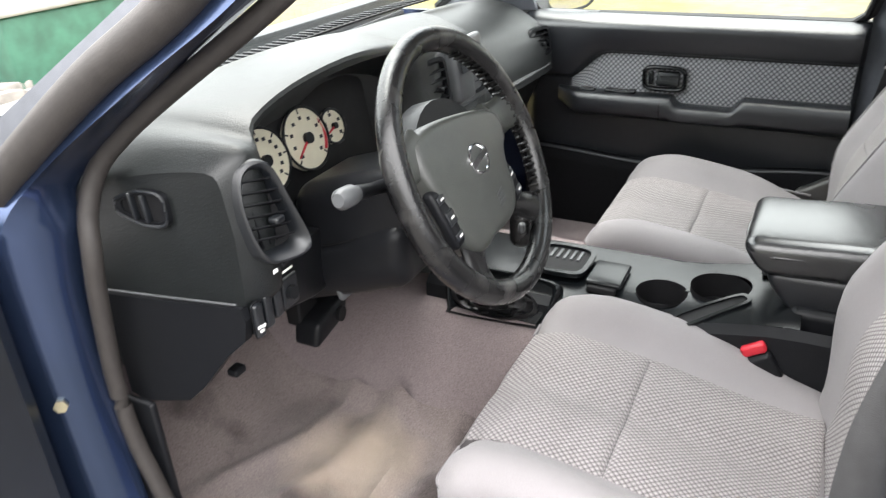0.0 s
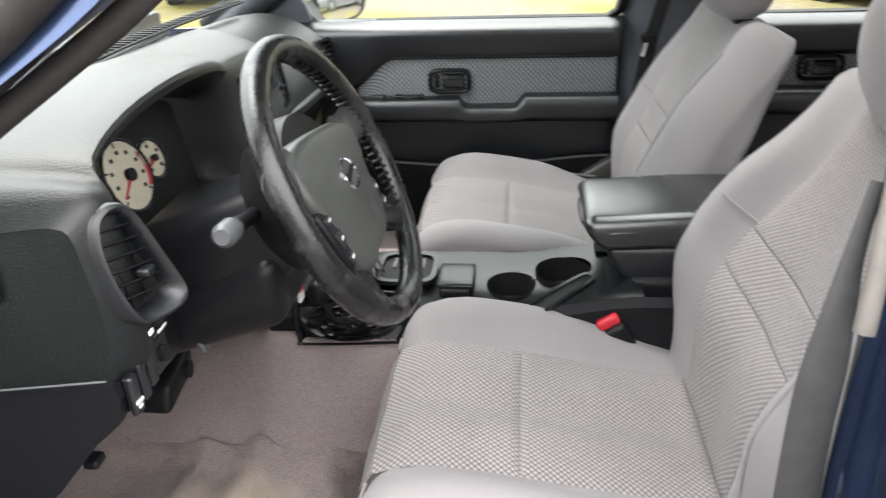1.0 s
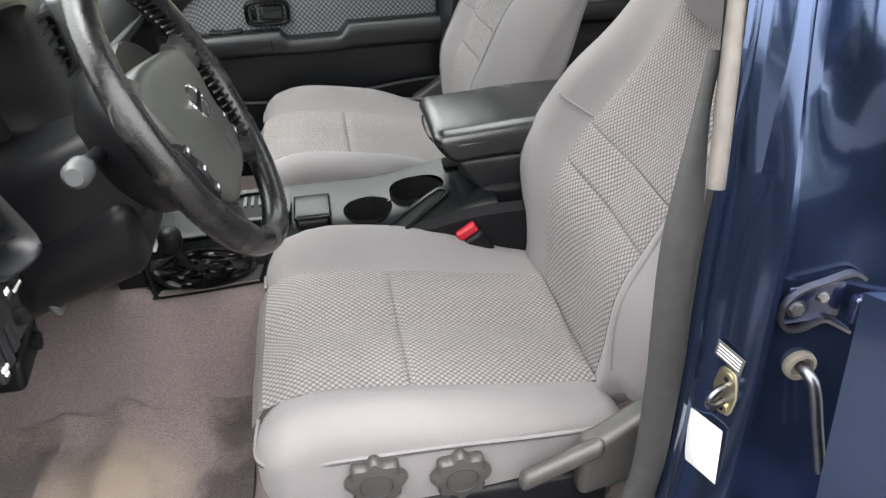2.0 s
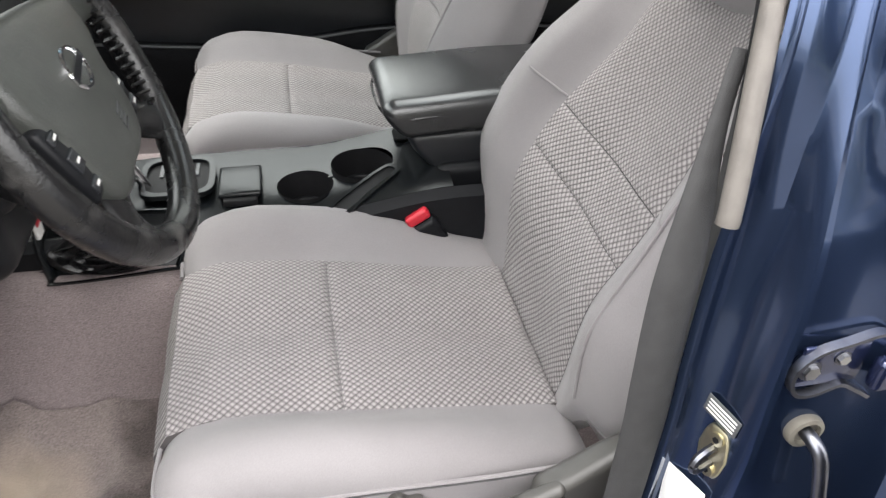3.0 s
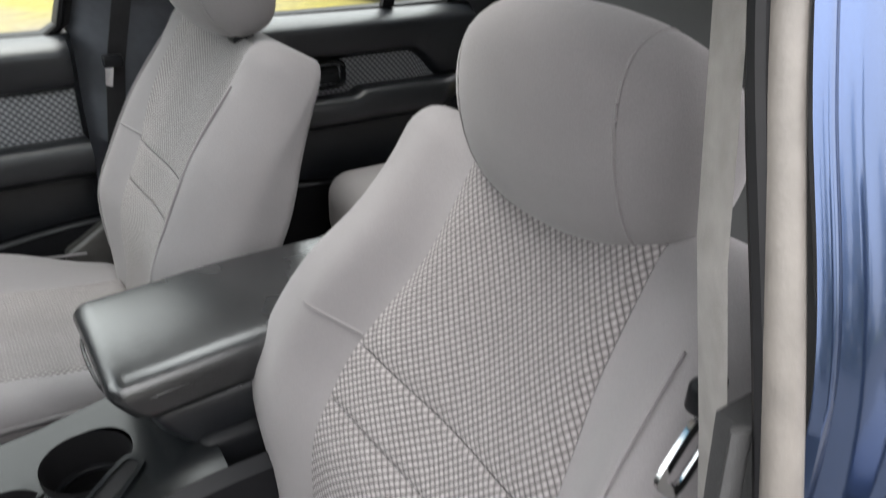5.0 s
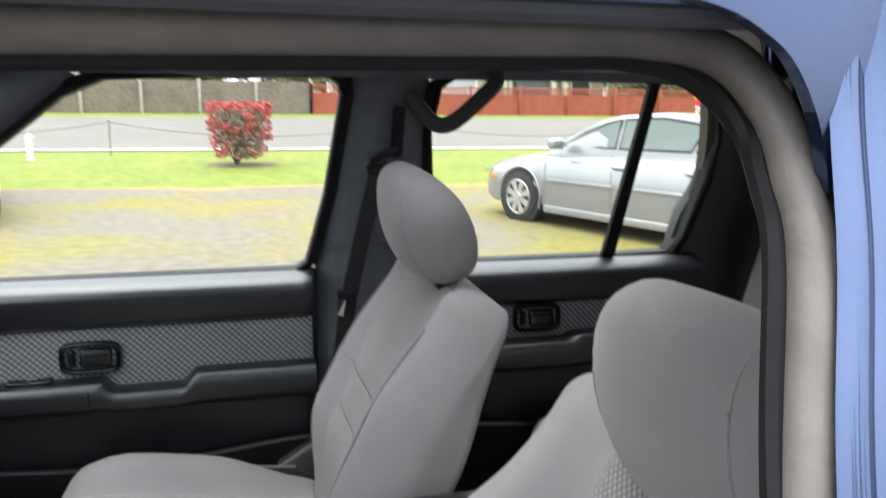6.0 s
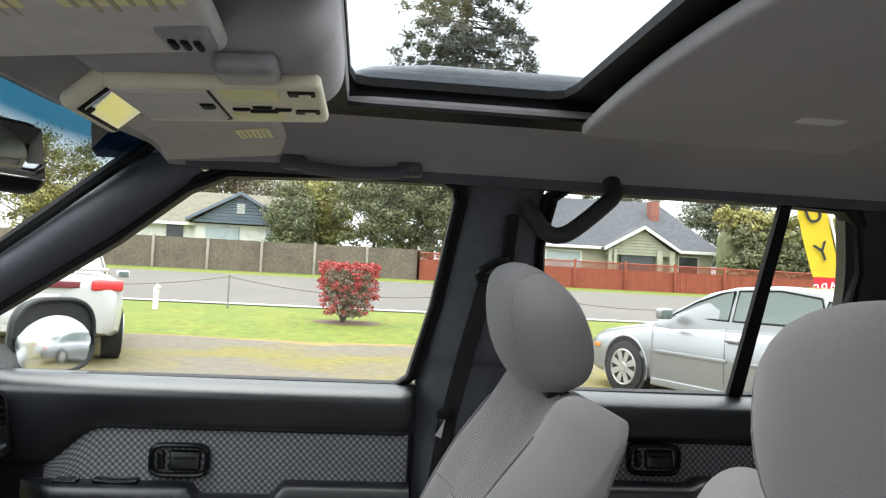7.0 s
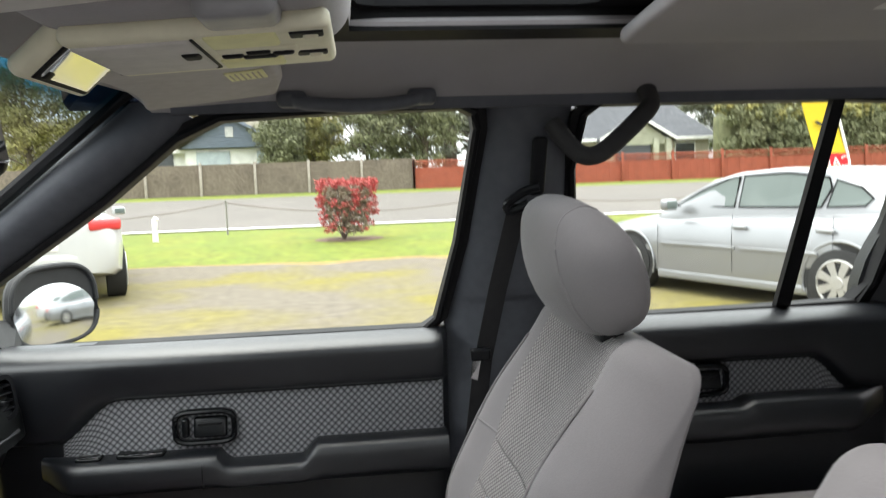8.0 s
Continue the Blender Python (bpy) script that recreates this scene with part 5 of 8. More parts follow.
def sedan(at, turn):
    """A rounded four-door sedan, built about its own middle, its nose along +x."""
    car = new("car")
    made = []
    body = car_body([(2.46, 0.30, 0.30, 0.50, 0.56), (2.40, 0.62, 0.24, 0.56, 0.64), (2.18, 0.80, 0.20, 0.64, 0.735), (1.75, 0.885, 0.19, 0.72, 0.82), (1.25, 0.905, 0.19, 0.80, 0.90), (0.9, 0.912, 0.19, 0.84, 0.945), (0.2, 0.918, 0.19, 0.86, 0.96), (-0.6, 0.918, 0.19, 0.875, 0.975), (-1.3, 0.91, 0.20, 0.89, 0.985), (-1.9, 0.885, 0.22, 0.89, 0.975), (-2.3, 0.80, 0.26, 0.84, 0.93), (-2.46, 0.60, 0.32, 0.76, 0.84), (-2.50, 0.30, 0.36, 0.70, 0.76)])
    part("body", body, SILVER, car)
    cab = [(1.22, 0.62, 0.84, 0.86), (1.02, 0.72, 0.92, 0.97), (0.75, 0.745, 0.95, 1.12), (0.35, 0.72, 0.97, 1.30), (0.0, 0.69, 0.97, 1.38), (-0.5, 0.68, 0.98, 1.412), (-1.0, 0.67, 0.98, 1.385), (-1.4, 0.65, 0.985, 1.28), (-1.75, 0.63, 0.985, 1.12), (-1.98, 0.60, 0.985, 1.0)]
    secs = []
    for x, w, lo, hi in cab:
        half = [(w + 0.10, lo - 0.10), (w + 0.09, lo), (w + 0.045, lo + (hi - lo) * 0.5), (w, hi - 0.035), (w * 0.9, hi - 0.006), (w * 0.5, hi), (0, hi + 0.004)]
        secs.append([Vector((x, y, z)) for y, z in half] + [Vector((x, -y, z)) for y, z in reversed(half[:-1])])
    part("roof", loft(secs), SILVER, car)

    def on_side(x, z, s, off=0.004):
        near = min(range(len(cab) - 1), key=lambda i: 0 if cab[i + 1][0] <= x <= cab[i][0] else 9)
        (xa, wa, la, ha), (xb, wb, lb, hb) = cab[near], cab[near + 1]
        f = (x - xa) / (xb - xa)
        w, lo, hi = wa + (wb - wa) * f, la + (lb - la) * f, ha + (hb - ha) * f
        t = max(0, min(1, (z - lo) / max(0.05, hi - lo)))
        y = w + 0.09 - 0.09 * t if t < 0.9 else w + 0.009
        return Vector((x, s * (y + off), z))

    for s in (1, -1):
        for line, nm in (([(0.80, 1.0), (-0.02, 1.005), (-0.04, 1.33), (0.12, 1.30), (0.45, 1.18)], "front_window"), ([(-0.08, 1.005), (-1.02, 1.015), (-1.10, 1.20), (-1.06, 1.30), (-0.62, 1.355), (-0.10, 1.335)], "rear_window"), ([(-1.08, 1.015), (-1.44, 1.03), (-1.50, 1.10), (-1.38, 1.20), (-1.14, 1.275)], "quarter_window")):
            w = part(nm, slab([on_side(x, z, s, 0.006) for x, z in line], (0, -s * 0.02, 0)), CARGLASS, car, "dark window glass", False)
            part("window_edge", tube([on_side(x, z, s, 0.007) for x, z in line], 0.011, 5, True), BLACKRUB, w)
        for hx in (-0.20, -1.18):
            part("door_handle", rbox((0.19, 0.03, 0.035), 0.012, (hx, s * 0.925, 0.80), (2, 1, 1), 2), SILVER, car)
        for a, b in ((0.92, -0.14), (-0.20, -1.10)):
            part("side_moulding", rbox((a - b, 0.018, 0.04), 0.008, ((a + b) / 2, s * 0.922, 0.575), (3, 1, 1), 2), SILVER, car)
        for dx, zt in ((0.98, 0.93), (-0.10, 0.99), (-1.25, 0.99)):
            part("door_gap", tube([(dx, s * 0.913, 0.32), (dx, s * 0.922, 0.60), (dx + 0.01, s * 0.90, 0.82), (dx + 0.02, s * 0.875, zt - 0.06)], 0.0028, 5), GAPGREY, car)
        m = part("door_mirror", rbox((0.12, 0.20, 0.13), 0.04, (0.72, s * 0.99, 1.03), (2, 2, 2), 3), SILVER, car)
        part("mirror_glass", rbox((0.01, 0.15, 0.09), 0.004, (0.658, s * 1.0, 1.03), (1, 1, 1), 1), CARGLASS, m)
        part("indicator", rbox((0.11, 0.02, 0.05), 0.008, (2.05, s * 0.842, 0.54), (1, 1, 1), 2), AMBER, car, "amber side lamp")
        part("headlamp", rbox((0.22, 0.30, 0.11), 0.04, (2.31, s * 0.58, 0.60), (2, 2, 1), 2), GLASS, car)
        part("rear_lamp", rbox((0.20, 0.30, 0.14), 0.05, (-2.36, s * 0.60, 0.78), (2, 2, 1), 2), LAMPRED, car)
        part("sill_skirt", rbox((2.0, 0.04, 0.09), 0.015, (0.0, s * 0.885, 0.21), (2, 1, 1), 2), SILVER, car)
        for wx in (1.44, -1.32):
            arch = part("wheel_arch", disc((wx, s * 0.905, 0.325), (0, s, 0), 0.375, 0.16, 36), TYRE, car, "dark wheel arch")
            part("arch_lip", tube([(wx + 0.385 * math.cos(a), s * 0.905, 0.325 + 0.385 * math.sin(a)) for a in [radians(-18 + 216 * q / 24) for q in range(25)]], 0.016, 6), SILVER, arch)
            wheel_part(car, wx, s * 0.83, 0.318, s, ALLOY)
    car.matrix_basis = at @ Matrix.Rotation(turn, 4, "Z")
    for c in car.children_recursive:
        pass
    return tagged(car, "silver four-door sedan with alloy wheels on asphalt", "car")


sedan(Matrix.Translation((4.61, 7.29, 0.0)), math.atan2(2.55, -1.03))


def coupe(at, turn):
    """A white hatchback coupe seen mostly from behind, its nose along +x."""
    car = new("car")
    part("body", car_body([(2.1, 0.5, 0.25, 0.52, 0.6), (1.9, 0.78, 0.2, 0.6, 0.68), (1.3, 0.86, 0.2, 0.72, 0.80), (0.4, 0.875, 0.2, 0.84, 0.92), (-0.6, 0.88, 0.22, 0.90, 0.98), (-1.4, 0.87, 0.25, 0.93, 1.02), (-1.85, 0.82, 0.30, 0.92, 1.02), (-2.05, 0.72, 0.34, 0.90, 0.99), (-2.12, 0.45, 0.36, 0.86, 0.94)]), CARWHITE, car)
    secs = []
    for x, w, hi in ((0.9, 0.70, 0.93), (0.3, 0.64, 1.20), (-0.2, 0.60, 1.30), (-0.8, 0.58, 1.29), (-1.3, 0.57, 1.18), (-1.75, 0.55, 1.02)):
        half = [(w + 0.12, 0.90), (w + 0.08, 0.98), (w, hi - 0.04), (w * 0.85, hi - 0.008), (w * 0.4, hi), (0, hi + 0.004)]
        secs.append([Vector((x, y, z)) for y, z in half] + [Vector((x, -y, z)) for y, z in reversed(half[:-1])])
    part("roof", loft(secs), CARWHITE, car)
    part("rear_window", loft([[Vector((-0.92, y, 1.275 - 0.10 * (y / 0.5) ** 2)) for y in (-0.48, -0.2, 0.2, 0.48)], [Vector((-1.68, y * 1.02, 1.062 - 0.05 * (y / 0.5) ** 2)) for y in (-0.48, -0.2, 0.2, 0.48)], [Vector((-1.68, y * 1.02, 1.03 - 0.05 * (y / 0.5) ** 2)) for y in (-0.48, -0.2, 0.2, 0.48)]], closed=False), CARGLASS, car, "dark rear window")
    part("spoiler", rbox((0.16, 1.35, 0.045), 0.02, (-1.92, 0, 1.06), (1, 6, 1), 2), CARWHITE, car)
    part("lamp_band", rbox((0.06, 1.16, 0.075), 0.012, (-2.135, 0, 0.885), (1, 12, 1), 2, lambda p: p + Vector((0.30 * abs(p.y / 0.72) ** 3, 0, 0))), CARRED, car, "maroon band between the rear lamps")
    for s in (-1, 1):
        part("rear_lamp", rbox((0.12, 0.34, 0.13), 0.035, (-2.015, s * 0.665, 0.885), (1, 4, 1), 2, lambda p: p + Vector((0.45 * s * p.y, 0, 0))), LAMPRED, car, "red rear lamp")
        part("reflector", rbox((0.02, 0.16, 0.035), 0.006, (-2.06, s * 0.56, 0.57), (1, 1, 1), 1, lambda p: p + Vector((0.25 * s * p.y, 0, 0))), LAMPRED, car, "red reflector")
        m = part("door_mirror", rbox((0.14, 0.18, 0.11), 0.04, (0.55, s * 0.94, 0.98), (2, 2, 2), 3), CARWHITE, car)
        part("mirror_glass", rbox((0.01, 0.13, 0.08), 0.004, (0.478, s * 0.95, 0.98), (1, 1, 1), 1), CARGLASS, m)
        part("side_window", slab([(0.55, s * 0.755, 0.99), (-1.0, s * 0.69, 1.0), (-0.75, s * 0.625, 1.22), (0.1, s * 0.64, 1.21)], (0, -s * 0.02, 0)), CARGLASS, car, "dark side window", False)
        for wx in (1.25, -1.25):
            part("wheel_arch", disc((wx, s * 0.862, 0.31), (0, s, 0), 0.34, 0.2, 30), TYRE, car)
            wheel_part(car, wx, s * 0.78, 0.305, s, GALV)
    part("bumper", rbox((0.24, 1.50, 0.22), 0.08, (-2.02, 0, 0.50), (2, 10, 2), 3, lambda p: p + Vector((0.30 * (p.y / 0.75) ** 4, 0, 0))), CARWHITE, car)
    part("number_plate", rbox((0.015, 0.36, 0.15), 0.004, (-2.125, 0, 0.70), (1, 1, 1), 1), TRIMWHITE, car, "pale blank number plate", False)
    car.matrix_basis = at @ Matrix.Rotation(turn, 4, "Z")
    return tagged(car, "white two-door hatchback with maroon tail band", "car")


coupe(Matrix.Translation((-4.72, 10.80, 0.03)) @ Matrix.Scale(1.10, 4), radians(110))
# vehicles behind, seen only in the door mirror
copy_thing(bpy.data.objects["car"], pose(9.5, 4.2, 0, 0, 0, 100))
copy_thing(bpy.data.objects["car.001"], pose(13.2, 3.6, 0, 0, 0, 98))

# tall banner beside the sedan, seen from behind
banner = thing("banner", (6.6, 10.2, 0), "tall yellow feather banner with dark letters", "banner")


def flag(u, v):
    z = 1.62 + 1.75 * v
    return Vector((6.92 - 0.50 * v + 0.50 * u, 10.2 + 0.03 * math.sin(5 * v), z))


part("cloth", sheet(flag, 6, 14, (0, 0.006, 0)), SIGNYELLOW, banner)
part("foot_cloth", sheet(lambda u, v: Vector((7.02 + 0.50 * u - 0.10 * v, 10.195, 1.275 + 0.345 * v)), 4, 4, (0, 0.006, 0)), SIGNRED, banner, "red cloth with white letters")
part("pole", tube([(7.75, 10.2, 0), (7.45, 10.2, 1.6), (6.95, 10.2, 3.4)], 0.022, 8), TRIMWHITE, banner, "white pole")


def lettering(text, at, size, parent, mat, turn):
    cu = bpy.data.curves.new("letters", "FONT")
    cu.body, cu.size, cu.extrude, cu.align_x, cu.align_y = text, size, 0.003, "CENTER", "CENTER"
    tmp = bpy.data.objects.new("tmp_letters", cu)
    me = bpy.data.meshes.new_from_object(tmp)
    bpy.data.objects.remove(tmp)
    me.materials.append(mat)
    ob = new("letters", me)
    ob.parent, ob.matrix_parent_inverse = parent, parent.matrix_basis.inverted()
    ob.matrix_basis = Matrix.Translation(at) @ turn
    return ob


BACKWARDS = Matrix.Rotation(radians(-9), 4, "Y") @ Matrix.Rotation(radians(90), 4, "X") @ Matrix.Diagonal((-1, 1, 1, 1))
for ch, v in (("B", 0.86), ("U", 0.56), ("Y", 0.22)):
    p = flag(0.5, v)
    lettering(ch, (p.x, 10.185, p.z), 0.42, banner, INK, BACKWARDS @ Matrix.Rotation(radians(-14), 4, "Z"))
lettering("CARS", (7.21, 10.18, 1.45), 0.24, banner, TRIMWHITE, BACKWARDS)

# left of the bonnet: a green skip with a pale cover, and rubble
skip = thing("skip", (-7.6, 3.2, 0), "green steel skip with a pale lid", "skip")
part("box", rbox((3.2, 2.0, 0.62), 0.03, (-7.2, 3.4, 0.31), (2, 2, 1), 2), GREENBIN, skip)
part("lid", rbox((3.3, 2.1, 0.12), 0.03, (-7.2, 3.4, 0.68), (3, 3, 1), 2), PALECANVAS, skip)
rnd = random.Random(4)
parts_ = [rbox((rnd.uniform(0.1, 0.4), rnd.uniform(0.1, 0.4), rnd.uniform(0.05, 0.16)), 0.02, (-5.2 + rnd.uniform(-1.3, 1.0), 1.5 + rnd.uniform(-1.2, 1.2), 0.05), (1, 1, 1), 1, lambda p: p + Vector((0.2 * p.y, 0, 0.1 * p.x))) for _ in range(70)]
tagged(part("rubble", joined(*parts_), RUBBLE), "scattered pale stones and rubble on the ground", "rubble", "", "stuff")


# ---- driver's side: opening, pillars, seal, doors ----
structure("pillar_front_left", pillar_mesh(A_LOW, A_UP, 0.03, True), PILLAR, "grey plastic front pillar trim", "pillar trim")


def skin(lines, n=5):
    """A painted sheet over lines of places, as many on each, with depth inward."""
    ls = [curve_points(l, n) for l in lines]
    return loft([[l[j] for l in ls] for j in range(len(ls[0]))], closed=False)


# painted front pillar between the seal and the outer rubber strip
structure("body_front_left", skin([
    [(-0.80, -0.726, 0.50), (-0.822, -0.726, 0.83), (-0.820, -0.722, 1.01), (-0.805, -0.712, 1.11), (-0.800, -0.698, 1.165), (-0.690, -0.652, 1.267), (-0.575, -0.614, 1.354), (-0.44, -0.578, 1.455)],
    [(-0.806, -0.755, 0.50), (-0.824, -0.753, 0.83), (-0.820, -0.748, 1.00), (-0.806, -0.742, 1.11), (-0.785, -0.728, 1.185), (-0.655, -0.688, 1.285), (-0.540, -0.652, 1.370), (-0.41, -0.618, 1.475)],
    [(-0.830, -0.775, 0.50), (-0.838, -0.776, 0.84), (-0.836, -0.776, 1.00), (-0.820, -0.770, 1.115), (-0.784, -0.744, 1.19), (-0.654, -0.704, 1.288), (-0.538, -0.670, 1.370), (-0.41, -0.636, 1.478)],
    [(-0.868, -0.80, 0.50), (-0.876, -0.80, 0.85), (-0.868, -0.80, 1.00), (-0.838, -0.79, 1.12), (-0.785, -0.757, 1.19), (-0.655, -0.716, 1.287), (-0.537, -0.685, 1.367), (-0.41, -0.65, 1.48)],
    [(-0.905, -0.812, 0.50), (-0.912, -0.812, 0.85), (-0.902, -0.812, 1.00), (-0.872, -0.80, 1.12), (-0.845, -0.757, 1.195), (-0.735, -0.716, 1.29), (-0.605, -0.683, 1.372), (-0.47, -0.645, 1.50)],
]), PAINT, "blue painted front pillar beside the driver's opening", "car body")
structure("pillar_seal_left", tube(curve_points([(-0.850, -0.772, 1.165), (-0.818, -0.760, 1.198), (-0.712, -0.724, 1.288), (-0.592, -0.690, 1.372), (-0.46, -0.655, 1.50)], 6), [0.022 for i in range(25)], 12), DARKSHADERUB, "dark brown rubber strip on the front pillar", "door seal")
structure("bonnet", loft([[Vector((x, y, z - 0.18 * max(0, -1.1 - x))) for y, z in ((-0.80, 0.90), (-0.72, 0.98), (-0.4, 1.01), (0, 1.02), (0.4, 1.01), (0.72, 0.98), (0.80, 0.90))] for x in (-1.10, -1.5, -2.1)], closed=False), PAINT, "blue painted bonnet", "car body")
structure("cowl", rbox((0.14, 1.34, 0.03), 0.01, (-1.10, 0, 1.085), (1, 4, 1), 2), PLASTIC, "black plastic cowl below the windscreen", "trim")
for s in (-0.35, 0.25):
    solid("wiper", tube([(-1.10, s - 0.25, 1.115), (-1.07, s, 1.128), (-1.08, s + 0.3, 1.13)], 0.008, 6), BLACKRUB, "black windscreen wiper at the cowl", "wiper", "", "wipers")
structure("wing_left", loft([[Vector((x, y, z)) for y, z in ((-0.80, 0.45), (-0.845, 0.70), (-0.85, 0.95), (-0.79, 1.03), (-0.72, 1.04), (-0.72, 0.95), (-0.80, 0.45))] for x in (-0.99, -1.4, -2.1)]), PAINT, "blue painted front wing", "car body")

# door seal round the driver's opening
SEAL = [(-0.60, -0.715, 0.59), (-0.755, -0.715, 0.62), (-0.805, -0.718, 0.74), (-0.818, -0.720, 0.86), (-0.802, -0.722, 1.00), (-0.790, -0.720, 1.078), (-0.793, -0.708, 1.125), (-0.781, -0.690, 1.173), (-0.741, -0.675, 1.215), (-0.675, -0.658, 1.264), (-0.552, -0.628, 1.348), (-0.44, -0.594, 1.434), (-0.36, -0.564, 1.461), (-0.20, -0.550, 1.472), (0.0, -0.549, 1.4765), (0.055, -0.549, 1.4770), (0.086, -0.552, 1.470), (0.100, -0.564, 1.450), (0.100, -0.578, 1.427), (0.093, -0.598, 1.400), (0.078, -0.624, 1.335), (0.060, -0.662, 1.24), (0.045, -0.698, 1.135), (0.042, -0.704, 1.112)]
LOW_SEAL = [(0.050, -0.656, 1.22), (0.040, -0.666, 1.17), (0.030, -0.682, 1.09), (0.026, -0.688, 1.02), (0.026, -0.692, 0.95), (0.027, -0.694, 0.88), (0.022, -0.695, 0.74), (-0.01, -0.698, 0.64), (-0.09, -0.704, 0.595), (-0.30, -0.716, 0.587), (-0.62, -0.715, 0.588)]
sp, ls = curve_points(SEAL, 8), curve_points(LOW_SEAL, 8)
cut = min(range(len(sp)), key=lambda i: abs(sp[i].x + 0.42) + (sp[i].z < 1.3))
# one seal in two runs: the front one is coloured darker for shade
structure("door_seal_front", tube(sp[:cut + 1], 0.0120, 12), DARKSHADERUB, "rubber door seal, front run darkened for shade", "door seal")
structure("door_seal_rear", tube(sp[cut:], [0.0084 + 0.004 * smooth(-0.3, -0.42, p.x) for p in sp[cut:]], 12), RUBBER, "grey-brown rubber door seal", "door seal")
structure("seal_lip", tube([p + Vector((-0.008 * smooth(0.04, 0.09, p.x), 0.006, -0.008 * smooth(1.40, 1.47, p.z))) for p in sp], 0.0048, 8), BLACKRUB, "black rubber lip inside the seal", "door seal")
structure("lower_seal", tube(ls, [0.007 + 0.013 * smooth(1.20, 1.04, p.z) for p in ls], 12, False, 0.45, (0, 1, 0)), PILLARDARK, "dark grey trim round the lower door opening", "trim")

# painted jamb of the middle pillar: a stepped sheet outside the seal, leaning in above the belt
# each: the section low down and the one above the belt line, outward from the seal's edge
JAMB_LOW = [(0, 0), (0.004, -0.006), (0.010, -0.003), (0.016, 0.005), (0.021, -0.002), (0.026, -0.012), (0.031, -0.018), (0.035, -0.034), (0.038, -0.050), (0.042, -0.060), (0.048, -0.061), (0.055, -0.050), (0.064, -0.052), (0.090, -0.055), (0.12, -0.058), (0.15, -0.068), (0.18, -0.085), (0.20, -0.10), (0.24, -0.11), (0.27, -0.074), (0.27, -0.010), (0.05, 0.003)]
JAMB_HIGH = [(0, 0), (0.004, -0.006), (0.010, -0.008), (0.016, -0.006), (0.022, -0.013), (0.028, -0.017), (0.050, -0.021), (0.056, -0.023), (0.061, -0.031), (0.068, -0.035), (0.074, -0.031), (0.080, -0.022), (0.098, -0.024), (0.103, -0.040), (0.106, -0.070), (0.110, -0.092), (0.122, -0.108), (0.16, -0.118), (0.20, -0.12), (0.27, -0.074), (0.27, -0.034), (0.07, -0.006)]
EDGE = [(0.40, -0.005, -0.688), (0.62, 0.030, -0.690), (0.74, 0.044, -0.692), (0.88, 0.049, -0.693), (0.97, 0.049, -0.689), (1.06, 0.052, -0.684), (1.12, 0.056, -0.682), (1.24, 0.064, -0.672), (1.345, 0.080, -0.632), (1.405, 0.094, -0.608), (1.47, 0.102, -0.586), (1.56, 0.103, -0.582)]

EDGE_LINE = curve_points([Vector((x, y, z)) for z, x, y in EDGE], 8)


def jamb_at(z):
    i = max(k for k in range(len(EDGE_LINE) - 1) if EDGE_LINE[k].z <= z)
    (xa, ya, z0), (xb, yb, z1) = EDGE_LINE[i], EDGE_LINE[i + 1]
    t = (z - z0) / (z1 - z0)
    up = smooth(1.04, 1.26, z)
    return [Vector((xa + (xb - xa) * t + a + (0.65 * c - a) * up, ya + (yb - ya) * t + b + (0.65 * d - b) * up, z)) for (a, b), (c, d) in zip(JAMB_LOW, JAMB_HIGH)]


structure("pillar_middle_left", loft([jamb_at(0.45 + 0.0125 * i) for i in range(88)]), PAINT, "dark blue painted middle pillar jamb", "pillar")
structure("pillar_trim_left", pillar_mesh([(0.088, 1.19), (0.092, 1.22), (0.118, 1.51), (0.12, 1.535)], [(0.263, 1.19), (0.262, 1.22), (0.246, 1.51), (0.25, 1.535)], 0.002, True, -0.002, 6, 0.674), PILLARDARK, "dark grey plastic middle pillar trim", "pillar trim")
structure("pillar_trim_left_low", pillar_mesh([(0.058, 0.50), (0.062, 0.9), (0.074, 1.20)], [(0.30, 0.50), (0.28, 0.9), (0.264, 1.20)], 0.002, True, 0.002, 6, 0.660), PILLARDARK, "dark grey plastic lower middle pillar trim", "pillar trim")
structure("rail_left", loft([[Vector((x, y, z)) for y, z in ((-0.551, 1.480), (-0.562, 1.481), (-0.579, 1.484), (-0.583, 1.500), (-0.586, 1.520), (-0.590, 1.545), (-0.612, 1.565), (-0.615, 1.60), (-0.60, 1.655), (-0.57, 1.65), (-0.548, 1.53))] for x in (-0.50, -0.2, 0.05, 0.6, 1.9)]), PAINT, "blue painted roof rail", "car body")
structure("cant_left", loft([[Vector((x, -y, z)) for y, z in ((0.545, 1.545), (0.556, 1.505), (0.566, 1.478), (0.574, 1.480), (0.578, 1.55), (0.57, 1.57))] for x in (-0.40, 0.2, 0.9, 1.5)]), PILLAR, "dark grey roof side trim", "trim")
structure("pillar_rear_left", pillar_mesh([(0.86, 0.50), (0.86, 1.10), (0.885, 1.32), (0.83, 1.52)], [(1.20, 0.50), (1.20, 1.10), (1.16, 1.32), (1.10, 1.52)], 0.06, True), VINYL, "dark plastic rear pillar trim", "pillar trim")
structure("wall_left", slab(mirror_y([side(1.16, 1.535), side(1.16, 0.5), side(1.9, 0.5), side(1.9, 1.535)]), (0, -0.04, 0)), VINYL, "dark plastic cargo side lining", "wall")

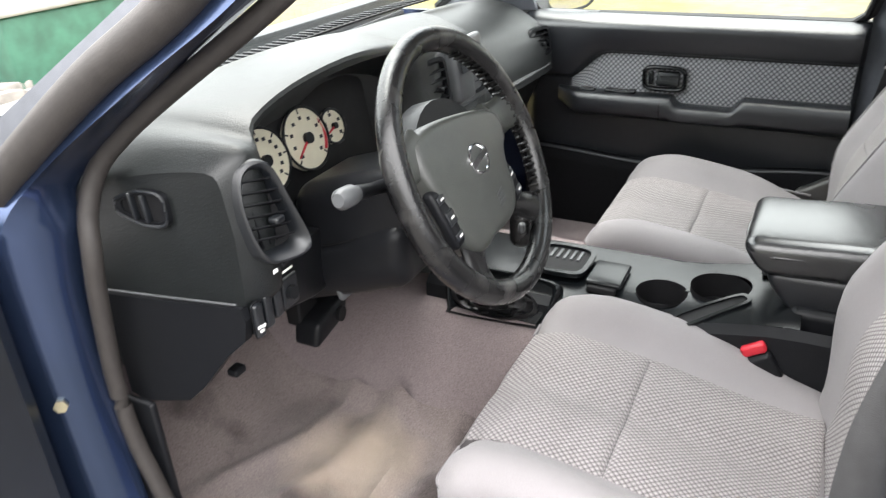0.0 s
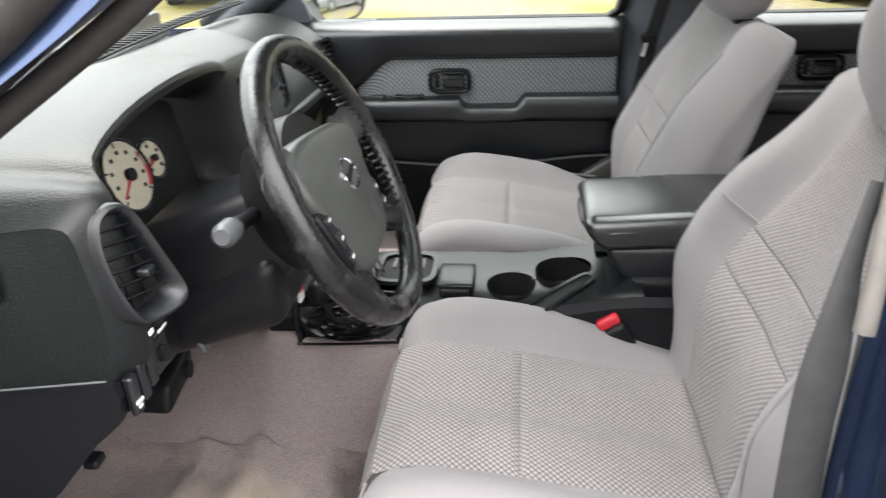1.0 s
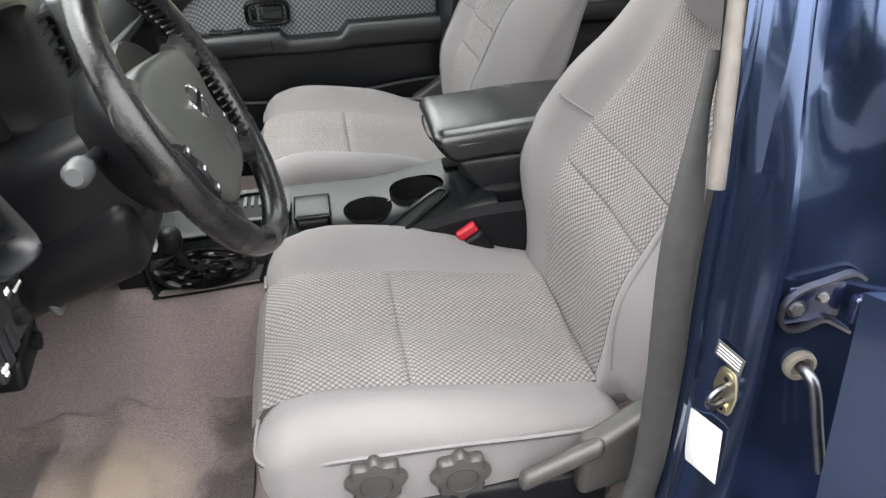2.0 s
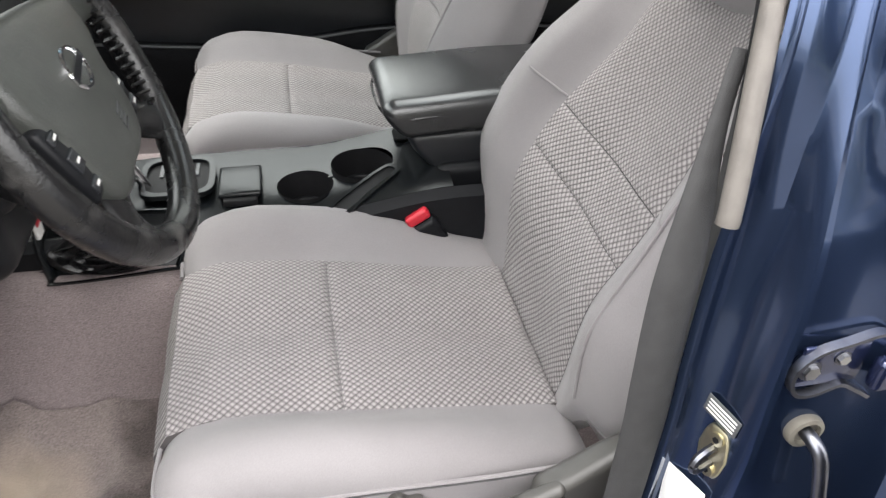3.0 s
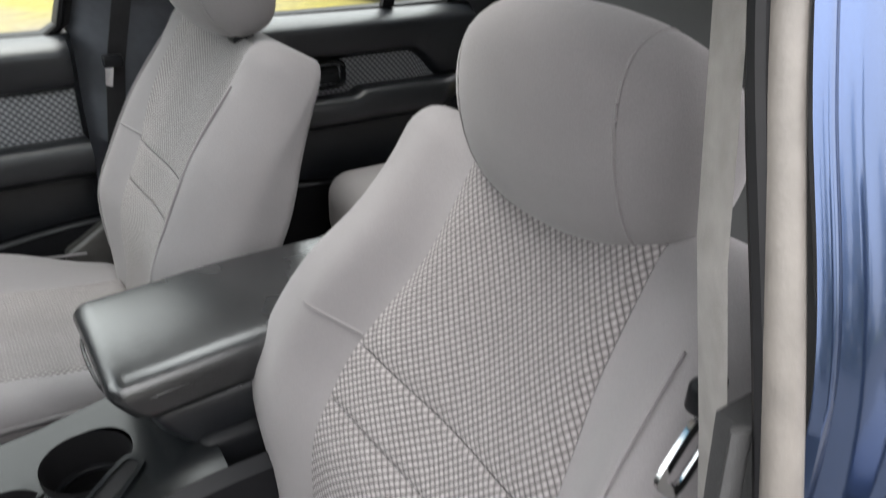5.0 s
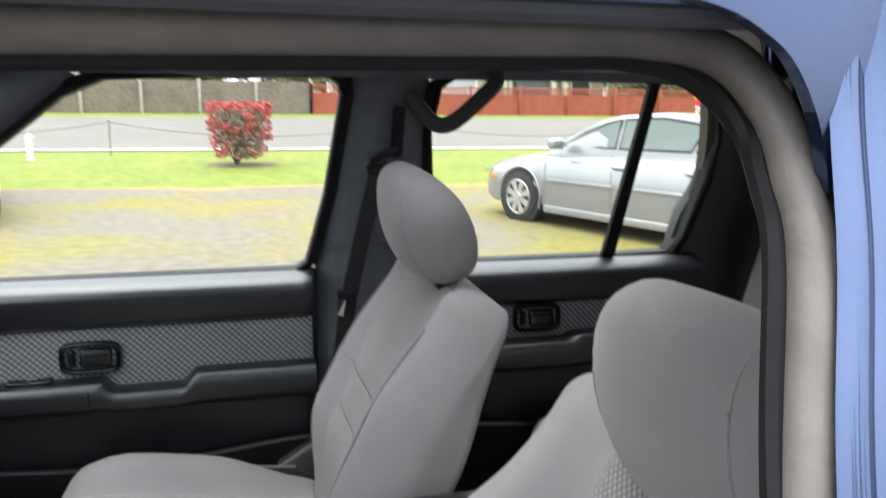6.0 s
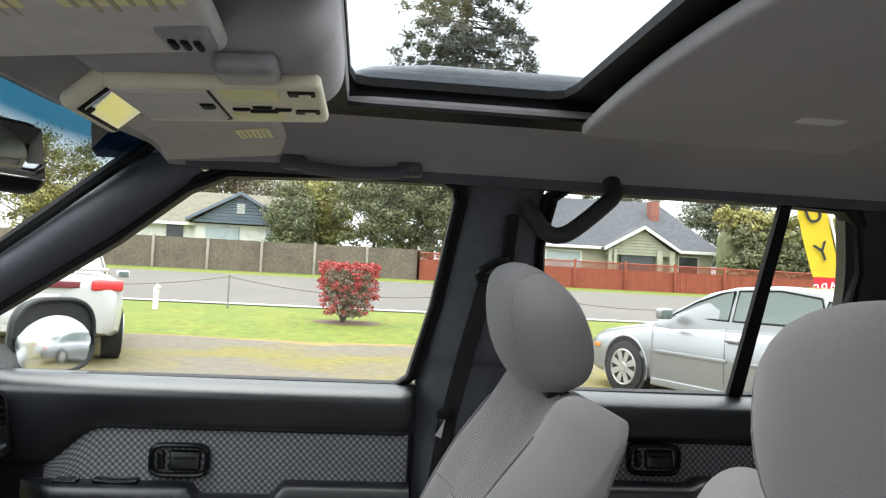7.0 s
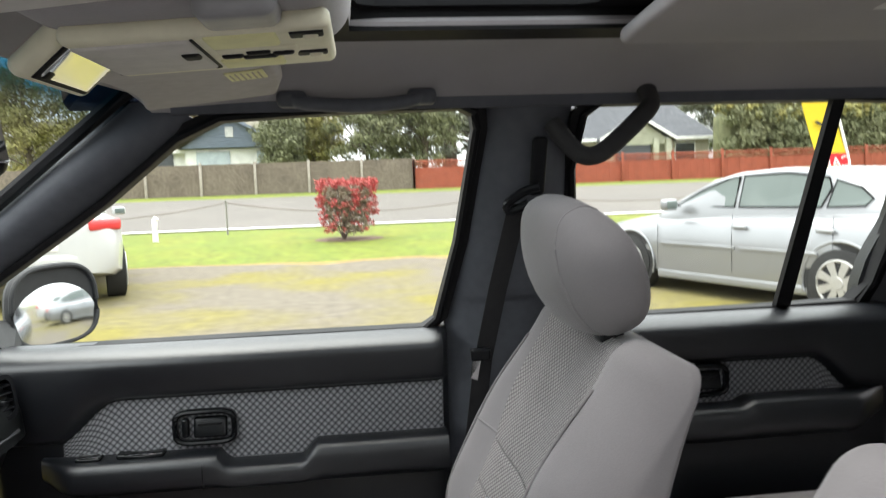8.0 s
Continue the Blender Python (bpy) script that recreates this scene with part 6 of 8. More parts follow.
structure("body_reveal_left", rbox((0.20, 0.006, 0.100), 0.0025, (0.200, -0.556, 1.512), (6, 1, 6), 2), PAINT, "blue painted reveal behind the door seal", "car body")
CORNER = curve_points([Vector((x, -0.5915, z)) for x, z in ((-0.34, 1.478), (-0.20, 1.482), (0.0, 1.4845), (0.040, 1.4845), (0.060, 1.481), (0.073, 1.475), (0.084, 1.467), (0.093, 1.454), (0.099, 1.440), (0.103, 1.424))], 4) + [Vector((0.29, -0.5915, 1.424)), Vector((0.29, -0.5915, 1.552)), Vector((-0.34, -0.5915, 1.552))]
structure("body_corner_left", slab(CORNER, (0, 0.006, 0)), PAINT, "blue painted rounded corner of the door opening", "car body", False)

# hardware on the jamb
striker = thing("striker", (0.083, -0.722, 0.885), "brass-coloured door striker bolted to the pillar", "door striker")
ON_OUT, ON_SIDE = Vector((-0.95, -0.30, 0)).normalized(), Vector((0.30, -0.95, 0)).normalized()


def on_jamb(at, a, b, out=0.0):
    """A place on the pillar's front face: a across it, b up, out from it."""
    return Vector(at) + ON_SIDE * a + Vector((0, 0, b)) + ON_OUT * out


PLATE = (0.0835, -0.722, 0.885)
part("plate", loft([[on_jamb(PLATE, 0.0155 * g * a * (1 - 0.25 * abs(b)), 0.029 * g * b, o) for a, b in ROUND] for g, o in ((1, -0.006), (1, 0.003), (0.92, 0.0045), (0.02, 0.0045))]), ZINC, striker)
part("loop", tube(curve_points([on_jamb(PLATE, 0.001, -0.012, 0.003), on_jamb(PLATE, 0.002, -0.012, 0.017), on_jamb(PLATE, 0.002, -0.008, 0.025), on_jamb(PLATE, 0.002, 0.003, 0.025), on_jamb(PLATE, 0.002, 0.008, 0.017), on_jamb(PLATE, 0.001, 0.008, 0.003)], 5), 0.0042, 8), HINGESTEEL, striker, "dark steel striker loop")
for b in (-0.019, 0.019):
    bolt = part("bolt", disc(on_jamb(PLATE, 0.002, b, 0.007), ON_OUT, 0.0068, 0.006, 20), ZINC, striker)
    part("bolt_socket", disc(on_jamb(PLATE, 0.002, b, 0.0078), ON_OUT, 0.0032, 0.002, 6), BLACKRUB, bolt)
hinge = thing("hinge", (0.117, -0.745, 1.0), "dull zinc rear door hinge bracket with two bolts", "hinge")
BOLTED = Vector((0.117, -0.746, 1.001))


def ribbon(line, deep, thick):
    """A folded steel strip: its line lies in the pillar's outer face, its depth stands out from it."""
    pts = curve_points([Vector((x, 0, z)) for x, z in line], 4)
    rows = []
    for i, p in enumerate(pts):
        d = (pts[min(i + 1, len(pts) - 1)] - pts[max(i - 1, 0)]).normalized()
        n = Vector((-d.z, 0, d.x)) * thick
        rows.append([BOLTED + p + v for v in (-n, n, n + Vector((0, -deep, 0)), -n + Vector((0, -deep, 0)))])
    return loft(rows)


part("leaf", rbox((0.056, 0.004, 0.040), 0.0015, BOLTED + Vector((0.018, 0.000, 0.003)), (3, 1, 3), 1), PAINTDARK, hinge, "blue painted hinge leaf")
part("bracket", ribbon([(0.060, -0.034), (0.042, -0.022), (0.028, -0.015), (0.008, -0.022), (-0.008, -0.020), (-0.016, -0.006), (-0.013, 0.010), (0.000, 0.022), (0.022, 0.028), (0.046, 0.034), (0.060, 0.026)], 0.008, 0.0016), HINGESTEEL, hinge, "folded zinc bracket")
part("arm", rbox((0.075, 0.014, 0.030), 0.005, BOLTED + Vector((0.085, -0.012, -0.002)), (4, 2, 2), 2, lambda p: p + Vector((0, -0.3 * max(0, p.x), -0.2 * max(0, p.x)))), PAINTDARK, hinge, "dark hinge arm")
for x, z, r in ((0.0, 0.0, 0.0092), (0.024, 0.010, 0.0065)):
    bolt = part("bolt", disc(BOLTED + Vector((x, -0.006, z)), (0, -1, 0), r * 0.72, 0.010, 6), STEEL, hinge, "steel bolt head")
    part("washer", disc(BOLTED + Vector((x, -0.003, z)), (0, -1, 0), r, 0.003, 20), HINGESTEEL, bolt)
strap = thing("check_strap", (0.139, -0.748, 0.929), "steel door check rod in a pale rubber grommet", "door check")
CHECK = Vector((0.137, -0.747, 0.930))
part("grommet", loft([[CHECK + Vector((0.0165 * g * math.cos(a), -o, 0.0165 * g * math.sin(a))) for a in [2 * math.pi * k / 32 for k in range(32)]] for g, o in ((0.95, -0.01), (1.0, 0.001), (0.94, 0.005), (0.72, 0.006), (0.66, 0.002), (0.02, 0.002))]), GROMMET, strap, "pale rubber grommet")
part("rod", tube(curve_points([CHECK, CHECK + Vector((0.001, -0.014, -0.001)), CHECK + Vector((0.004, -0.024, -0.012)), CHECK + Vector((0.012, -0.032, -0.055)), CHECK + Vector((0.024, -0.040, -0.11))], 5), 0.0062, 10), HINGESTEEL, strap, "bare steel rod")
TAG = Matrix(((ON_SIDE.x, 0, ON_OUT.x), (ON_SIDE.y, 0, ON_OUT.y), (0, 1, 0)))
TAGTURN = TAG @ Matrix.Rotation(radians(-6), 3, "Z")
note = thing("sticker", (0.082, -0.718, 0.926), "small white printed sticker on the pillar", "sticker")
NOTE = Vector((0.0815, -0.720, 0.928))
part("paper", rbox((0.036, 0.020, 0.0012), 0.0004, NOTE + ON_OUT * 0.002, (1, 1, 1), 1, None, TAGTURN), SATIN, note, "pale grey paper")
for i in range(4):
    part("sticker_print", rbox((0.030, 0.0016, 0.0008), 0.0003, NOTE + ON_OUT * 0.0028 + TAGTURN @ Vector((0, 0.006 - 0.004 * i, 0)), (1, 1, 1), 1, None, TAGTURN), WHITE, note, "line of small print")
solid("tyre_label", rbox((0.050, 0.075, 0.0012), 0.0004, Vector((0.079, -0.711, 0.800)) + ON_OUT * 0.006, (1, 1, 1), 1, None, TAG @ Matrix.Rotation(radians(4), 3, "Z")), WHITE, "white paper label on the lower pillar", "label")

# rear door, standing open
rdoor = thing("door_3", (0.22, -0.86, 0.5), "open blue rear door seen at its front edge", "car door", "", "structure")


def door_slab(hx, hy, ang, z0, z1, length, thick, top_lean=0.0):
    d, n = Vector((math.cos(ang), math.sin(ang), 0)), Vector((-math.sin(ang), math.cos(ang), 0))
    base = Vector((hx, hy, 0))
    prof = [(0.0, 0.0), (0.012, 0.012), (0.012, thick - 0.02), (0.03, thick), (length, thick), (length, 0.0)]
    secs = []
    for i in range(9):
        z = z0 + (z1 - z0) * i / 8
        b = 0.03 * math.sin(math.pi * i / 8)
        secs.append([base + Vector((-top_lean * (z - z0), 0, 0)) + d * a + n * (t - (b if t < 0.01 else 0)) + Vector((0, 0, z)) for a, t in prof])
    return loft(secs)


part("skin", door_slab(0.163, -0.858, radians(-60), 0.45, 1.10, 0.9, 0.10, 0.13), PAINT, rdoor)
part("frame", tube([(0.105, -0.90, 1.08), (0.085, -0.875, 1.25), (0.075, -0.84, 1.40)], 0.022, 10), PAINT, rdoor, "painted window frame")

# driver's door, standing open at its hinges
ddoor = thing("door_4", (-0.90, -0.86, 0.5), "open blue driver's door seen at its hinge edge", "car door", "", "structure")
part("trim", door_slab(-0.930, -0.788, radians(-98), 0.47, 1.11, 0.95, 0.11), VINYL, ddoor, "black vinyl door trim")
part("window_frame", tube(curve_points([(-1.00, -0.87, 1.04), (-0.985, -0.86, 1.19), (-0.90, -0.835, 1.31), (-0.86, -0.86, 1.36)], 6), 0.028, 10), RUBBER, ddoor, "rubber-edged window frame")
solid("hinge_bolt", disc((-0.842, -0.786, 0.880), (0.64, -0.76, 0.1), 0.009, 0.02, 6), ZINC, "brass-coloured hinge bolt on the pillar", "bolt")

# seat belts
belt = thing("seat_belt", (0.10, -0.63, 0.60), "grey driver's seat belt hanging at the pillar", "seat belt")
part("webbing", loft([[Vector((x - 0.002, y - 0.004, z)), Vector((x + 0.014, y + 0.024, z)), Vector((x + 0.014, y + 0.026, z)), Vector((x - 0.002, y - 0.001, z))] for x, y, z in ((0.112, -0.555, 1.47), (0.100, -0.580, 1.38), (0.092, -0.605, 1.26), (0.091, -0.632, 1.155), (0.104, -0.636, 1.09), (0.110, -0.638, 1.05))]), BELT, belt, "grey webbing")
TONGUE = Matrix.Translation((0.128, -0.590, 1.112)) @ Matrix.Rotation(radians(35), 4, "Y") @ Matrix.Rotation(radians(-30), 4, "Z")
part("tongue", ring([TONGUE @ Vector((0.009 * a, 0, 0.026 * b)) for a, b in ROUND], [TONGUE @ Vector((0.0045 * a, 0, 0.019 * b)) for a, b in ROUND], (0.0, 0.003, 0)), CHROME, belt, "steel buckle tongue")
part("tongue_grip", rbox((0.026, 0.014, 0.024), 0.006, (0.134, -0.588, 1.156), (2, 2, 2), 2), PLASTIC, belt, "black plastic grip")
pbelt = thing("seat_belt", (0.16, 0.60, 0.60), "black passenger's seat belt on its pillar anchor", "seat belt")
part("webbing", loft([[Vector((x - 0.018, y, z)), Vector((x + 0.018, y + 0.012, z)), Vector((x + 0.018, y + 0.015, z)), Vector((x - 0.018, y + 0.003, z))] for x, y, z in ((0.143, 0.580, 1.345), (0.118, 0.645, 1.20), (0.092, 0.680, 1.06), (0.07, 0.682, 0.90), (0.05, 0.682, 0.60))]), BELTDARK, pbelt, "black webbing")
part("slider", rbox((0.026, 0.016, 0.095), 0.009, (0.172, 0.560, 1.405), (2, 2, 3), 3, lambda p: p + Vector((0, -0.40 * p.z, 0))), PLASTIC, pbelt, "black height slider")
part("anchor", tube(curve_points([(0.172, 0.556, 1.372), (0.150, 0.562, 1.366), (0.126, 0.572, 1.350), (0.122, 0.578, 1.338), (0.136, 0.578, 1.334), (0.158, 0.572, 1.346)], 5), 0.0075, 8), PLASTIC, pbelt, "black plastic anchor")
part("tongue", rbox((0.036, 0.016, 0.022), 0.005, (0.085, 0.668, 1.075), (2, 1, 1), 2), PLASTIC, pbelt)
part("tongue_plate", slab([(0.070, 0.664, 1.068), (0.084, 0.662, 1.065), (0.078, 0.668, 1.028), (0.066, 0.668, 1.033)], (0, 0.003, 0)), CHROME, pbelt, "steel tongue")


# ---- dashboard ----
dash = thing("dashboard", (-0.85, 0.0, 0.75), "dark green-grey vinyl dashboard with black lower panels", "dashboard")
SECS = [
    (-0.675, [(-1.04, 1.1), (-0.86, 1.13), (-0.74, 1.165), (-0.632, 1.182), (-0.613, 1.165), (-0.606, 1.11), (-0.607, 1.03), (-0.620, 1), (-0.7, 0.93), (-0.84, 0.875)]),
    (-0.645, [(-1.05, 1.12), (-0.88, 1.165), (-0.76, 1.195), (-0.620, 1.205), (-0.596, 1.180), (-0.587, 1.11), (-0.589, 1.03), (-0.609, 1), (-0.7, 0.93), (-0.84, 0.875)]),
    (-0.618, [(-1.06, 1.12), (-0.88, 1.18), (-0.77, 1.21), (-0.625, 1.205), (-0.6, 1.18), (-0.6, 1.11), (-0.602, 1.03), (-0.612, 1), (-0.7, 0.93), (-0.84, 0.875)]),
    (-0.592, [(-1.06, 1.12), (-0.88, 1.19), (-0.77, 1.222), (-0.64, 1.222), (-0.628, 1.205), (-0.7, 1.15), (-0.7, 1.04), (-0.625, 1), (-0.7, 0.93), (-0.84, 0.875)]),
    (-0.50, [(-1.07, 1.12), (-0.88, 1.2), (-0.77, 1.235), (-0.65, 1.238), (-0.636, 1.222), (-0.735, 1.18), (-0.74, 1.035), (-0.635, 0.99), (-0.7, 0.93), (-0.84, 0.875)]),
    (-0.38, [(-1.08, 1.12), (-0.88, 1.205), (-0.77, 1.242), (-0.65, 1.245), (-0.636, 1.228), (-0.74, 1.19), (-0.745, 1.03), (-0.64, 0.985), (-0.7, 0.93), (-0.84, 0.875)]),
    (-0.26, [(-1.09, 1.12), (-0.88, 1.205), (-0.77, 1.238), (-0.655, 1.236), (-0.64, 1.22), (-0.745, 1.18), (-0.75, 1.03), (-0.645, 0.985), (-0.7, 0.9), (-0.84, 0.875)]),
    (-0.17, [(-1.09, 1.12), (-0.88, 1.20), (-0.78, 1.228), (-0.670, 1.215), (-0.655, 1.200), (-0.735, 1.16), (-0.74, 1.03), (-0.655, 0.985), (-0.66, 0.80), (-0.84, 0.77)]),
    (-0.115, [(-1.09, 1.12), (-0.89, 1.195), (-0.79, 1.220), (-0.695, 1.200), (-0.682, 1.185), (-0.685, 1.13), (-0.670, 1.03), (-0.660, 0.99), (-0.655, 0.78), (-0.84, 0.74)]),
    (0.0, [(-1.10, 1.12), (-0.90, 1.190), (-0.80, 1.210), (-0.715, 1.190), (-0.700, 1.175), (-0.695, 1.12), (-0.675, 1.03), (-0.665, 0.99), (-0.655, 0.78), (-0.84, 0.74)]),
    (0.20, [(-1.09, 1.12), (-0.90, 1.185), (-0.82, 1.195), (-0.730, 1.165), (-0.715, 1.150), (-0.705, 1.10), (-0.690, 1.03), (-0.680, 0.99), (-0.665, 0.78), (-0.84, 0.74)]),
    (0.28, [(-1.08, 1.12), (-0.90, 1.175), (-0.83, 1.175), (-0.760, 1.130), (-0.735, 1.09), (-0.715, 1.04), (-0.705, 0.99), (-0.740, 0.965), (-0.775, 0.86), (-0.84, 0.76)]),
    (0.55, [(-1.06, 1.12), (-0.90, 1.165), (-0.82, 1.160), (-0.745, 1.115), (-0.715, 1.075), (-0.700, 1.03), (-0.692, 0.985), (-0.730, 0.96), (-0.775, 0.86), (-0.84, 0.76)]),
    (0.66, [(-1.04, 1.10), (-0.90, 1.145), (-0.82, 1.145), (-0.745, 1.105), (-0.712, 1.065), (-0.700, 1.03), (-0.695, 0.985), (-0.730, 0.96), (-0.775, 0.86), (-0.84, 0.78)]),
    (0.69, [(-1.02, 1.08), (-0.90, 1.125), (-0.82, 1.125), (-0.755, 1.09), (-0.728, 1.055), (-0.716, 1.02), (-0.715, 0.98), (-0.74, 0.95), (-0.78, 0.86), (-0.84, 0.78)]),
]
rows = []
for y, prof in SECS:
    pts = [Vector((x, y, z)) for x, z in prof]
    top_line = curve_points(pts[:5], 4)
    rest = [p.lerp(q, t) for p, q in zip(pts[4:], pts[5:]) for t in (0.34, 0.67, 1.0)]
    rows.append(top_line + rest + [Vector((-1.04, y, 0.78))])
cols = [curve_points([r[i] for r in rows], 3) for i in range(len(rows[0]))]
secs = [[c[j] for c in cols] for j in range(len(cols[0]))]
part("dash_shell", loft(secs), DASH, dash)
# cluster hood lining and instruments
part("instrument_panel", rbox((0.012, 0.40, 0.15), 0.006, (-0.738, -0.385, 1.105), (1, 6, 3), 2, None, Matrix.Rotation(radians(-10), 3, "Y")), BLACKRUB, dash, "black instrument panel")
FACE = Vector((0.94, -0.05, 0.30)).normalized()


def gauge(at, r, ticks, needle, label):
    g = part("dial", disc(at, FACE, r, 0.010, 40), DIAL, dash, label)
    part("dial_ring", tube([Vector(at) + FACE * 0.001 + FACE.to_track_quat("Z", "Y") @ Vector((r * math.cos(a), r * math.sin(a), 0)) for a in [2 * math.pi * k / 40 for k in range(40)]], 0.0022, 6, True), PLASTIC, g)
    q = FACE.to_track_quat("Z", "Y")
    for k in range(ticks):
        a = radians(225 - 270 * k / (ticks - 1))
        d, e = Vector((math.cos(a), math.sin(a), 0)), Vector((-math.sin(a), math.cos(a), 0))
        if k % 2 == 0:
            part("tick", slab([Vector(at) + FACE * 0.0006 + q @ (d * r * m + e * w) for m, w in ((0.80, -0.0012), (0.94, -0.0012), (0.94, 0.0012), (0.80, 0.0012))], FACE * 0.0006), INK, g, "", False)
        part("numeral", slab([Vector(at) + FACE * 0.0006 + q @ (d * r * 0.66 + Vector((u, v, 0))) for u, v in ((-0.003, -0.0025), (0.003, -0.0025), (0.003, 0.0025), (-0.003, 0.0025))], FACE * 0.0006), INK, g, "", False)
    a = radians(needle)
    d, e = Vector((math.cos(a), math.sin(a), 0)), Vector((-math.sin(a), math.cos(a), 0))
    part("needle", slab([Vector(at) + FACE * 0.004 + q @ p for p in (d * -0.15 * r + e * 0.0022, d * -0.15 * r - e * 0.0022, d * 0.82 * r - e * 0.0010, d * 0.82 * r + e * 0.0010)], FACE * 0.0015), RED, g, "red needle", False)
    part("needle_hub", disc(Vector(at) + FACE * 0.008, FACE, r * 0.18, 0.007, 18), PLASTIC, g)
    return g


gauge((-0.7235, -0.474, 1.114), 0.047, 13, 215, "cream round speedometer dial")
tach = gauge((-0.7235, -0.376, 1.116), 0.047, 9, 215, "cream round rev counter dial")
gauge((-0.7255, -0.304, 1.113), 0.027, 5, 200, "small cream fuel dial")
gauge((-0.7235, -0.560, 1.075), 0.026, 5, 200, "small cream temperature dial")
q = FACE.to_track_quat("Z", "Y")
part("red_zone", tube([Vector((-0.7235, -0.376, 1.116)) + FACE * 0.0015 + q @ Vector((0.040 * math.cos(a), 0.040 * math.sin(a), 0)) for a in [radians(-40 + 70 * k / 10) for k in range(11)]], 0.0022, 5, False, 0.3), RED, tach, "red zone on the dial")


def vent(cx, cy, cz, w, h, slats, face_x, label, tilt=0.0):
    """A dash vent: frame, dark duct, slats and a thumb tab."""
    t = Matrix.Translation((cx, cy, cz)) @ Matrix.Rotation(tilt, 4, "Z") @ Matrix.Rotation(radians(-8), 4, "Y")
    o = [t @ Vector((0.006, w / 2 * a, h / 2 * b)) for a, b in ROUND]
    i = [t @ Vector((0.006, (w / 2 - 0.007) * a, (h / 2 - 0.007) * b)) for a, b in ROUND]
    n = t.to_3x3() @ Vector((-0.03, 0, 0))
    v = part("vent_frame", ring(o, i, n), PLASTIC, dash, label)
    part("duct", slab([t @ Vector((-0.012, w / 2 * 0.9 * a, h / 2 * 0.9 * b)) for a, b in ROUND], n * 0.1), BLACKRUB, v)
    for k in range(slats):
        z = -h / 2 + h * (k + 0.5) / slats
        bm = rbox((0.014, w - 0.012, 0.0032), 0.001, (0, 0, 0), (1, 1, 1), 1)
        bmesh.ops.transform(bm, matrix=t @ Matrix.Translation((-0.002, 0, z)) @ Matrix.Rotation(radians(18), 4, "Y"), verts=bm.verts)
        part("slat", bm, PLASTIC, v)
    bm = rbox((0.016, 0.010, 0.010), 0.003, (0, 0, 0), (1, 1, 1), 2)
    bmesh.ops.transform(bm, matrix=t @ Matrix.Translation((0.004, 0.1 * w, -0.1 * h)), verts=bm.verts)
    part("tab", bm, PLASTIC, v)
    return v


# the driver's side vent: a slanting rounded bezel sloping in to slats
VENT = curve_points([Vector((0, y, z)) for y, z in ((-0.668, 1.150), (-0.659, 1.180), (-0.640, 1.190), (-0.624, 1.178), (-0.614, 1.130), (-0.607, 1.088), (-0.616, 1.074), (-0.640, 1.072), (-0.660, 1.078), (-0.668, 1.110))], 4, True)
VMID = Vector((0, -0.6395, 1.131))


def vent_at(p, g, out):
    q = VMID + (p - VMID) * g
    return Vector((-0.574 - 0.22 * (q.z - 1.09) + 0.46 * (q.y + 0.64) + out, q.y, q.z))


side_vent = part("vent_frame", loft([[vent_at(p, g, o) for p in VENT] for g, o in ((1.0, -0.030), (1.01, 0.002), (0.985, 0.0050), (0.94, 0.0058), (0.89, 0.0040), (0.81, -0.002), (0.79, -0.030))], caps=False), VINYL, dash, "upright side vent in a smooth black bezel")
part("duct", slab([vent_at(p, 0.81, -0.017) for p in VENT], (-0.002, 0, 0)), BLACKRUB, side_vent)
for k in range(6):
    z = 1.098 + 0.0135 * k
    half = 0.0205 if k < 5 else 0.017
    part("slat", rbox((0.016, 2 * half, 0.0026), 0.001, (0, 0, 0), (1, 1, 1), 1, lambda p: Vector((-0.5805 - 0.22 * (z - 1.09) + p.x + 0.46 * (p.y - 0.003), -0.6425 + 0.06 * (1.131 - z) + p.y, z + p.z + 0.45 * p.x - 0.12 * p.y))), PLASTIC, side_vent)
for k in range(3):
    part("blade", rbox((0.010, 0.002, 0.082), 0.0008, (-0.598, -0.653 + 0.012 * k, 1.131), (1, 1, 1), 1, lambda p: p + Vector((-0.22 * p.z, 0, 0))), PLASTIC, side_vent)
part("tab", rbox((0.014, 0.016, 0.008), 0.003, (-0.576, -0.636, 1.121), (1, 1, 1), 2), VINYL, side_vent)
part("wheel_roll", tube([(-0.5735, -0.645, 1.0675), (-0.5725, -0.628, 1.0715)], 0.0045, 12), PLASTIC, side_vent, "ribbed thumb wheel")
vent(-0.690, -0.020, 1.108, 0.075, 0.100, 6, 1, "centre vent in a grey frame", radians(-6))
vent(-0.694, 0.155, 1.100, 0.075, 0.100, 6, 1, "centre vent in a grey frame", radians(-6))
vent(-0.712, 0.600, 1.062, 0.095, 0.075, 6, 1, "passenger side vent in a grey frame", radians(-12))
part("centre_surround", rbox((0.02, 0.28, 0.13), 0.008, (-0.700, 0.068, 1.100), (1, 6, 3), 2, None, Matrix.Rotation(radians(-8), 3, "Y")), SATIN, dash, "grey satin centre panel")
pod = part("display_pod", rbox((0.030, 0.072, 0.112), 0.010, (-0.684, 0.068, 1.112), (2, 2, 3), 2, None, Matrix.Rotation(radians(-8), 3, "Y")), SATIN, dash, "grey display pod")
part("screen", rbox((0.004, 0.046, 0.040), 0.002, (-0.6675, 0.068, 1.135), (1, 1, 1), 1, None, Matrix.Rotation(radians(-8), 3, "Y")), DARKROOM, pod, "dark display")
part("pod_label", rbox((0.003, 0.040, 0.018), 0.001, (-0.6705, 0.068, 1.082), (1, 1, 1), 1, None, Matrix.Rotation(radians(-8), 3, "Y")), WHITE, pod, "pale printed label")
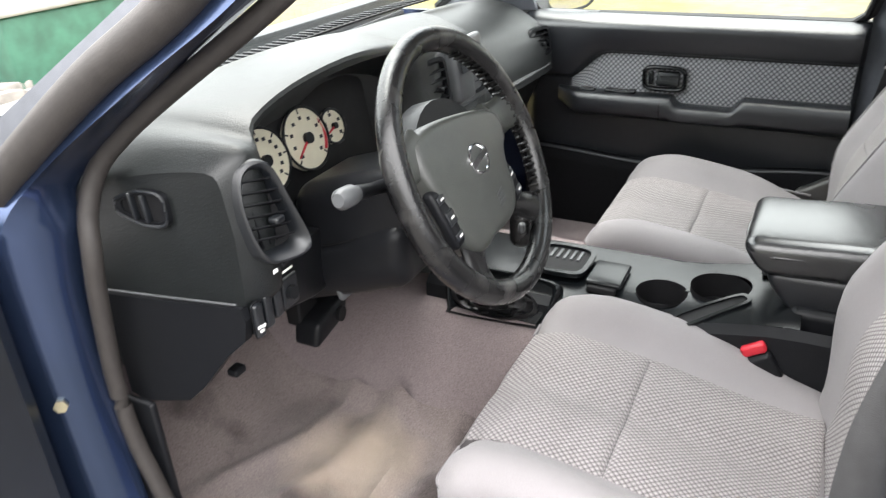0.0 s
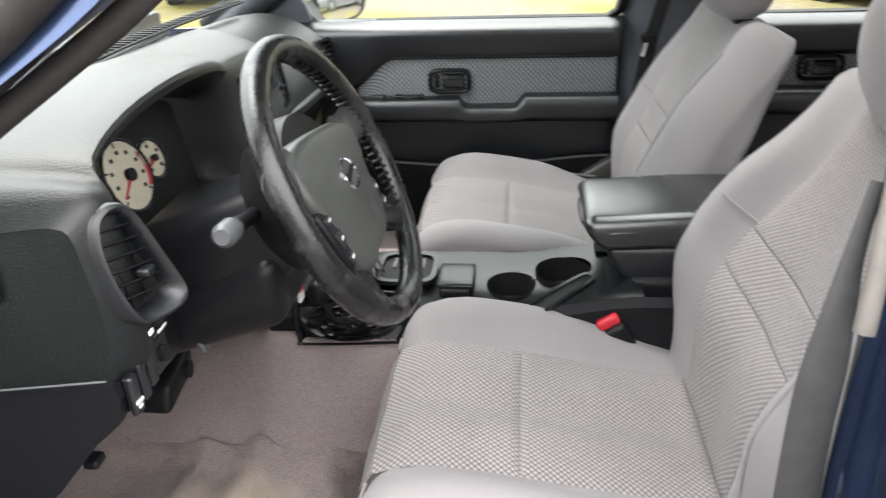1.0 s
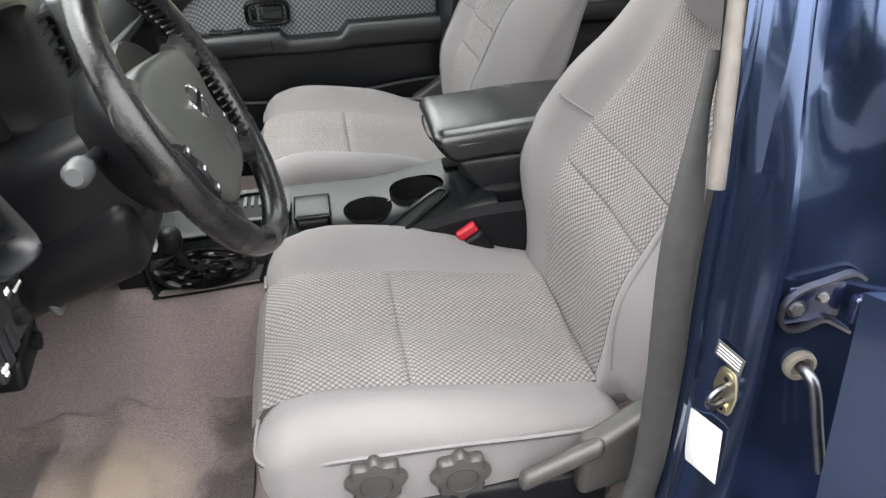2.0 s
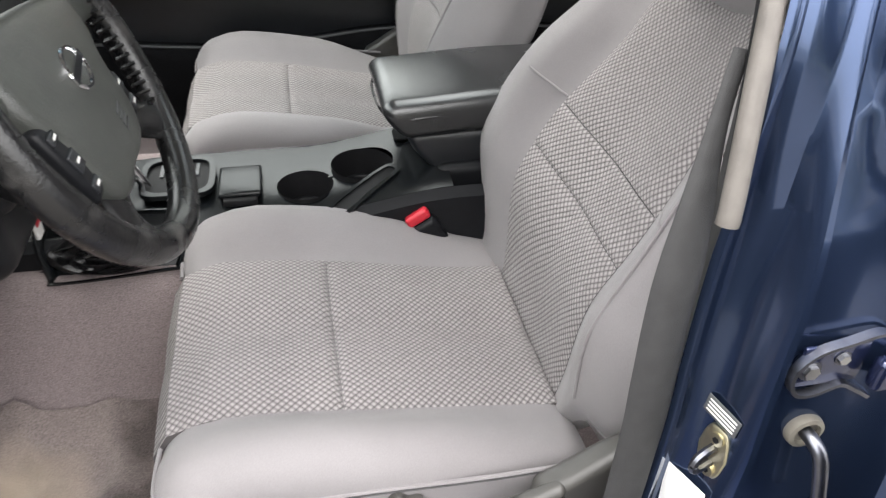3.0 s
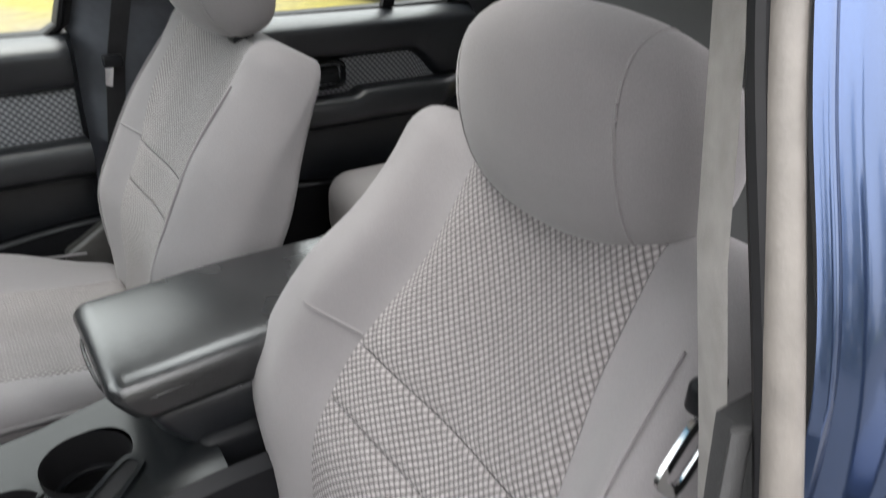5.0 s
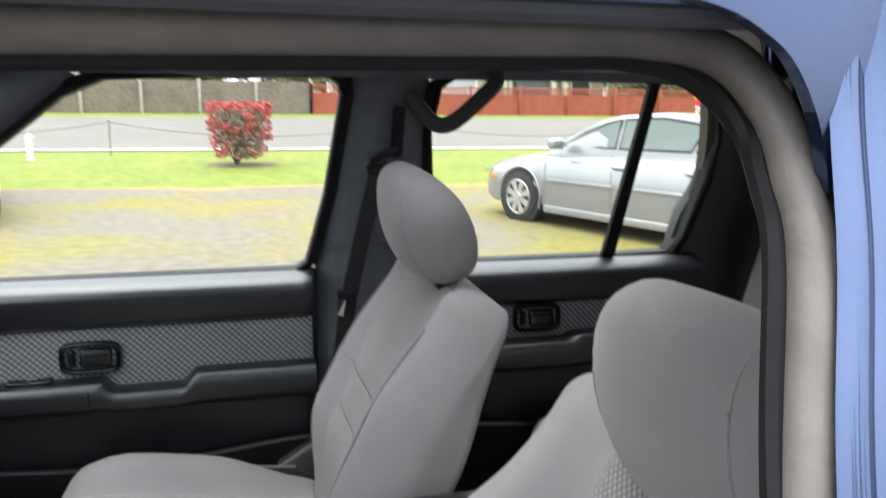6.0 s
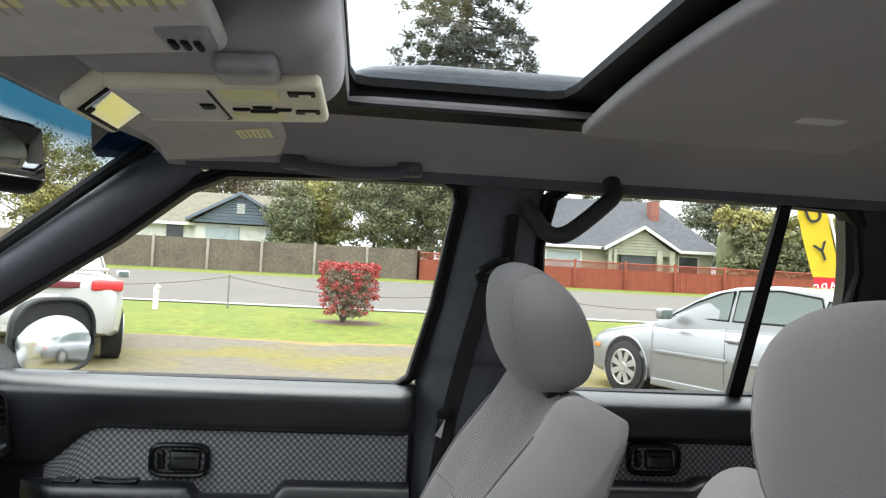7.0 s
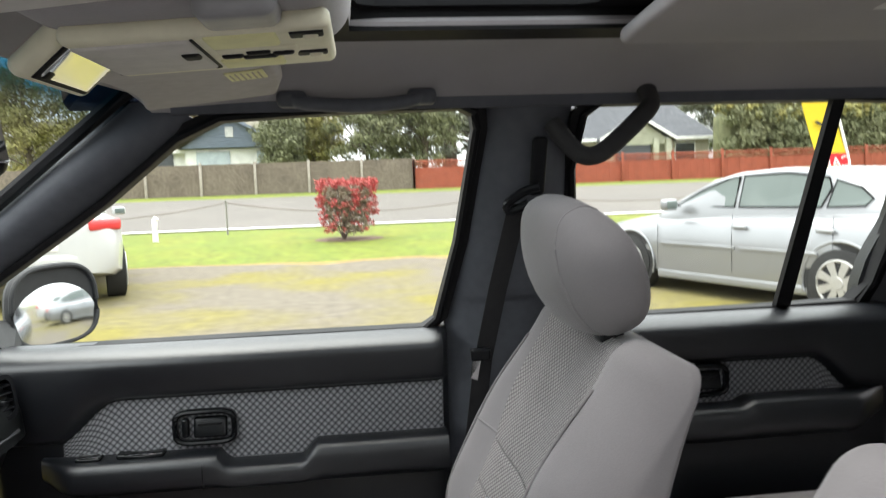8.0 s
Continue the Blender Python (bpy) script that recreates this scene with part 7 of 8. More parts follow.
for k in range(2):
    part("radio", rbox((0.02, 0.22, 0.062), 0.005, (-0.672, 0.055, 0.995 - 0.075 * k), (1, 3, 1), 2), PLASTIC, dash, "black radio unit")
for k in range(3):
    part("knob", disc((-0.648, -0.02 + 0.075 * k, 0.86), (1, 0, 0.1), 0.022, 0.03, 24), PLASTIC, dash, "round black heater knob")
part("glovebox_gap", tube([(-0.742, 0.31, 0.955), (-0.745, 0.62, 0.95), (-0.782, 0.62, 0.85), (-0.785, 0.31, 0.85)], 0.003, 5, True), BLACKRUB, dash)
part("passenger_trim", tube(curve_points([(-0.715, 0.26, 1.005), (-0.703, 0.40, 1.003), (-0.698, 0.64, 1.000)], 5), 0.006, 6), SATIN, dash, "grey trim line")
grille = part("defroster_grille", rbox((0.040, 1.04, 0.004), 0.001, (-0.885, 0, 1.2005), (1, 20, 1), 1, lambda p: p + Vector((-0.018 * math.cos(p.y * 3), 0, 0.006 * math.cos(p.y * 3)))), BLACKRUB, dash, "black defroster grille")
for k in range(52):
    y = -0.51 + 0.02 * k
    part("slat", rbox((0.032, 0.005, 0.004), 0.001, (-0.885 - 0.018 * math.cos(y * 3), y, 1.2035 + 0.006 * math.cos(y * 3)), (1, 1, 1), 1), PLASTIC, grille)
# side demister, end cap, switches
DEM = [(0.043 * a, 0.0235 * b * (0.55 + 0.45 * smooth(-1.0, 0.1, a)) + 0.006 * (a - 1) * 0.5) for a, b in ROUND]
dem = part("demister_frame", ring([(-0.737 + a, -0.6815, 1.130 + b) for a, b in DEM], [(-0.735 + 0.78 * a, -0.6815, 1.130 + 0.72 * b) for a, b in DEM], (0, 0.02, 0)), PLASTIC, dash, "side demister outlet")
part("demister_edge", tube([(-0.737 + 0.95 * a, -0.6815, 1.130 + 0.93 * b) for a, b in DEM], 0.0024, 6, True), VINYL, dem)
part("duct", slab([(-0.735 + 0.80 * a, -0.6785, 1.130 + 0.75 * b) for a, b in DEM], (0, 0.0015, 0)), BLACKRUB, dem)
for dx in (-0.014, 0.006):
    part("blade", rbox((0.004, 0.010, 0.034), 0.0015, (-0.733 + dx, -0.6815, 1.129), (1, 1, 2), 1, lambda p: p + Vector((-0.12 * p.z, 0, 0))), VINYL, dem)
part("lower_cap", slab([(x, -0.683, z) for x, z in ((-0.842, 0.990), (-0.61, 1.020), (-0.605, 1.005), (-0.612, 0.975), (-0.645, 0.945), (-0.70, 0.880), (-0.73, 0.852), (-0.77, 0.838), (-0.82, 0.824), (-0.845, 0.83))], (0, 0.012, 0)), PLASTIC, dash, "black lower end panel", False)
part("kick_panel", rbox((0.20, 0.012, 0.33), 0.005, (-0.895, -0.690, 0.665), (4, 1, 4), 2, lambda p: p + Vector((0.10 * max(0, -p.z) * (p.x > 0), 0, 0))), PLASTIC, dash, "black kick panel")


def knee(u, v):
    """The lower dash: an apron from the end panel to the centre stack, falling and rounding under."""
    y = -0.668 + 0.477 * u
    hi = 1.062 - 0.035 * smooth(0.0, 0.5, u)
    lo = 0.958 - 0.050 * smooth(0.10, 0.42, u) - 0.03 * smooth(0.6, 1.0, u)
    z = hi + (lo - hi) * v
    return Vector((-0.602 - 0.038 * smooth(0.12, 0.45, u) - 0.004 * v - 0.075 * smooth(0.72, 1.0, v) ** 2, y, z))


part("knee_panel", sheet(knee, 40, 22, (-0.05, 0, 0)), PLASTIC, dash, "black knee panel")
for k, y in enumerate((-0.668, -0.650, -0.632)):
    sw = part("switch", rbox((0.010, 0.0135, 0.044), 0.003, (-0.6000, y, 1.000 + 0.004 * k), (1, 1, 2), 2), VINYL, dash, "black rocker switch")
    part("switch_gap", ring([(-0.6015, y + 0.0085 * a, 1.000 + 0.004 * k + 0.024 * b) for a, b in ROUND], [(-0.6015, y + 0.0072 * a, 1.000 + 0.004 * k + 0.0225 * b) for a, b in ROUND], (0.001, 0, 0)), BLACKRUB, sw)
part("dimmer_plate", rbox((0.006, 0.030, 0.042), 0.003, (-0.6015, -0.604, 1.006), (1, 2, 2), 2), VINYL, dash, "black dimmer plate")
part("dimmer_knob", disc((-0.592, -0.606, 1.006), (1, 0, 0.1), 0.0085, 0.012, 18, 0.0100), PLASTIC, dash, "black dimmer knob")
for y, z, w, h_ in ((-0.651, 1.062, 0.008, 0.005), (-0.608, 1.077, 0.009, 0.005), (-0.636, 1.066, 0.003, 0.004), (-0.629, 1.068, 0.003, 0.004), (-0.622, 1.070, 0.003, 0.004), (-0.631, 1.054, 0.018, 0.0028)):
    part("switch_print", rbox((0.0016, w, h_), 0.0005, (-0.5765, y, z), (1, 1, 1), 1), WHITE, dash, "white printed mark", False)
for dy, dz in ((0.0, 0.0), (0.004, 0.005), (-0.003, 0.006)):
    part("print_mark", rbox((0.002, 0.006, 0.0035), 0.0005, (-0.5942, -0.670 + dy, 0.988 + dz), (1, 1, 1), 1), WHITE, dash, "white printed mark", False)
part("bonnet_release", rbox((0.018, 0.022, 0.012), 0.004, (-0.700, -0.622, 0.868), (1, 1, 1), 2), PLASTIC, dash, "worn release lever")
part("end_seam", tube([(-0.845, -0.6862, 0.999), (-0.72, -0.6862, 1.014), (-0.612, -0.6862, 1.028)], 0.0013, 5), SATIN, dash, "seam between the end panels")

# ---- steering wheel and column ----
HUB, AXIS, UPW = Vector((-0.437, -0.404, 1.122)), Vector((0.906, 0, 0.423)), Vector((-0.423, 0, 0.906))
wheel = thing("steering_wheel", HUB, "worn black leather four-spoke steering wheel", "steering wheel")
RIM = 0.168


def on_wheel(a, r, out=0.0):
    return HUB + Vector((0, 1, 0)) * r * math.cos(a) + UPW * r * math.sin(a) + AXIS * out


part("rim", tube([on_wheel(2 * math.pi * k / 72, RIM, 0) for k in range(72)], [0.0156 + 0.0012 * math.sin(4 * math.pi * k / 72) for k in range(72)], 14, True, 1.1, AXIS), LEATHER, wheel, "scuffed black leather rim")
for k in range(26):
    a = radians(-50 + 4.0 * k) + radians(14)
    part("grip_rib", tube([on_wheel(a, RIM - 0.0172, -0.008), on_wheel(a, RIM - 0.0186, 0.0), on_wheel(a, RIM - 0.0172, 0.008)], 0.0021, 5), LEATHER, wheel)
ACROSS = Vector((0, 1, 0))
SPOKES = (((0.085, 0.030), (0.125, 0.032), (0.166, 0.034), 0.026, PAD), ((-0.095, 0.050), (-0.130, 0.048), (-0.163, 0.046), 0.027, PAD), ((0.045, -0.062), (0.085, -0.090), (0.124, -0.116), 0.022, LEATHER), ((-0.075, -0.078), (-0.085, -0.112), (-0.090, -0.144), 0.022, LEATHER))
for p0, p1, p2, wd, mat_ in SPOKES:
    part("spoke", tube(curve_points([HUB + ACROSS * y + UPW * z + AXIS * o for (y, z), o in ((p0, -0.006), (p1, -0.008), (p2, -0.002))], 5), [wd * (1.25 - 0.30 * math.sin(math.pi * k / 10)) for k in range(11)], 14, False, 0.40, AXIS), mat_, wheel, "black spoke")
# the pad: a shield whose outline runs into the spokes
SHIELD_LINE = [(-0.122, 0.026), (-0.116, 0.062), (-0.072, 0.076), (0.010, 0.067), (0.082, 0.052), (0.108, 0.036), (0.100, 0.010), (0.075, -0.004), (0.060, -0.030), (0.058, -0.060), (0.036, -0.083), (0.000, -0.089), (-0.037, -0.089), (-0.064, -0.095), (-0.090, -0.086), (-0.106, -0.058), (-0.113, -0.014)]
line = curve_points([Vector((y, z, 0)) for y, z in SHIELD_LINE], 5, True)
mid = Vector((-0.012, -0.006, 0))


def on_pad(y, z, out=0.0):
    """A place on the pad's domed face."""
    d = Vector((y, z, 0)) - mid
    return HUB + ACROSS * y + UPW * z + AXIS * (0.0165 + out - 0.75 * d.length_squared)


pad_rows = [[HUB + ACROSS * (mid + (p - mid) * 0.97).x + UPW * (mid + (p - mid) * 0.97).y - AXIS * 0.034 for p in line], [HUB + ACROSS * p.x + UPW * p.y - AXIS * 0.016 for p in line]]
for g, drop in ((1.005, 0.010), (0.985, 0.0045), (0.95, 0.0012), (0.88, 0.0), (0.76, 0.0004), (0.60, 0.0), (0.40, 0.0), (0.18, 0.0), (0.02, 0.0)):
    pad_rows.append([on_pad(*(mid + (p - mid) * g).xy, -drop) for p in line])
part("pad", loft(pad_rows), PAD, wheel, "grey-green vinyl centre pad")
part("hub_back", tube([HUB - AXIS * 0.020, HUB - AXIS * 0.05, HUB - AXIS * 0.085, HUB - AXIS * 0.105], [0.096, 0.100, 0.086, 0.060], 32), PLASTIC, wheel)
part("badge", tube([on_pad(-0.014 + 0.0215 * math.cos(a), 0.008 + 0.0185 * math.sin(a), 0.001) for a in [2 * math.pi * k / 30 for k in range(30)]], 0.0022, 6, True), CHROME, wheel, "chrome ring badge")
part("badge_bar", slab([on_pad(-0.014 + a, 0.008 + 0.20 * a + b, 0.0012) for a, b in ((-0.024, -0.004), (0.024, -0.004), (0.024, 0.004), (-0.024, 0.004))], AXIS * 0.002), CHROME, wheel, "chrome bar", False)
for k in range(4):
    part("pad_mark", slab([on_pad(0.004 + a, -0.045 - 0.0055 * k + 0.2 * a + b, 0.0002) for a, b in ((-0.010, 0), (0.010, 0), (0.010, 0.0022), (-0.010, 0.0022))], AXIS * 0.0008), SATIN, wheel, "embossed mark", False)
for y0, z0, dy, dz in ((-0.113, -0.030, 0.10, -0.99), (0.062, -0.040, 0.25, -0.97)):
    along, side_v = ACROSS * dy + UPW * dz, ACROSS * -dz + UPW * dy
    c = HUB + ACROSS * y0 + UPW * z0 + AXIS * 0.000
    sp = part("switch_pod", rbox((0.016, 0.030, 0.080), 0.0075, (0, 0, 0), (2, 4, 6), 3, lambda p: c + AXIS * (p.x - 2.2 * p.z * p.z) + side_v * p.y * (1 - 0.25 * (p.z / 0.04) ** 2) + along * p.z), PLASTIC, wheel, "black switch pod with worn buttons")
    for k, wd in ((-1, 0.010), (0, 0.018), (1, 0.010)):
        cc = c + along * 0.025 * k + AXIS * (0.008 - 0.0013 * k * k)
        part("button", rbox((0.004, 0.018, wd), 0.0018, (0, 0, 0), (1, 1, 1), 2, lambda p: cc + AXIS * p.x + side_v * p.y + along * p.z), VINYL, sp)
        part("button_print", slab([cc + AXIS * 0.0023 + side_v * a + along * b for a, b in ((-0.004, -0.0012), (0.004, -0.0012), (0.004, 0.0012), (-0.004, 0.0012))], AXIS * 0.0004), WHITE, sp, "white button mark", False)
column = thing("steering_column", (-0.60, -0.40, 1.04), "black steering column shroud with a stalk", "steering column")
part("shroud", rbox((0.20, 0.150, 0.120), 0.028, (-0.585, -0.410, 1.052), (5, 5, 4), 4, lambda p: Vector((p.x, p.y * (1 - 0.18 * smooth(-0.02, 0.10, p.x)), p.z + 0.30 * p.x))), PLASTIC, column, "black upper shroud")
part("lower_shroud", rbox((0.21, 0.150, 0.100), 0.024, (-0.610, -0.415, 0.972), (4, 4, 3), 3, lambda p: Vector((p.x, p.y * (1 - 0.15 * smooth(0.0, -0.04, p.z)), p.z + 0.34 * p.x))), PLASTIC, column, "black lower shroud")
part("shroud_joint", tube([(-0.675, -0.4865, 0.992), (-0.60, -0.4865, 1.018), (-0.52, -0.474, 1.044)], 0.0014, 5), BLACKRUB, column)
stalk = part("stalk", tube([(-0.525, -0.46, 1.105), (-0.515, -0.53, 1.125), (-0.509, -0.578, 1.138)], [0.010, 0.008, 0.010], 10), PLASTIC, column)
part("stalk_knob", tube([(-0.509, -0.575, 1.137), (-0.508, -0.585, 1.140), (-0.507, -0.606, 1.143), (-0.507, -0.612, 1.144)], [0.010, 0.0125, 0.0125, 0.008], 16), SATIN, stalk, "grey worn stalk end")
part("tilt_lever", rbox((0.010, 0.026, 0.034), 0.0045, (-0.626, -0.464, 0.930), (1, 2, 3), 3, lambda p: p + Vector((-0.3 * p.z, -0.1 * p.z, 0))), SATIN, column, "grey tilt lever")
part("key_tag", rbox((0.006, 0.020, 0.050), 0.003, (-0.545, -0.300, 0.915), (1, 1, 2), 2), WHITE, column, "pale key tag")
part("key_tag_print", rbox((0.002, 0.021, 0.020), 0.001, (-0.5418, -0.300, 0.918), (1, 1, 2), 1), RED, column, "red mark on the key tag")
for y, x, w in ((-0.36, -1.02, 0.09), (-0.25, -1.04, 0.055)):
    pedal = thing("pedal", (x, y, 0.70), "black rubber foot pedal on a steel arm", "pedal", "pedals")
    part("pad", rbox((0.02, w, 0.06), 0.006, (x, y, 0.74), (1, 2, 2), 2, None, Matrix.Rotation(radians(-30), 3, "Y")), BLACKRUB, pedal)
    part("arm", tube([(x - 0.01, y, 0.75), (x - 0.05, y, 0.82), (x - 0.06, y, 0.92)], 0.009, 8), STEEL, pedal)
relay = thing("fuse_box", (-0.73, -0.40, 0.77), "black plastic box under the dashboard", "fuse box")
part("body", rbox((0.05, 0.090, 0.044), 0.010, (-0.735, -0.385, 0.806), (2, 2, 2), 2, lambda p: p + Vector((0, 0.25 * p.z, 0.20 * p.y))), PLASTIC, relay)
part("plug", disc((-0.705, -0.365, 0.808), (1, 0.1, 0), 0.013, 0.014, 18), BLACKRUB, relay)
part("bracket", rbox((0.03, 0.05, 0.14), 0.005, (-0.760, -0.40, 0.875), (1, 1, 2), 2), BLACKRUB, relay)

# ---- centre console ----
console = thing("centre_console", (-0.2, 0, 0.70), "black plastic centre console with two cup holders", "centre console")
CUPS = ((-0.238, -0.083, 0.043), (-0.147, -0.052, 0.049))
CX0, CX1, CY0, CY1 = -0.655, -0.02, -0.148, 0.040
bm = bmesh.new()
# top plate with round holes: a fine grid whose cells over the cups are left out
nx, ny = 128, 48
gv = {}


def console_z(x, y):
    z = 0.802 + 0.030 * smooth(-0.24, -0.02, x) - 0.006 * (abs(y) / 0.12) ** 4
    return z - 0.004 * smooth(-0.44, -0.52, x)


for i in range(nx + 1):
    for j in range(ny + 1):
        x, y = CX0 + (CX1 - CX0) * i / nx, CY0 + (CY1 - CY0) * j / ny
        for cx, cy, r in CUPS:
            d = Vector((x - cx, y - cy, 0))
            if abs(d.length - r) < 0.0045 and d.length > 1e-5:
                d = d.normalized() * r
                x, y = cx + d.x, cy + d.y
        gv[i, j] = bm.verts.new((x, y, console_z(x, y)))
for i in range(nx):
    for j in range(ny):
        q4 = [gv[i, j], gv[i + 1, j], gv[i + 1, j + 1], gv[i, j + 1]]
        c = sum((v.co for v in q4), Vector()) / 4
        if all((c.xy - Vector((cx, cy))).length > r * 0.985 for cx, cy, r in CUPS):
            bm.faces.new(q4)
part("top", bm, GLOSSY, console, "glossy black top plate")
for s, y in ((-1, CY0), (1, CY1)):
    part("side", loft([[Vector((x, y, console_z(x, y))), Vector((x, y + s * 0.014, console_z(x, y) - 0.012)), Vector((x, y + s * 0.018, 0.72)), Vector((x, y + s * 0.022, 0.64)), Vector((x, y, 0.64))] for x in [CX0 + (CX1 + 0.35 - CX0) * k / 20 for k in range(21)]]), PLASTIC, console, "black console side")
for cx, cy, r in CUPS:
    cup = part("cup_holder", loft([[Vector((cx + rr * math.cos(a), cy + rr * math.sin(a), console_z(cx, cy) + dz)) for a in [2 * math.pi * k / 36 for k in range(36)]] for rr, dz in ((r, 0.001), (r * 0.97, -0.03), (r * 0.93, -0.075), (r * 0.5, -0.078), (0.001, -0.078))], caps=False), BLACKRUB, console, "dark round cup holder")
    part("cup_ledge", tube([(cx + r * 0.80 * math.cos(a), cy + r * 0.80 * math.sin(a), console_z(cx, cy) - 0.045) for a in [2 * math.pi * k / 36 for k in range(36)]], 0.004, 6, True), PLASTIC, cup)
part("ashtray_lid", rbox((0.064, 0.084, 0.012), 0.005, (-0.334, -0.072, 0.809), (2, 3, 1), 2), GLOSSY, console, "black sliding lid")
part("lid_catch", rbox((0.050, 0.010, 0.012), 0.003, (-0.334, -0.117, 0.802), (1, 1, 1), 2), BLACKRUB, console)
part("shift_gate", ring([(-0.425 + 0.055 * a, -0.052 + 0.058 * b, 0.8095) for a, b in ROUND], [(-0.425 + 0.046 * a, -0.052 + 0.048 * b, 0.8095) for a, b in ROUND], (0, 0, 0.008)), GLOSSY, console, "black shift gate surround")
part("gate_plate", slab([(-0.425 + 0.047 * a, -0.052 + 0.049 * b, 0.8085) for a, b in ROUND], (0, 0, 0.003)), BLACKRUB, console)
for k in range(5):
    part("gate_slot", rbox((0.006, 0.036, 0.004), 0.001, (-0.450 + 0.013 * k, -0.030, 0.8125), (1, 1, 1), 1), SATIN, console)
part("coin_slot", slab([(-0.068 + 0.022 * a, 0.004 + 0.020 * b, 0.8305) for a, b in ROUND], (0, 0, 0.003)), BLACKRUB, console, "small dark tray")
lever = thing("gear_lever", (-0.44, -0.045, 0.81), "automatic gear lever with a black knob", "gear lever")
part("rod", tube([(-0.465, -0.065, 0.80), (-0.49, -0.068, 0.855)], 0.008, 10), CHROME, lever)
part("knob", rbox((0.040, 0.042, 0.075), 0.018, (-0.500, -0.072, 0.875), (2, 2, 3), 4), LEATHER, lever)
part("button", rbox((0.012, 0.014, 0.020), 0.005, (-0.490, -0.095, 0.885), (1, 1, 1), 2), SATIN, lever)
transfer = thing("transfer_lever", (-0.545, -0.114, 0.80), "short lever in a wrinkled black rubber boot", "gear lever")
WELL_OUT, WELL_UP = Vector((0, -0.80, 0.60)), Vector((0, 0.60, 0.80))


def on_well(x, b, out=0.0):
    """A place on the slanting face that carries the boot: along x, up the face, out from it."""
    return Vector((x, -0.166, 0.768)) + WELL_UP * b + WELL_OUT * out


boot_rows = []
for rr, o in ((0.074, -0.004), (0.075, 0.004), (0.068, 0.012), (0.063, 0.007), (0.056, 0.016), (0.050, 0.011), (0.042, 0.022), (0.034, 0.017), (0.027, 0.030), (0.018, 0.028), (0.012, 0.040)):
    row = []
    for k in range(56):
        a = 2 * math.pi * k / 56
        free = smooth(0.075, 0.060, rr)
        fold = 1 + 0.22 * noise.noise(Vector((math.cos(a) * 2.4, math.sin(a) * 2.4, o * 40))) * free
        row.append(on_well(-0.515 + rr * fold * math.cos(a) * 1.12, rr * fold * math.sin(a) * 0.44, o + 0.016 * free * noise.noise(Vector((math.cos(a + rr * 30) * 2.6, math.sin(a + rr * 30) * 2.6, rr * 30)))))
    boot_rows.append(row)
part("boot", loft(boot_rows), BOOT, transfer, "wrinkled black leather boot")
part("rod", tube([on_well(-0.53, 0.0, 0.030), on_well(-0.545, 0.03, 0.055)], 0.007, 8), PLASTIC, transfer)
part("knob", rbox((0.036, 0.036, 0.044), 0.016, on_well(-0.552, 0.045, 0.060), (2, 2, 2), 4), PLASTIC, transfer)
WELL = [(-0.612, 0.018), (-0.598, -0.030), (-0.585, -0.040), (-0.44, -0.034), (-0.42, -0.028), (-0.405, 0.020), (-0.42, 0.052), (-0.59, 0.052), (-0.606, 0.044)]
well_line = [Vector((v.x, v.y)) for v in curve_points([Vector((x, b, 0)) for x, b in WELL], 4, True)]
well_mid = Vector((-0.508, 0.006))
part("transfer_surround", loft([[on_well(*(well_mid + (p - well_mid) * g), o) for p in well_line] for g, o in ((1.04, -0.055), (1.04, -0.002), (1.02, 0.004), (0.975, 0.007), (0.94, 0.005), (0.90, -0.004), (0.88, -0.006), (0.02, -0.006))]), GLOSSY, console, "glossy black boot surround")
part("side_shelf", rbox((0.26, 0.030, 0.080), 0.008, (-0.515, -0.160, 0.705), (6, 2, 2), 2), PLASTIC, console, "black console flank")
SLOT = [Vector((-0.152, -0.122, 0)) + Vector((0.83, 0.56, 0)) * 0.064 * a + Vector((-0.56, 0.83, 0)) * 0.017 * b for a, b in ROUND]
SLOT_IN = [Vector((-0.152, -0.122, 0)) + Vector((0.83, 0.56, 0)) * 0.058 * a + Vector((-0.56, 0.83, 0)) * 0.0115 * b for a, b in ROUND]
part("side_slot", ring([v + Vector((0, 0, console_z(v.x, v.y))) for v in SLOT], [v + Vector((0, 0, console_z(v.x, v.y))) for v in SLOT_IN], (0, 0, 0.005)), GLOSSY, console, "narrow slot beside the cup holders")
part("slot_bottom", slab([v + Vector((0, 0, console_z(v.x, v.y) + 0.0015)) for v in SLOT_IN], (0, 0, 0.0005)), BLACKRUB, console)

armrest = thing("armrest", (0.08, 0, 0.80), "black leather-topped console armrest with stitched lid", "armrest")


def arm_fn(p):
    return p + Vector((0.03 * smooth(0.02, -0.04, p.z) * (p.x < 0), 0, 0.010 * smooth(-0.2, 0.0, p.x) - 0.006 * (p.y / 0.1) ** 2))


part("lid", rbox((0.40, 0.205, 0.062), 0.022, (0.080, -0.008, 0.910), (10, 8, 2), 4, arm_fn), ARMLEATHER, armrest, "creased black leather lid")
part("seam", tube(curve_points([(0.26, -0.106, 0.925), (0.0, -0.108, 0.917), (-0.09, -0.106, 0.912), (-0.116, -0.07, 0.910), (-0.119, 0.03, 0.910), (-0.10, 0.085, 0.912)], 6), 0.0022, 6), LEATHER, armrest)
part("bin", rbox((0.37, 0.190, 0.085), 0.016, (0.105, -0.008, 0.845), (4, 4, 3), 3, lambda p: p + Vector((0.05 * smooth(0.03, -0.05, p.z) * smooth(0.0, -0.18, p.x), 0, 0))), VINYL, armrest, "black bin below the lid")
part("console_rear", rbox((0.42, 0.22, 0.16), 0.016, (0.17, -0.008, 0.755), (4, 4, 3), 3), PLASTIC, armrest, "black console body")
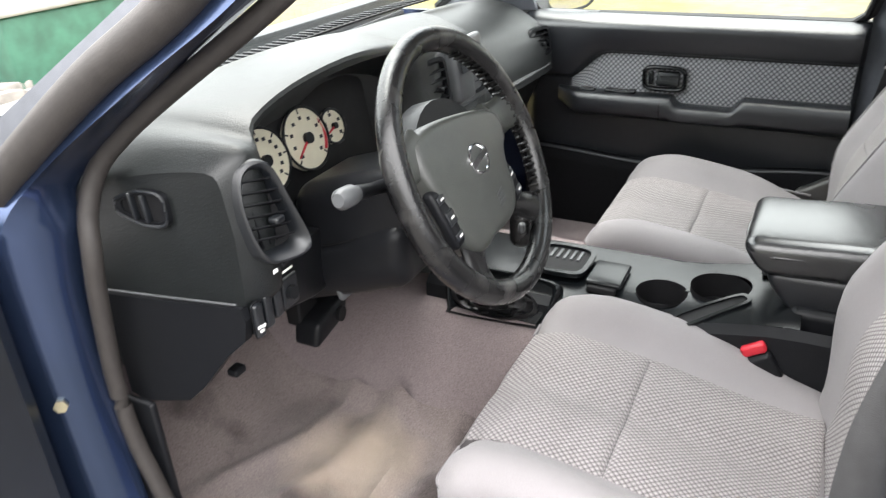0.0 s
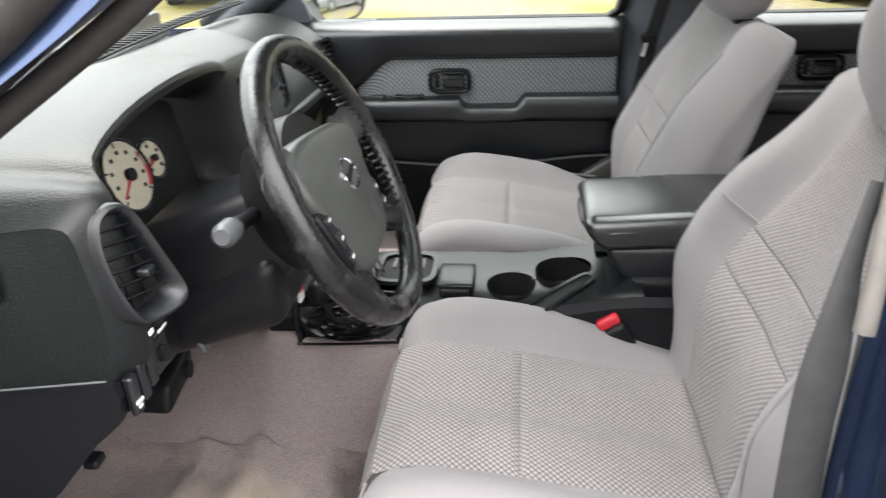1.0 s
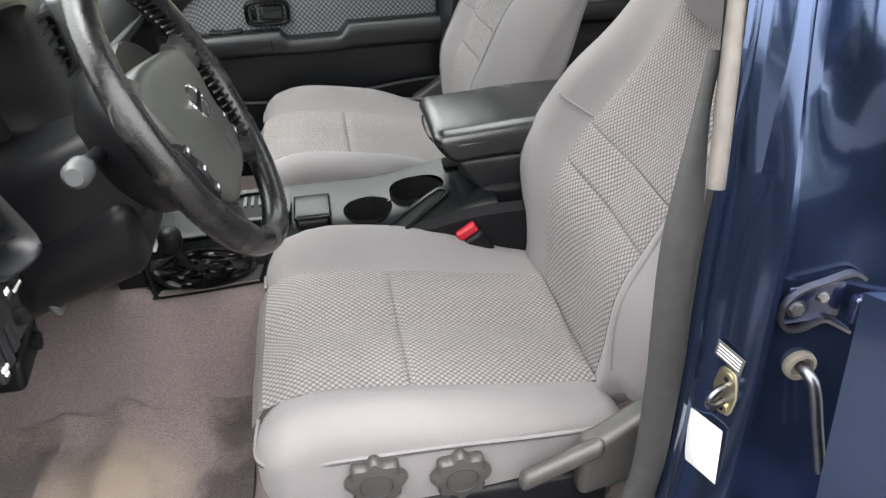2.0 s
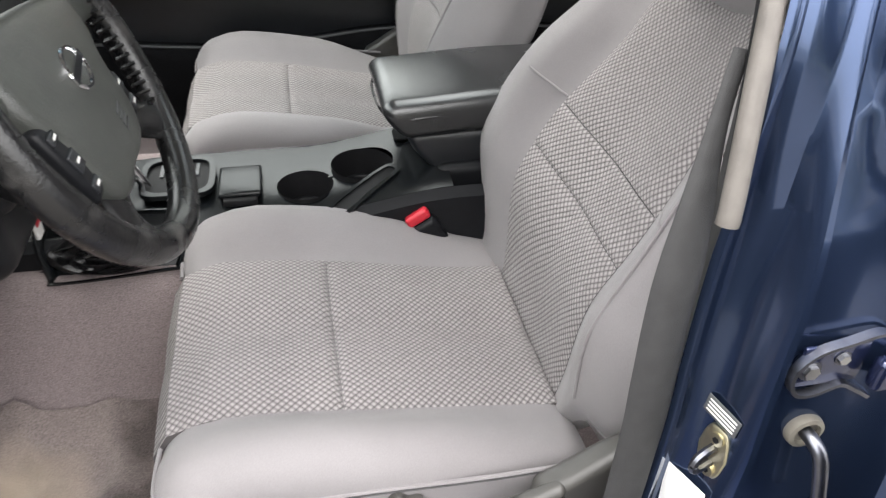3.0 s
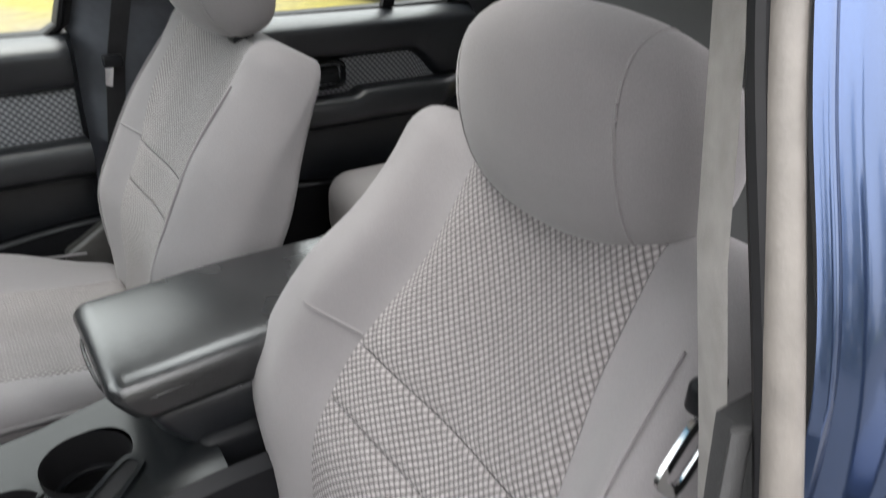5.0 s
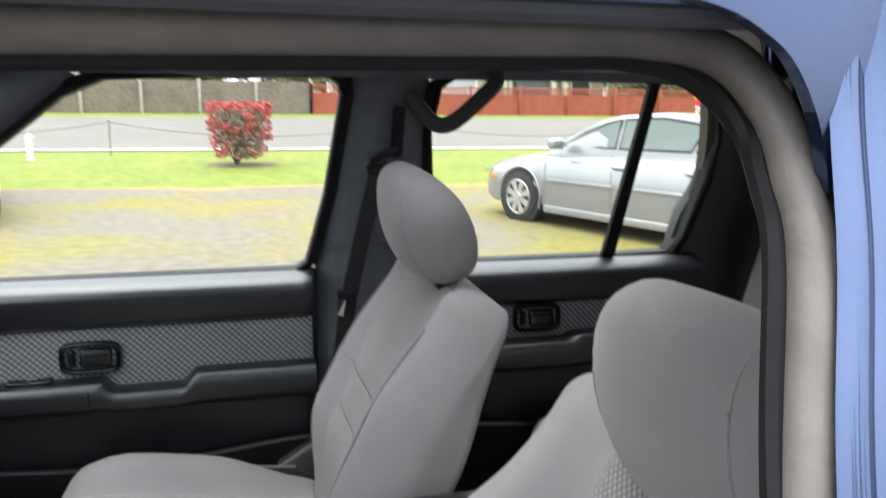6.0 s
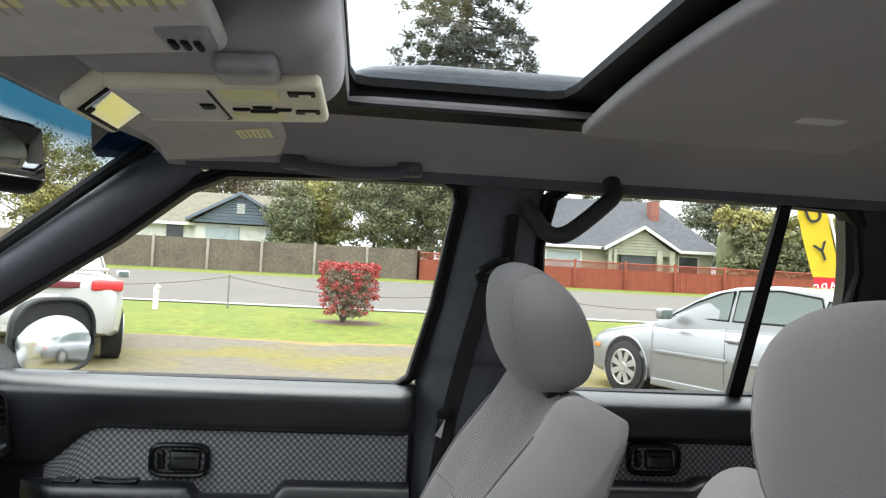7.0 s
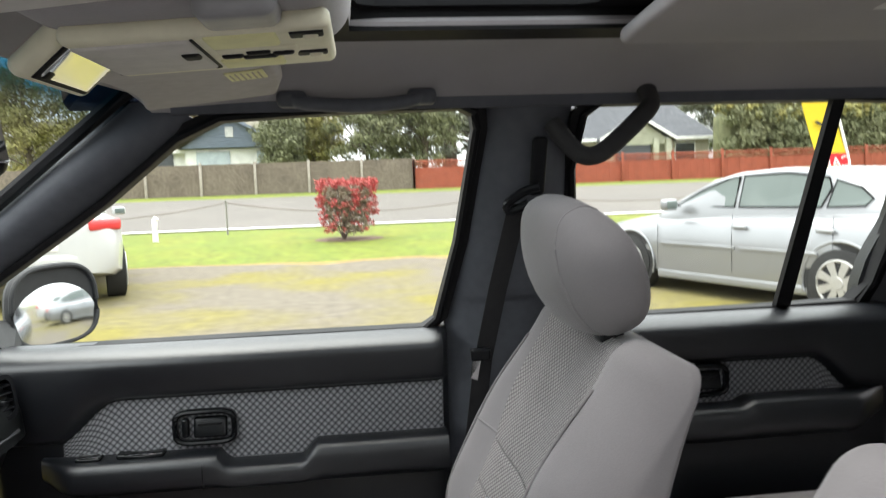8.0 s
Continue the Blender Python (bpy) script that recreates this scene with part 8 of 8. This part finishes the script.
for y, s in ((-0.158, -1), (0.118, 1)):
    bk = thing("seat_belt_buckle", (-0.075, y, 0.70), "black seat belt buckle with a red button", "buckle", "buckles")
    tb = Matrix.Rotation(radians(-32), 3, "Y")
    part("housing", rbox((0.046, 0.044, 0.10), 0.010, (-0.048, y, 0.730), (2, 2, 4), 3, None, tb), PLASTIC, bk)
    part("button", rbox((0.038, 0.032, 0.018), 0.005, (-0.078, y, 0.780), (1, 1, 1), 2, None, tb), RED, bk, "red release button")
    part("stalk", tube([(-0.02, y, 0.70), (0.03, y, 0.62)], 0.010, 8), BLACKRUB, bk)
    if s > 0:
        bk.matrix_basis = Matrix.Translation((-0.01, y, 0.655))


# ---- roof fittings ----
over = thing("overhead_console", (-0.28, 0.03, 1.56), "beige overhead console with lamps and an open mirror", "overhead console")


def over_z(x):
    return 1.507 + 0.06 * (x + 0.245)


def over_fn(p):
    f = smooth(-0.10, 0.11, p.x)
    return Vector((p.x, p.y * (0.85 + 0.15 * f), p.z + 0.06 * p.x))


def tip(p):
    return p + Vector((0, 0, 0.06 * p.x))


def on_face(name, x, y, a, b, t, r, mat, label="", drop=0.0, n=(2, 2, 1)):
    return part(name, rbox((a, b, t), r, (x, y, over_z(x) - drop), n, 2, tip), mat, over, label)


part("shell", rbox((0.240, 0.225, 0.085), 0.034, (-0.238, -0.012, 1.5535), (10, 8, 3), 4, over_fn), ROOFCLOTH, over, "grey moulded shell")
on_face("face", -0.232, 0.022, 0.196, 0.160, 0.016, 0.007, BEIGE, "cream plastic face", 0.002, (6, 4, 1))
on_face("sunglass_lid", -0.282, 0.016, 0.086, 0.122, 0.008, 0.0035, VISOR, "grey sunglasses lid", 0.0085, (4, 4, 1))
on_face("lid_gap", -0.2375, 0.016, 0.0025, 0.126, 0.004, 0.001, BLACKRUB, "", 0.0095)
on_face("lid_gap", -0.282, 0.0785, 0.088, 0.0025, 0.004, 0.001, BLACKRUB, "", 0.0095)
on_face("lamp_lens", -0.202, -0.030, 0.054, 0.042, 0.008, 0.003, LABEL, "yellowed lamp lens", 0.0085)
on_face("lamp_lens", -0.206, 0.064, 0.054, 0.036, 0.008, 0.003, LABEL, "yellowed lamp lens", 0.0085)
on_face("lamp_hood", -0.196, -0.086, 0.056, 0.052, 0.020, 0.009, HOOD, "grey raised lamp cover", 0.000, (3, 3, 1))
on_face("switch_bar", -0.196, 0.018, 0.066, 0.042, 0.006, 0.0025, BEIGE, "cream switch bar", 0.0085)
for dx, dy, w in ((-0.022, 0.004, 0.018), (0.000, -0.004, 0.020), (0.020, 0.004, 0.018), (0.0, 0.012, 0.030)):
    on_face("switch", -0.196 + dx, 0.018 + dy, w, 0.010, 0.007, 0.003, BLACKRUB, "black roof switch", 0.0105)
for y in (-0.038, 0.040):
    on_face("map_switch_recess", -0.153, y, 0.026, 0.020, 0.004, 0.0018, BLACKRUB, "black hooked switch", 0.0095)
    on_face("map_switch", -0.150, y + 0.002, 0.012, 0.009, 0.007, 0.003, BEIGE, "", 0.0105)
on_face("catch", -0.248, 0.006, 0.014, 0.020, 0.007, 0.003, BLACKRUB, "", 0.0115)
mt = Matrix.Rotation(radians(-42), 3, "Y")
mc = Vector((-0.3480, 0.022, 1.4955))
mn = mt @ Vector((0, 0, -1))
mr = part("mirror_frame", rbox((0.056, 0.132, 0.018), 0.0085, mc, (5, 8, 1), 4, None, mt), BEIGE, over, "cream mirror frame")
part("mirror_rim", rbox((0.044, 0.108, 0.006), 0.0028, mc + mn * 0.0078, (4, 6, 1), 3, None, mt), BLACKRUB, mr)
part("mirror_glass", rbox((0.036, 0.096, 0.006), 0.0028, mc + mn * 0.0092, (4, 6, 1), 3, None, mt), MIRROR, mr, "wide-angle mirror")
part("mirror_catch", rbox((0.008, 0.012, 0.006), 0.002, mc + mn * 0.0105 + mt @ Vector((-0.014, -0.040, 0)), (1, 1, 1), 2, None, mt), BLACKRUB, mr)


def visor(y0, y1, label, marks):
    v = thing("sun_visor", (-0.30, (y0 + y1) / 2, 1.54), label, "sun visor", "sun visors")
    s = 1 if y1 > 0 else -1
    part("panel", rbox((0.185, abs(y1 - y0), 0.020), 0.009, (-0.302, (y0 + y1) / 2, 1.526), (5, 8, 1), 3, lambda p: p + Vector((-0.02 * smooth(0.05, 0.20, s * p.y), 0, 0.11 * p.x - 0.010 * (p.y / 0.2) ** 2))), VISOR if s < 0 else VISORGREY, v, "padded visor panel")
    part("hinge", rbox((0.05, 0.035, 0.028), 0.012, (-0.36, y1 - 0.03 * s, 1.545), (2, 2, 2), 3), SATIN, v)
    for x, y, a, b in marks:
        lb = part("label", rbox((a, b, 0.002), 0.0006, (x, y, 1.5145 + 0.11 * (x + 0.302)), (1, 1, 1), 1, lambda p: p + Vector((0, 0, 0.11 * p.x))), LABEL, v, "cream printed warning label")
        for k in range(6):
            dx = a * (-0.38 + 0.15 * k)
            part("print_line", rbox((a * 0.05, b * (0.82 if k % 3 else 0.6), 0.002), 0.0005, (x + dx, y, 1.5137 + 0.11 * (x + dx + 0.302)), (1, 1, 1), 1), PRINT, lb, "faint line of print", False)
    return v


visor(0.125, 0.475, "grey padded sun visor folded up against the roof", [(-0.246, 0.296, 0.044, 0.058)])
lv = visor(-0.105, -0.50, "beige padded sun visor with cream labels", [(-0.286, -0.142, 0.056, 0.050), (-0.264, -0.235, 0.085, 0.105), (-0.362, -0.215, 0.062, 0.15)])
part("vanity_lamp", rbox((0.042, 0.050, 0.014), 0.006, (-0.236, -0.140, 1.5190), (2, 2, 1), 3), HOOD, lv, "oval grey lamp")
for k in range(3):
    part("lamp_slot", rbox((0.006, 0.022, 0.006), 0.0025, (-0.246 + 0.010 * k, -0.140, 1.5118), (1, 1, 1), 2), BLACKRUB, lv)

rear_mirror = thing("rear_view_mirror", (-0.52, 0.02, 1.46), "black rear-view mirror on the windscreen", "mirror")
RV = Matrix.Rotation(radians(-30), 3, "Z") @ Matrix.Rotation(radians(-12), 3, "Y")
part("housing", rbox((0.038, 0.250, 0.078), 0.017, (-0.506, -0.010, 1.440), (2, 8, 3), 4, None, RV), PLASTIC, rear_mirror)
part("mirror_glass", rbox((0.004, 0.232, 0.058), 0.0018, Vector((-0.506, -0.010, 1.440)) + RV @ Vector((0.0195, 0, 0)), (1, 8, 3), 1, None, RV), MIRROR, rear_mirror, "mirror glass")
part("stem", tube([(-0.515, -0.006, 1.45), (-0.55, -0.002, 1.505)], 0.012, 10), PLASTIC, rear_mirror)


def grab(points, r, label, mat, pads):
    g = thing("grab_handle", points[0], label, "grab handle")
    part("grip", tube(curve_points(points, 6), r, 10), mat, g)
    for p in pads:
        part("mount", rbox((0.046, 0.030, 0.026), 0.010, p, (2, 2, 2), 3), mat, g)
    return g


grab([(-0.215, 0.545, 1.522), (-0.19, 0.535, 1.512), (-0.11, 0.530, 1.506), (-0.04, 0.535, 1.512), (-0.015, 0.545, 1.522)], 0.011, "dark grey grab handle above the front door", PILLAR, [(-0.215, 0.548, 1.520), (-0.015, 0.548, 1.520)])
grab([(0.196, 0.560, 1.474), (0.212, 0.545, 1.447), (0.233, 0.538, 1.424), (0.256, 0.535, 1.419), (0.285, 0.535, 1.434), (0.338, 0.538, 1.480), (0.356, 0.545, 1.502), (0.350, 0.556, 1.530)], 0.0155, "dark grey curved grab handle on the middle pillar", PILLARDARK, [])
dome = thing("dome_light", (0.50, 0.18, 1.575), "small grey dome light with a chrome edge", "dome light")
part("base", rbox((0.11, 0.06, 0.012), 0.006, (0.50, 0.185, 1.580), (3, 2, 1), 3), ROOFCLOTH, dome)
part("lens", rbox((0.07, 0.036, 0.014), 0.006, (0.51, 0.180, 1.574), (2, 2, 1), 3), WHITE, dome, "pale lens")

# door mirror outside the right front window
om = thing("door_mirror", (-0.76, 0.84, 1.09), "grey door mirror with a curved glass", "door mirror")
out_t = Matrix.Rotation(radians(-30), 3, "Z")
OM = Vector((-0.735, 0.920, 1.168))
OVAL = []
for k in range(32):
    a = 2 * math.pi * k / 32
    c, s = math.cos(a), math.sin(a)
    OVAL.append((math.copysign(abs(c) ** 0.62, c) * (1 - 0.06 * s), math.copysign(abs(s) ** 0.66, s)))
part("shell", loft([[OM + out_t @ Vector((d, 0.098 * g * a, 0.080 * g * b)) for a, b in OVAL] for d, g in ((0.004, 0.94), (0.006, 1.0), (-0.006, 1.04), (-0.020, 0.98), (-0.038, 0.80), (-0.052, 0.45))]), PILLARDARK, om, "grey shell")
bulge = bmesh.new()
rings_ = [[bulge.verts.new(OM + out_t @ (Matrix.Rotation(radians(-4), 3, "Y") @ Vector((0.008 - 0.5 * ((0.092 * g * a) ** 2 + (0.075 * g * b) ** 2), 0.092 * g * a, 0.075 * g * b)))) for a, b in OVAL] for g in (1.0, 0.75, 0.5, 0.25)]
hub_v = bulge.verts.new(OM + out_t @ Vector((0.008, 0, 0)))
for ra, rb in zip(rings_, rings_[1:]):
    for k in range(32):
        bulge.faces.new((ra[k], ra[(k + 1) % 32], rb[(k + 1) % 32], rb[k]))
for k in range(32):
    bulge.faces.new((rings_[-1][k], rings_[-1][(k + 1) % 32], hub_v))
part("mirror_glass", bulge, MIRROR, om, "curved mirror glass")
part("rim", tube([OM + out_t @ Vector((0.006, 0.096 * a, 0.078 * b)) for a, b in OVAL], 0.0055, 8, True), PILLARDARK, om)
part("foot", loft([[Vector((x, 0.74, z)) for x, z in ((-0.80, 1.10), (-0.74, 1.10), (-0.80, 1.17), (-0.84, 1.16))], [Vector((x, 0.87, z)) for x, z in ((-0.80, 1.110), (-0.775, 1.110), (-0.785, 1.150), (-0.80, 1.150))]]), PILLARDARK, om)
part("sail_panel", slab([side(x, z, 0.010) for x, z in ((-0.98, 1.112), (-0.765, 1.112), (-0.775, 1.16), (-0.80, 1.205), (-0.90, 1.14))], (0, 0.02, 0)), PILLAR, om, "grey corner panel")

# ---- rear seats, backs coloured darker for the shade behind the front ones ----
REARSHADED = material("shaded_rear_cloth", (0.10, 0.098, 0.10), 0.92, bump=0.25, bump_scale=1200, vary=0.08, scale=700, sheen=0.2)
bench = thing("rear_bench", (0.80, 0, 0.55), "grey cloth rear bench seat", "bench seat")
part("cushion", rbox((0.50, 1.30, 0.17), 0.06, (0.72, 0, 0.70), (5, 12, 3), 4, lambda p: p + Vector((0, 0, 0.02 * math.cos(p.y * 9)))), CLOTH, bench)
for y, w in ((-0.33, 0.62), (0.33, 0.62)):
    part("backrest", rbox((0.13, w, 0.52), 0.05, (1.02, y, 0.97), (3, 6, 5), 4, lambda p: p + Vector((0.28 * p.z, 0, 0))), REARSHADED, bench, "grey rear backrest, darkened for shade")
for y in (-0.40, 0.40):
    part("headrest", rbox((0.09, 0.27, 0.17), 0.045, (1.10, y, 1.31), (3, 5, 3), 4), REARSHADED, bench)
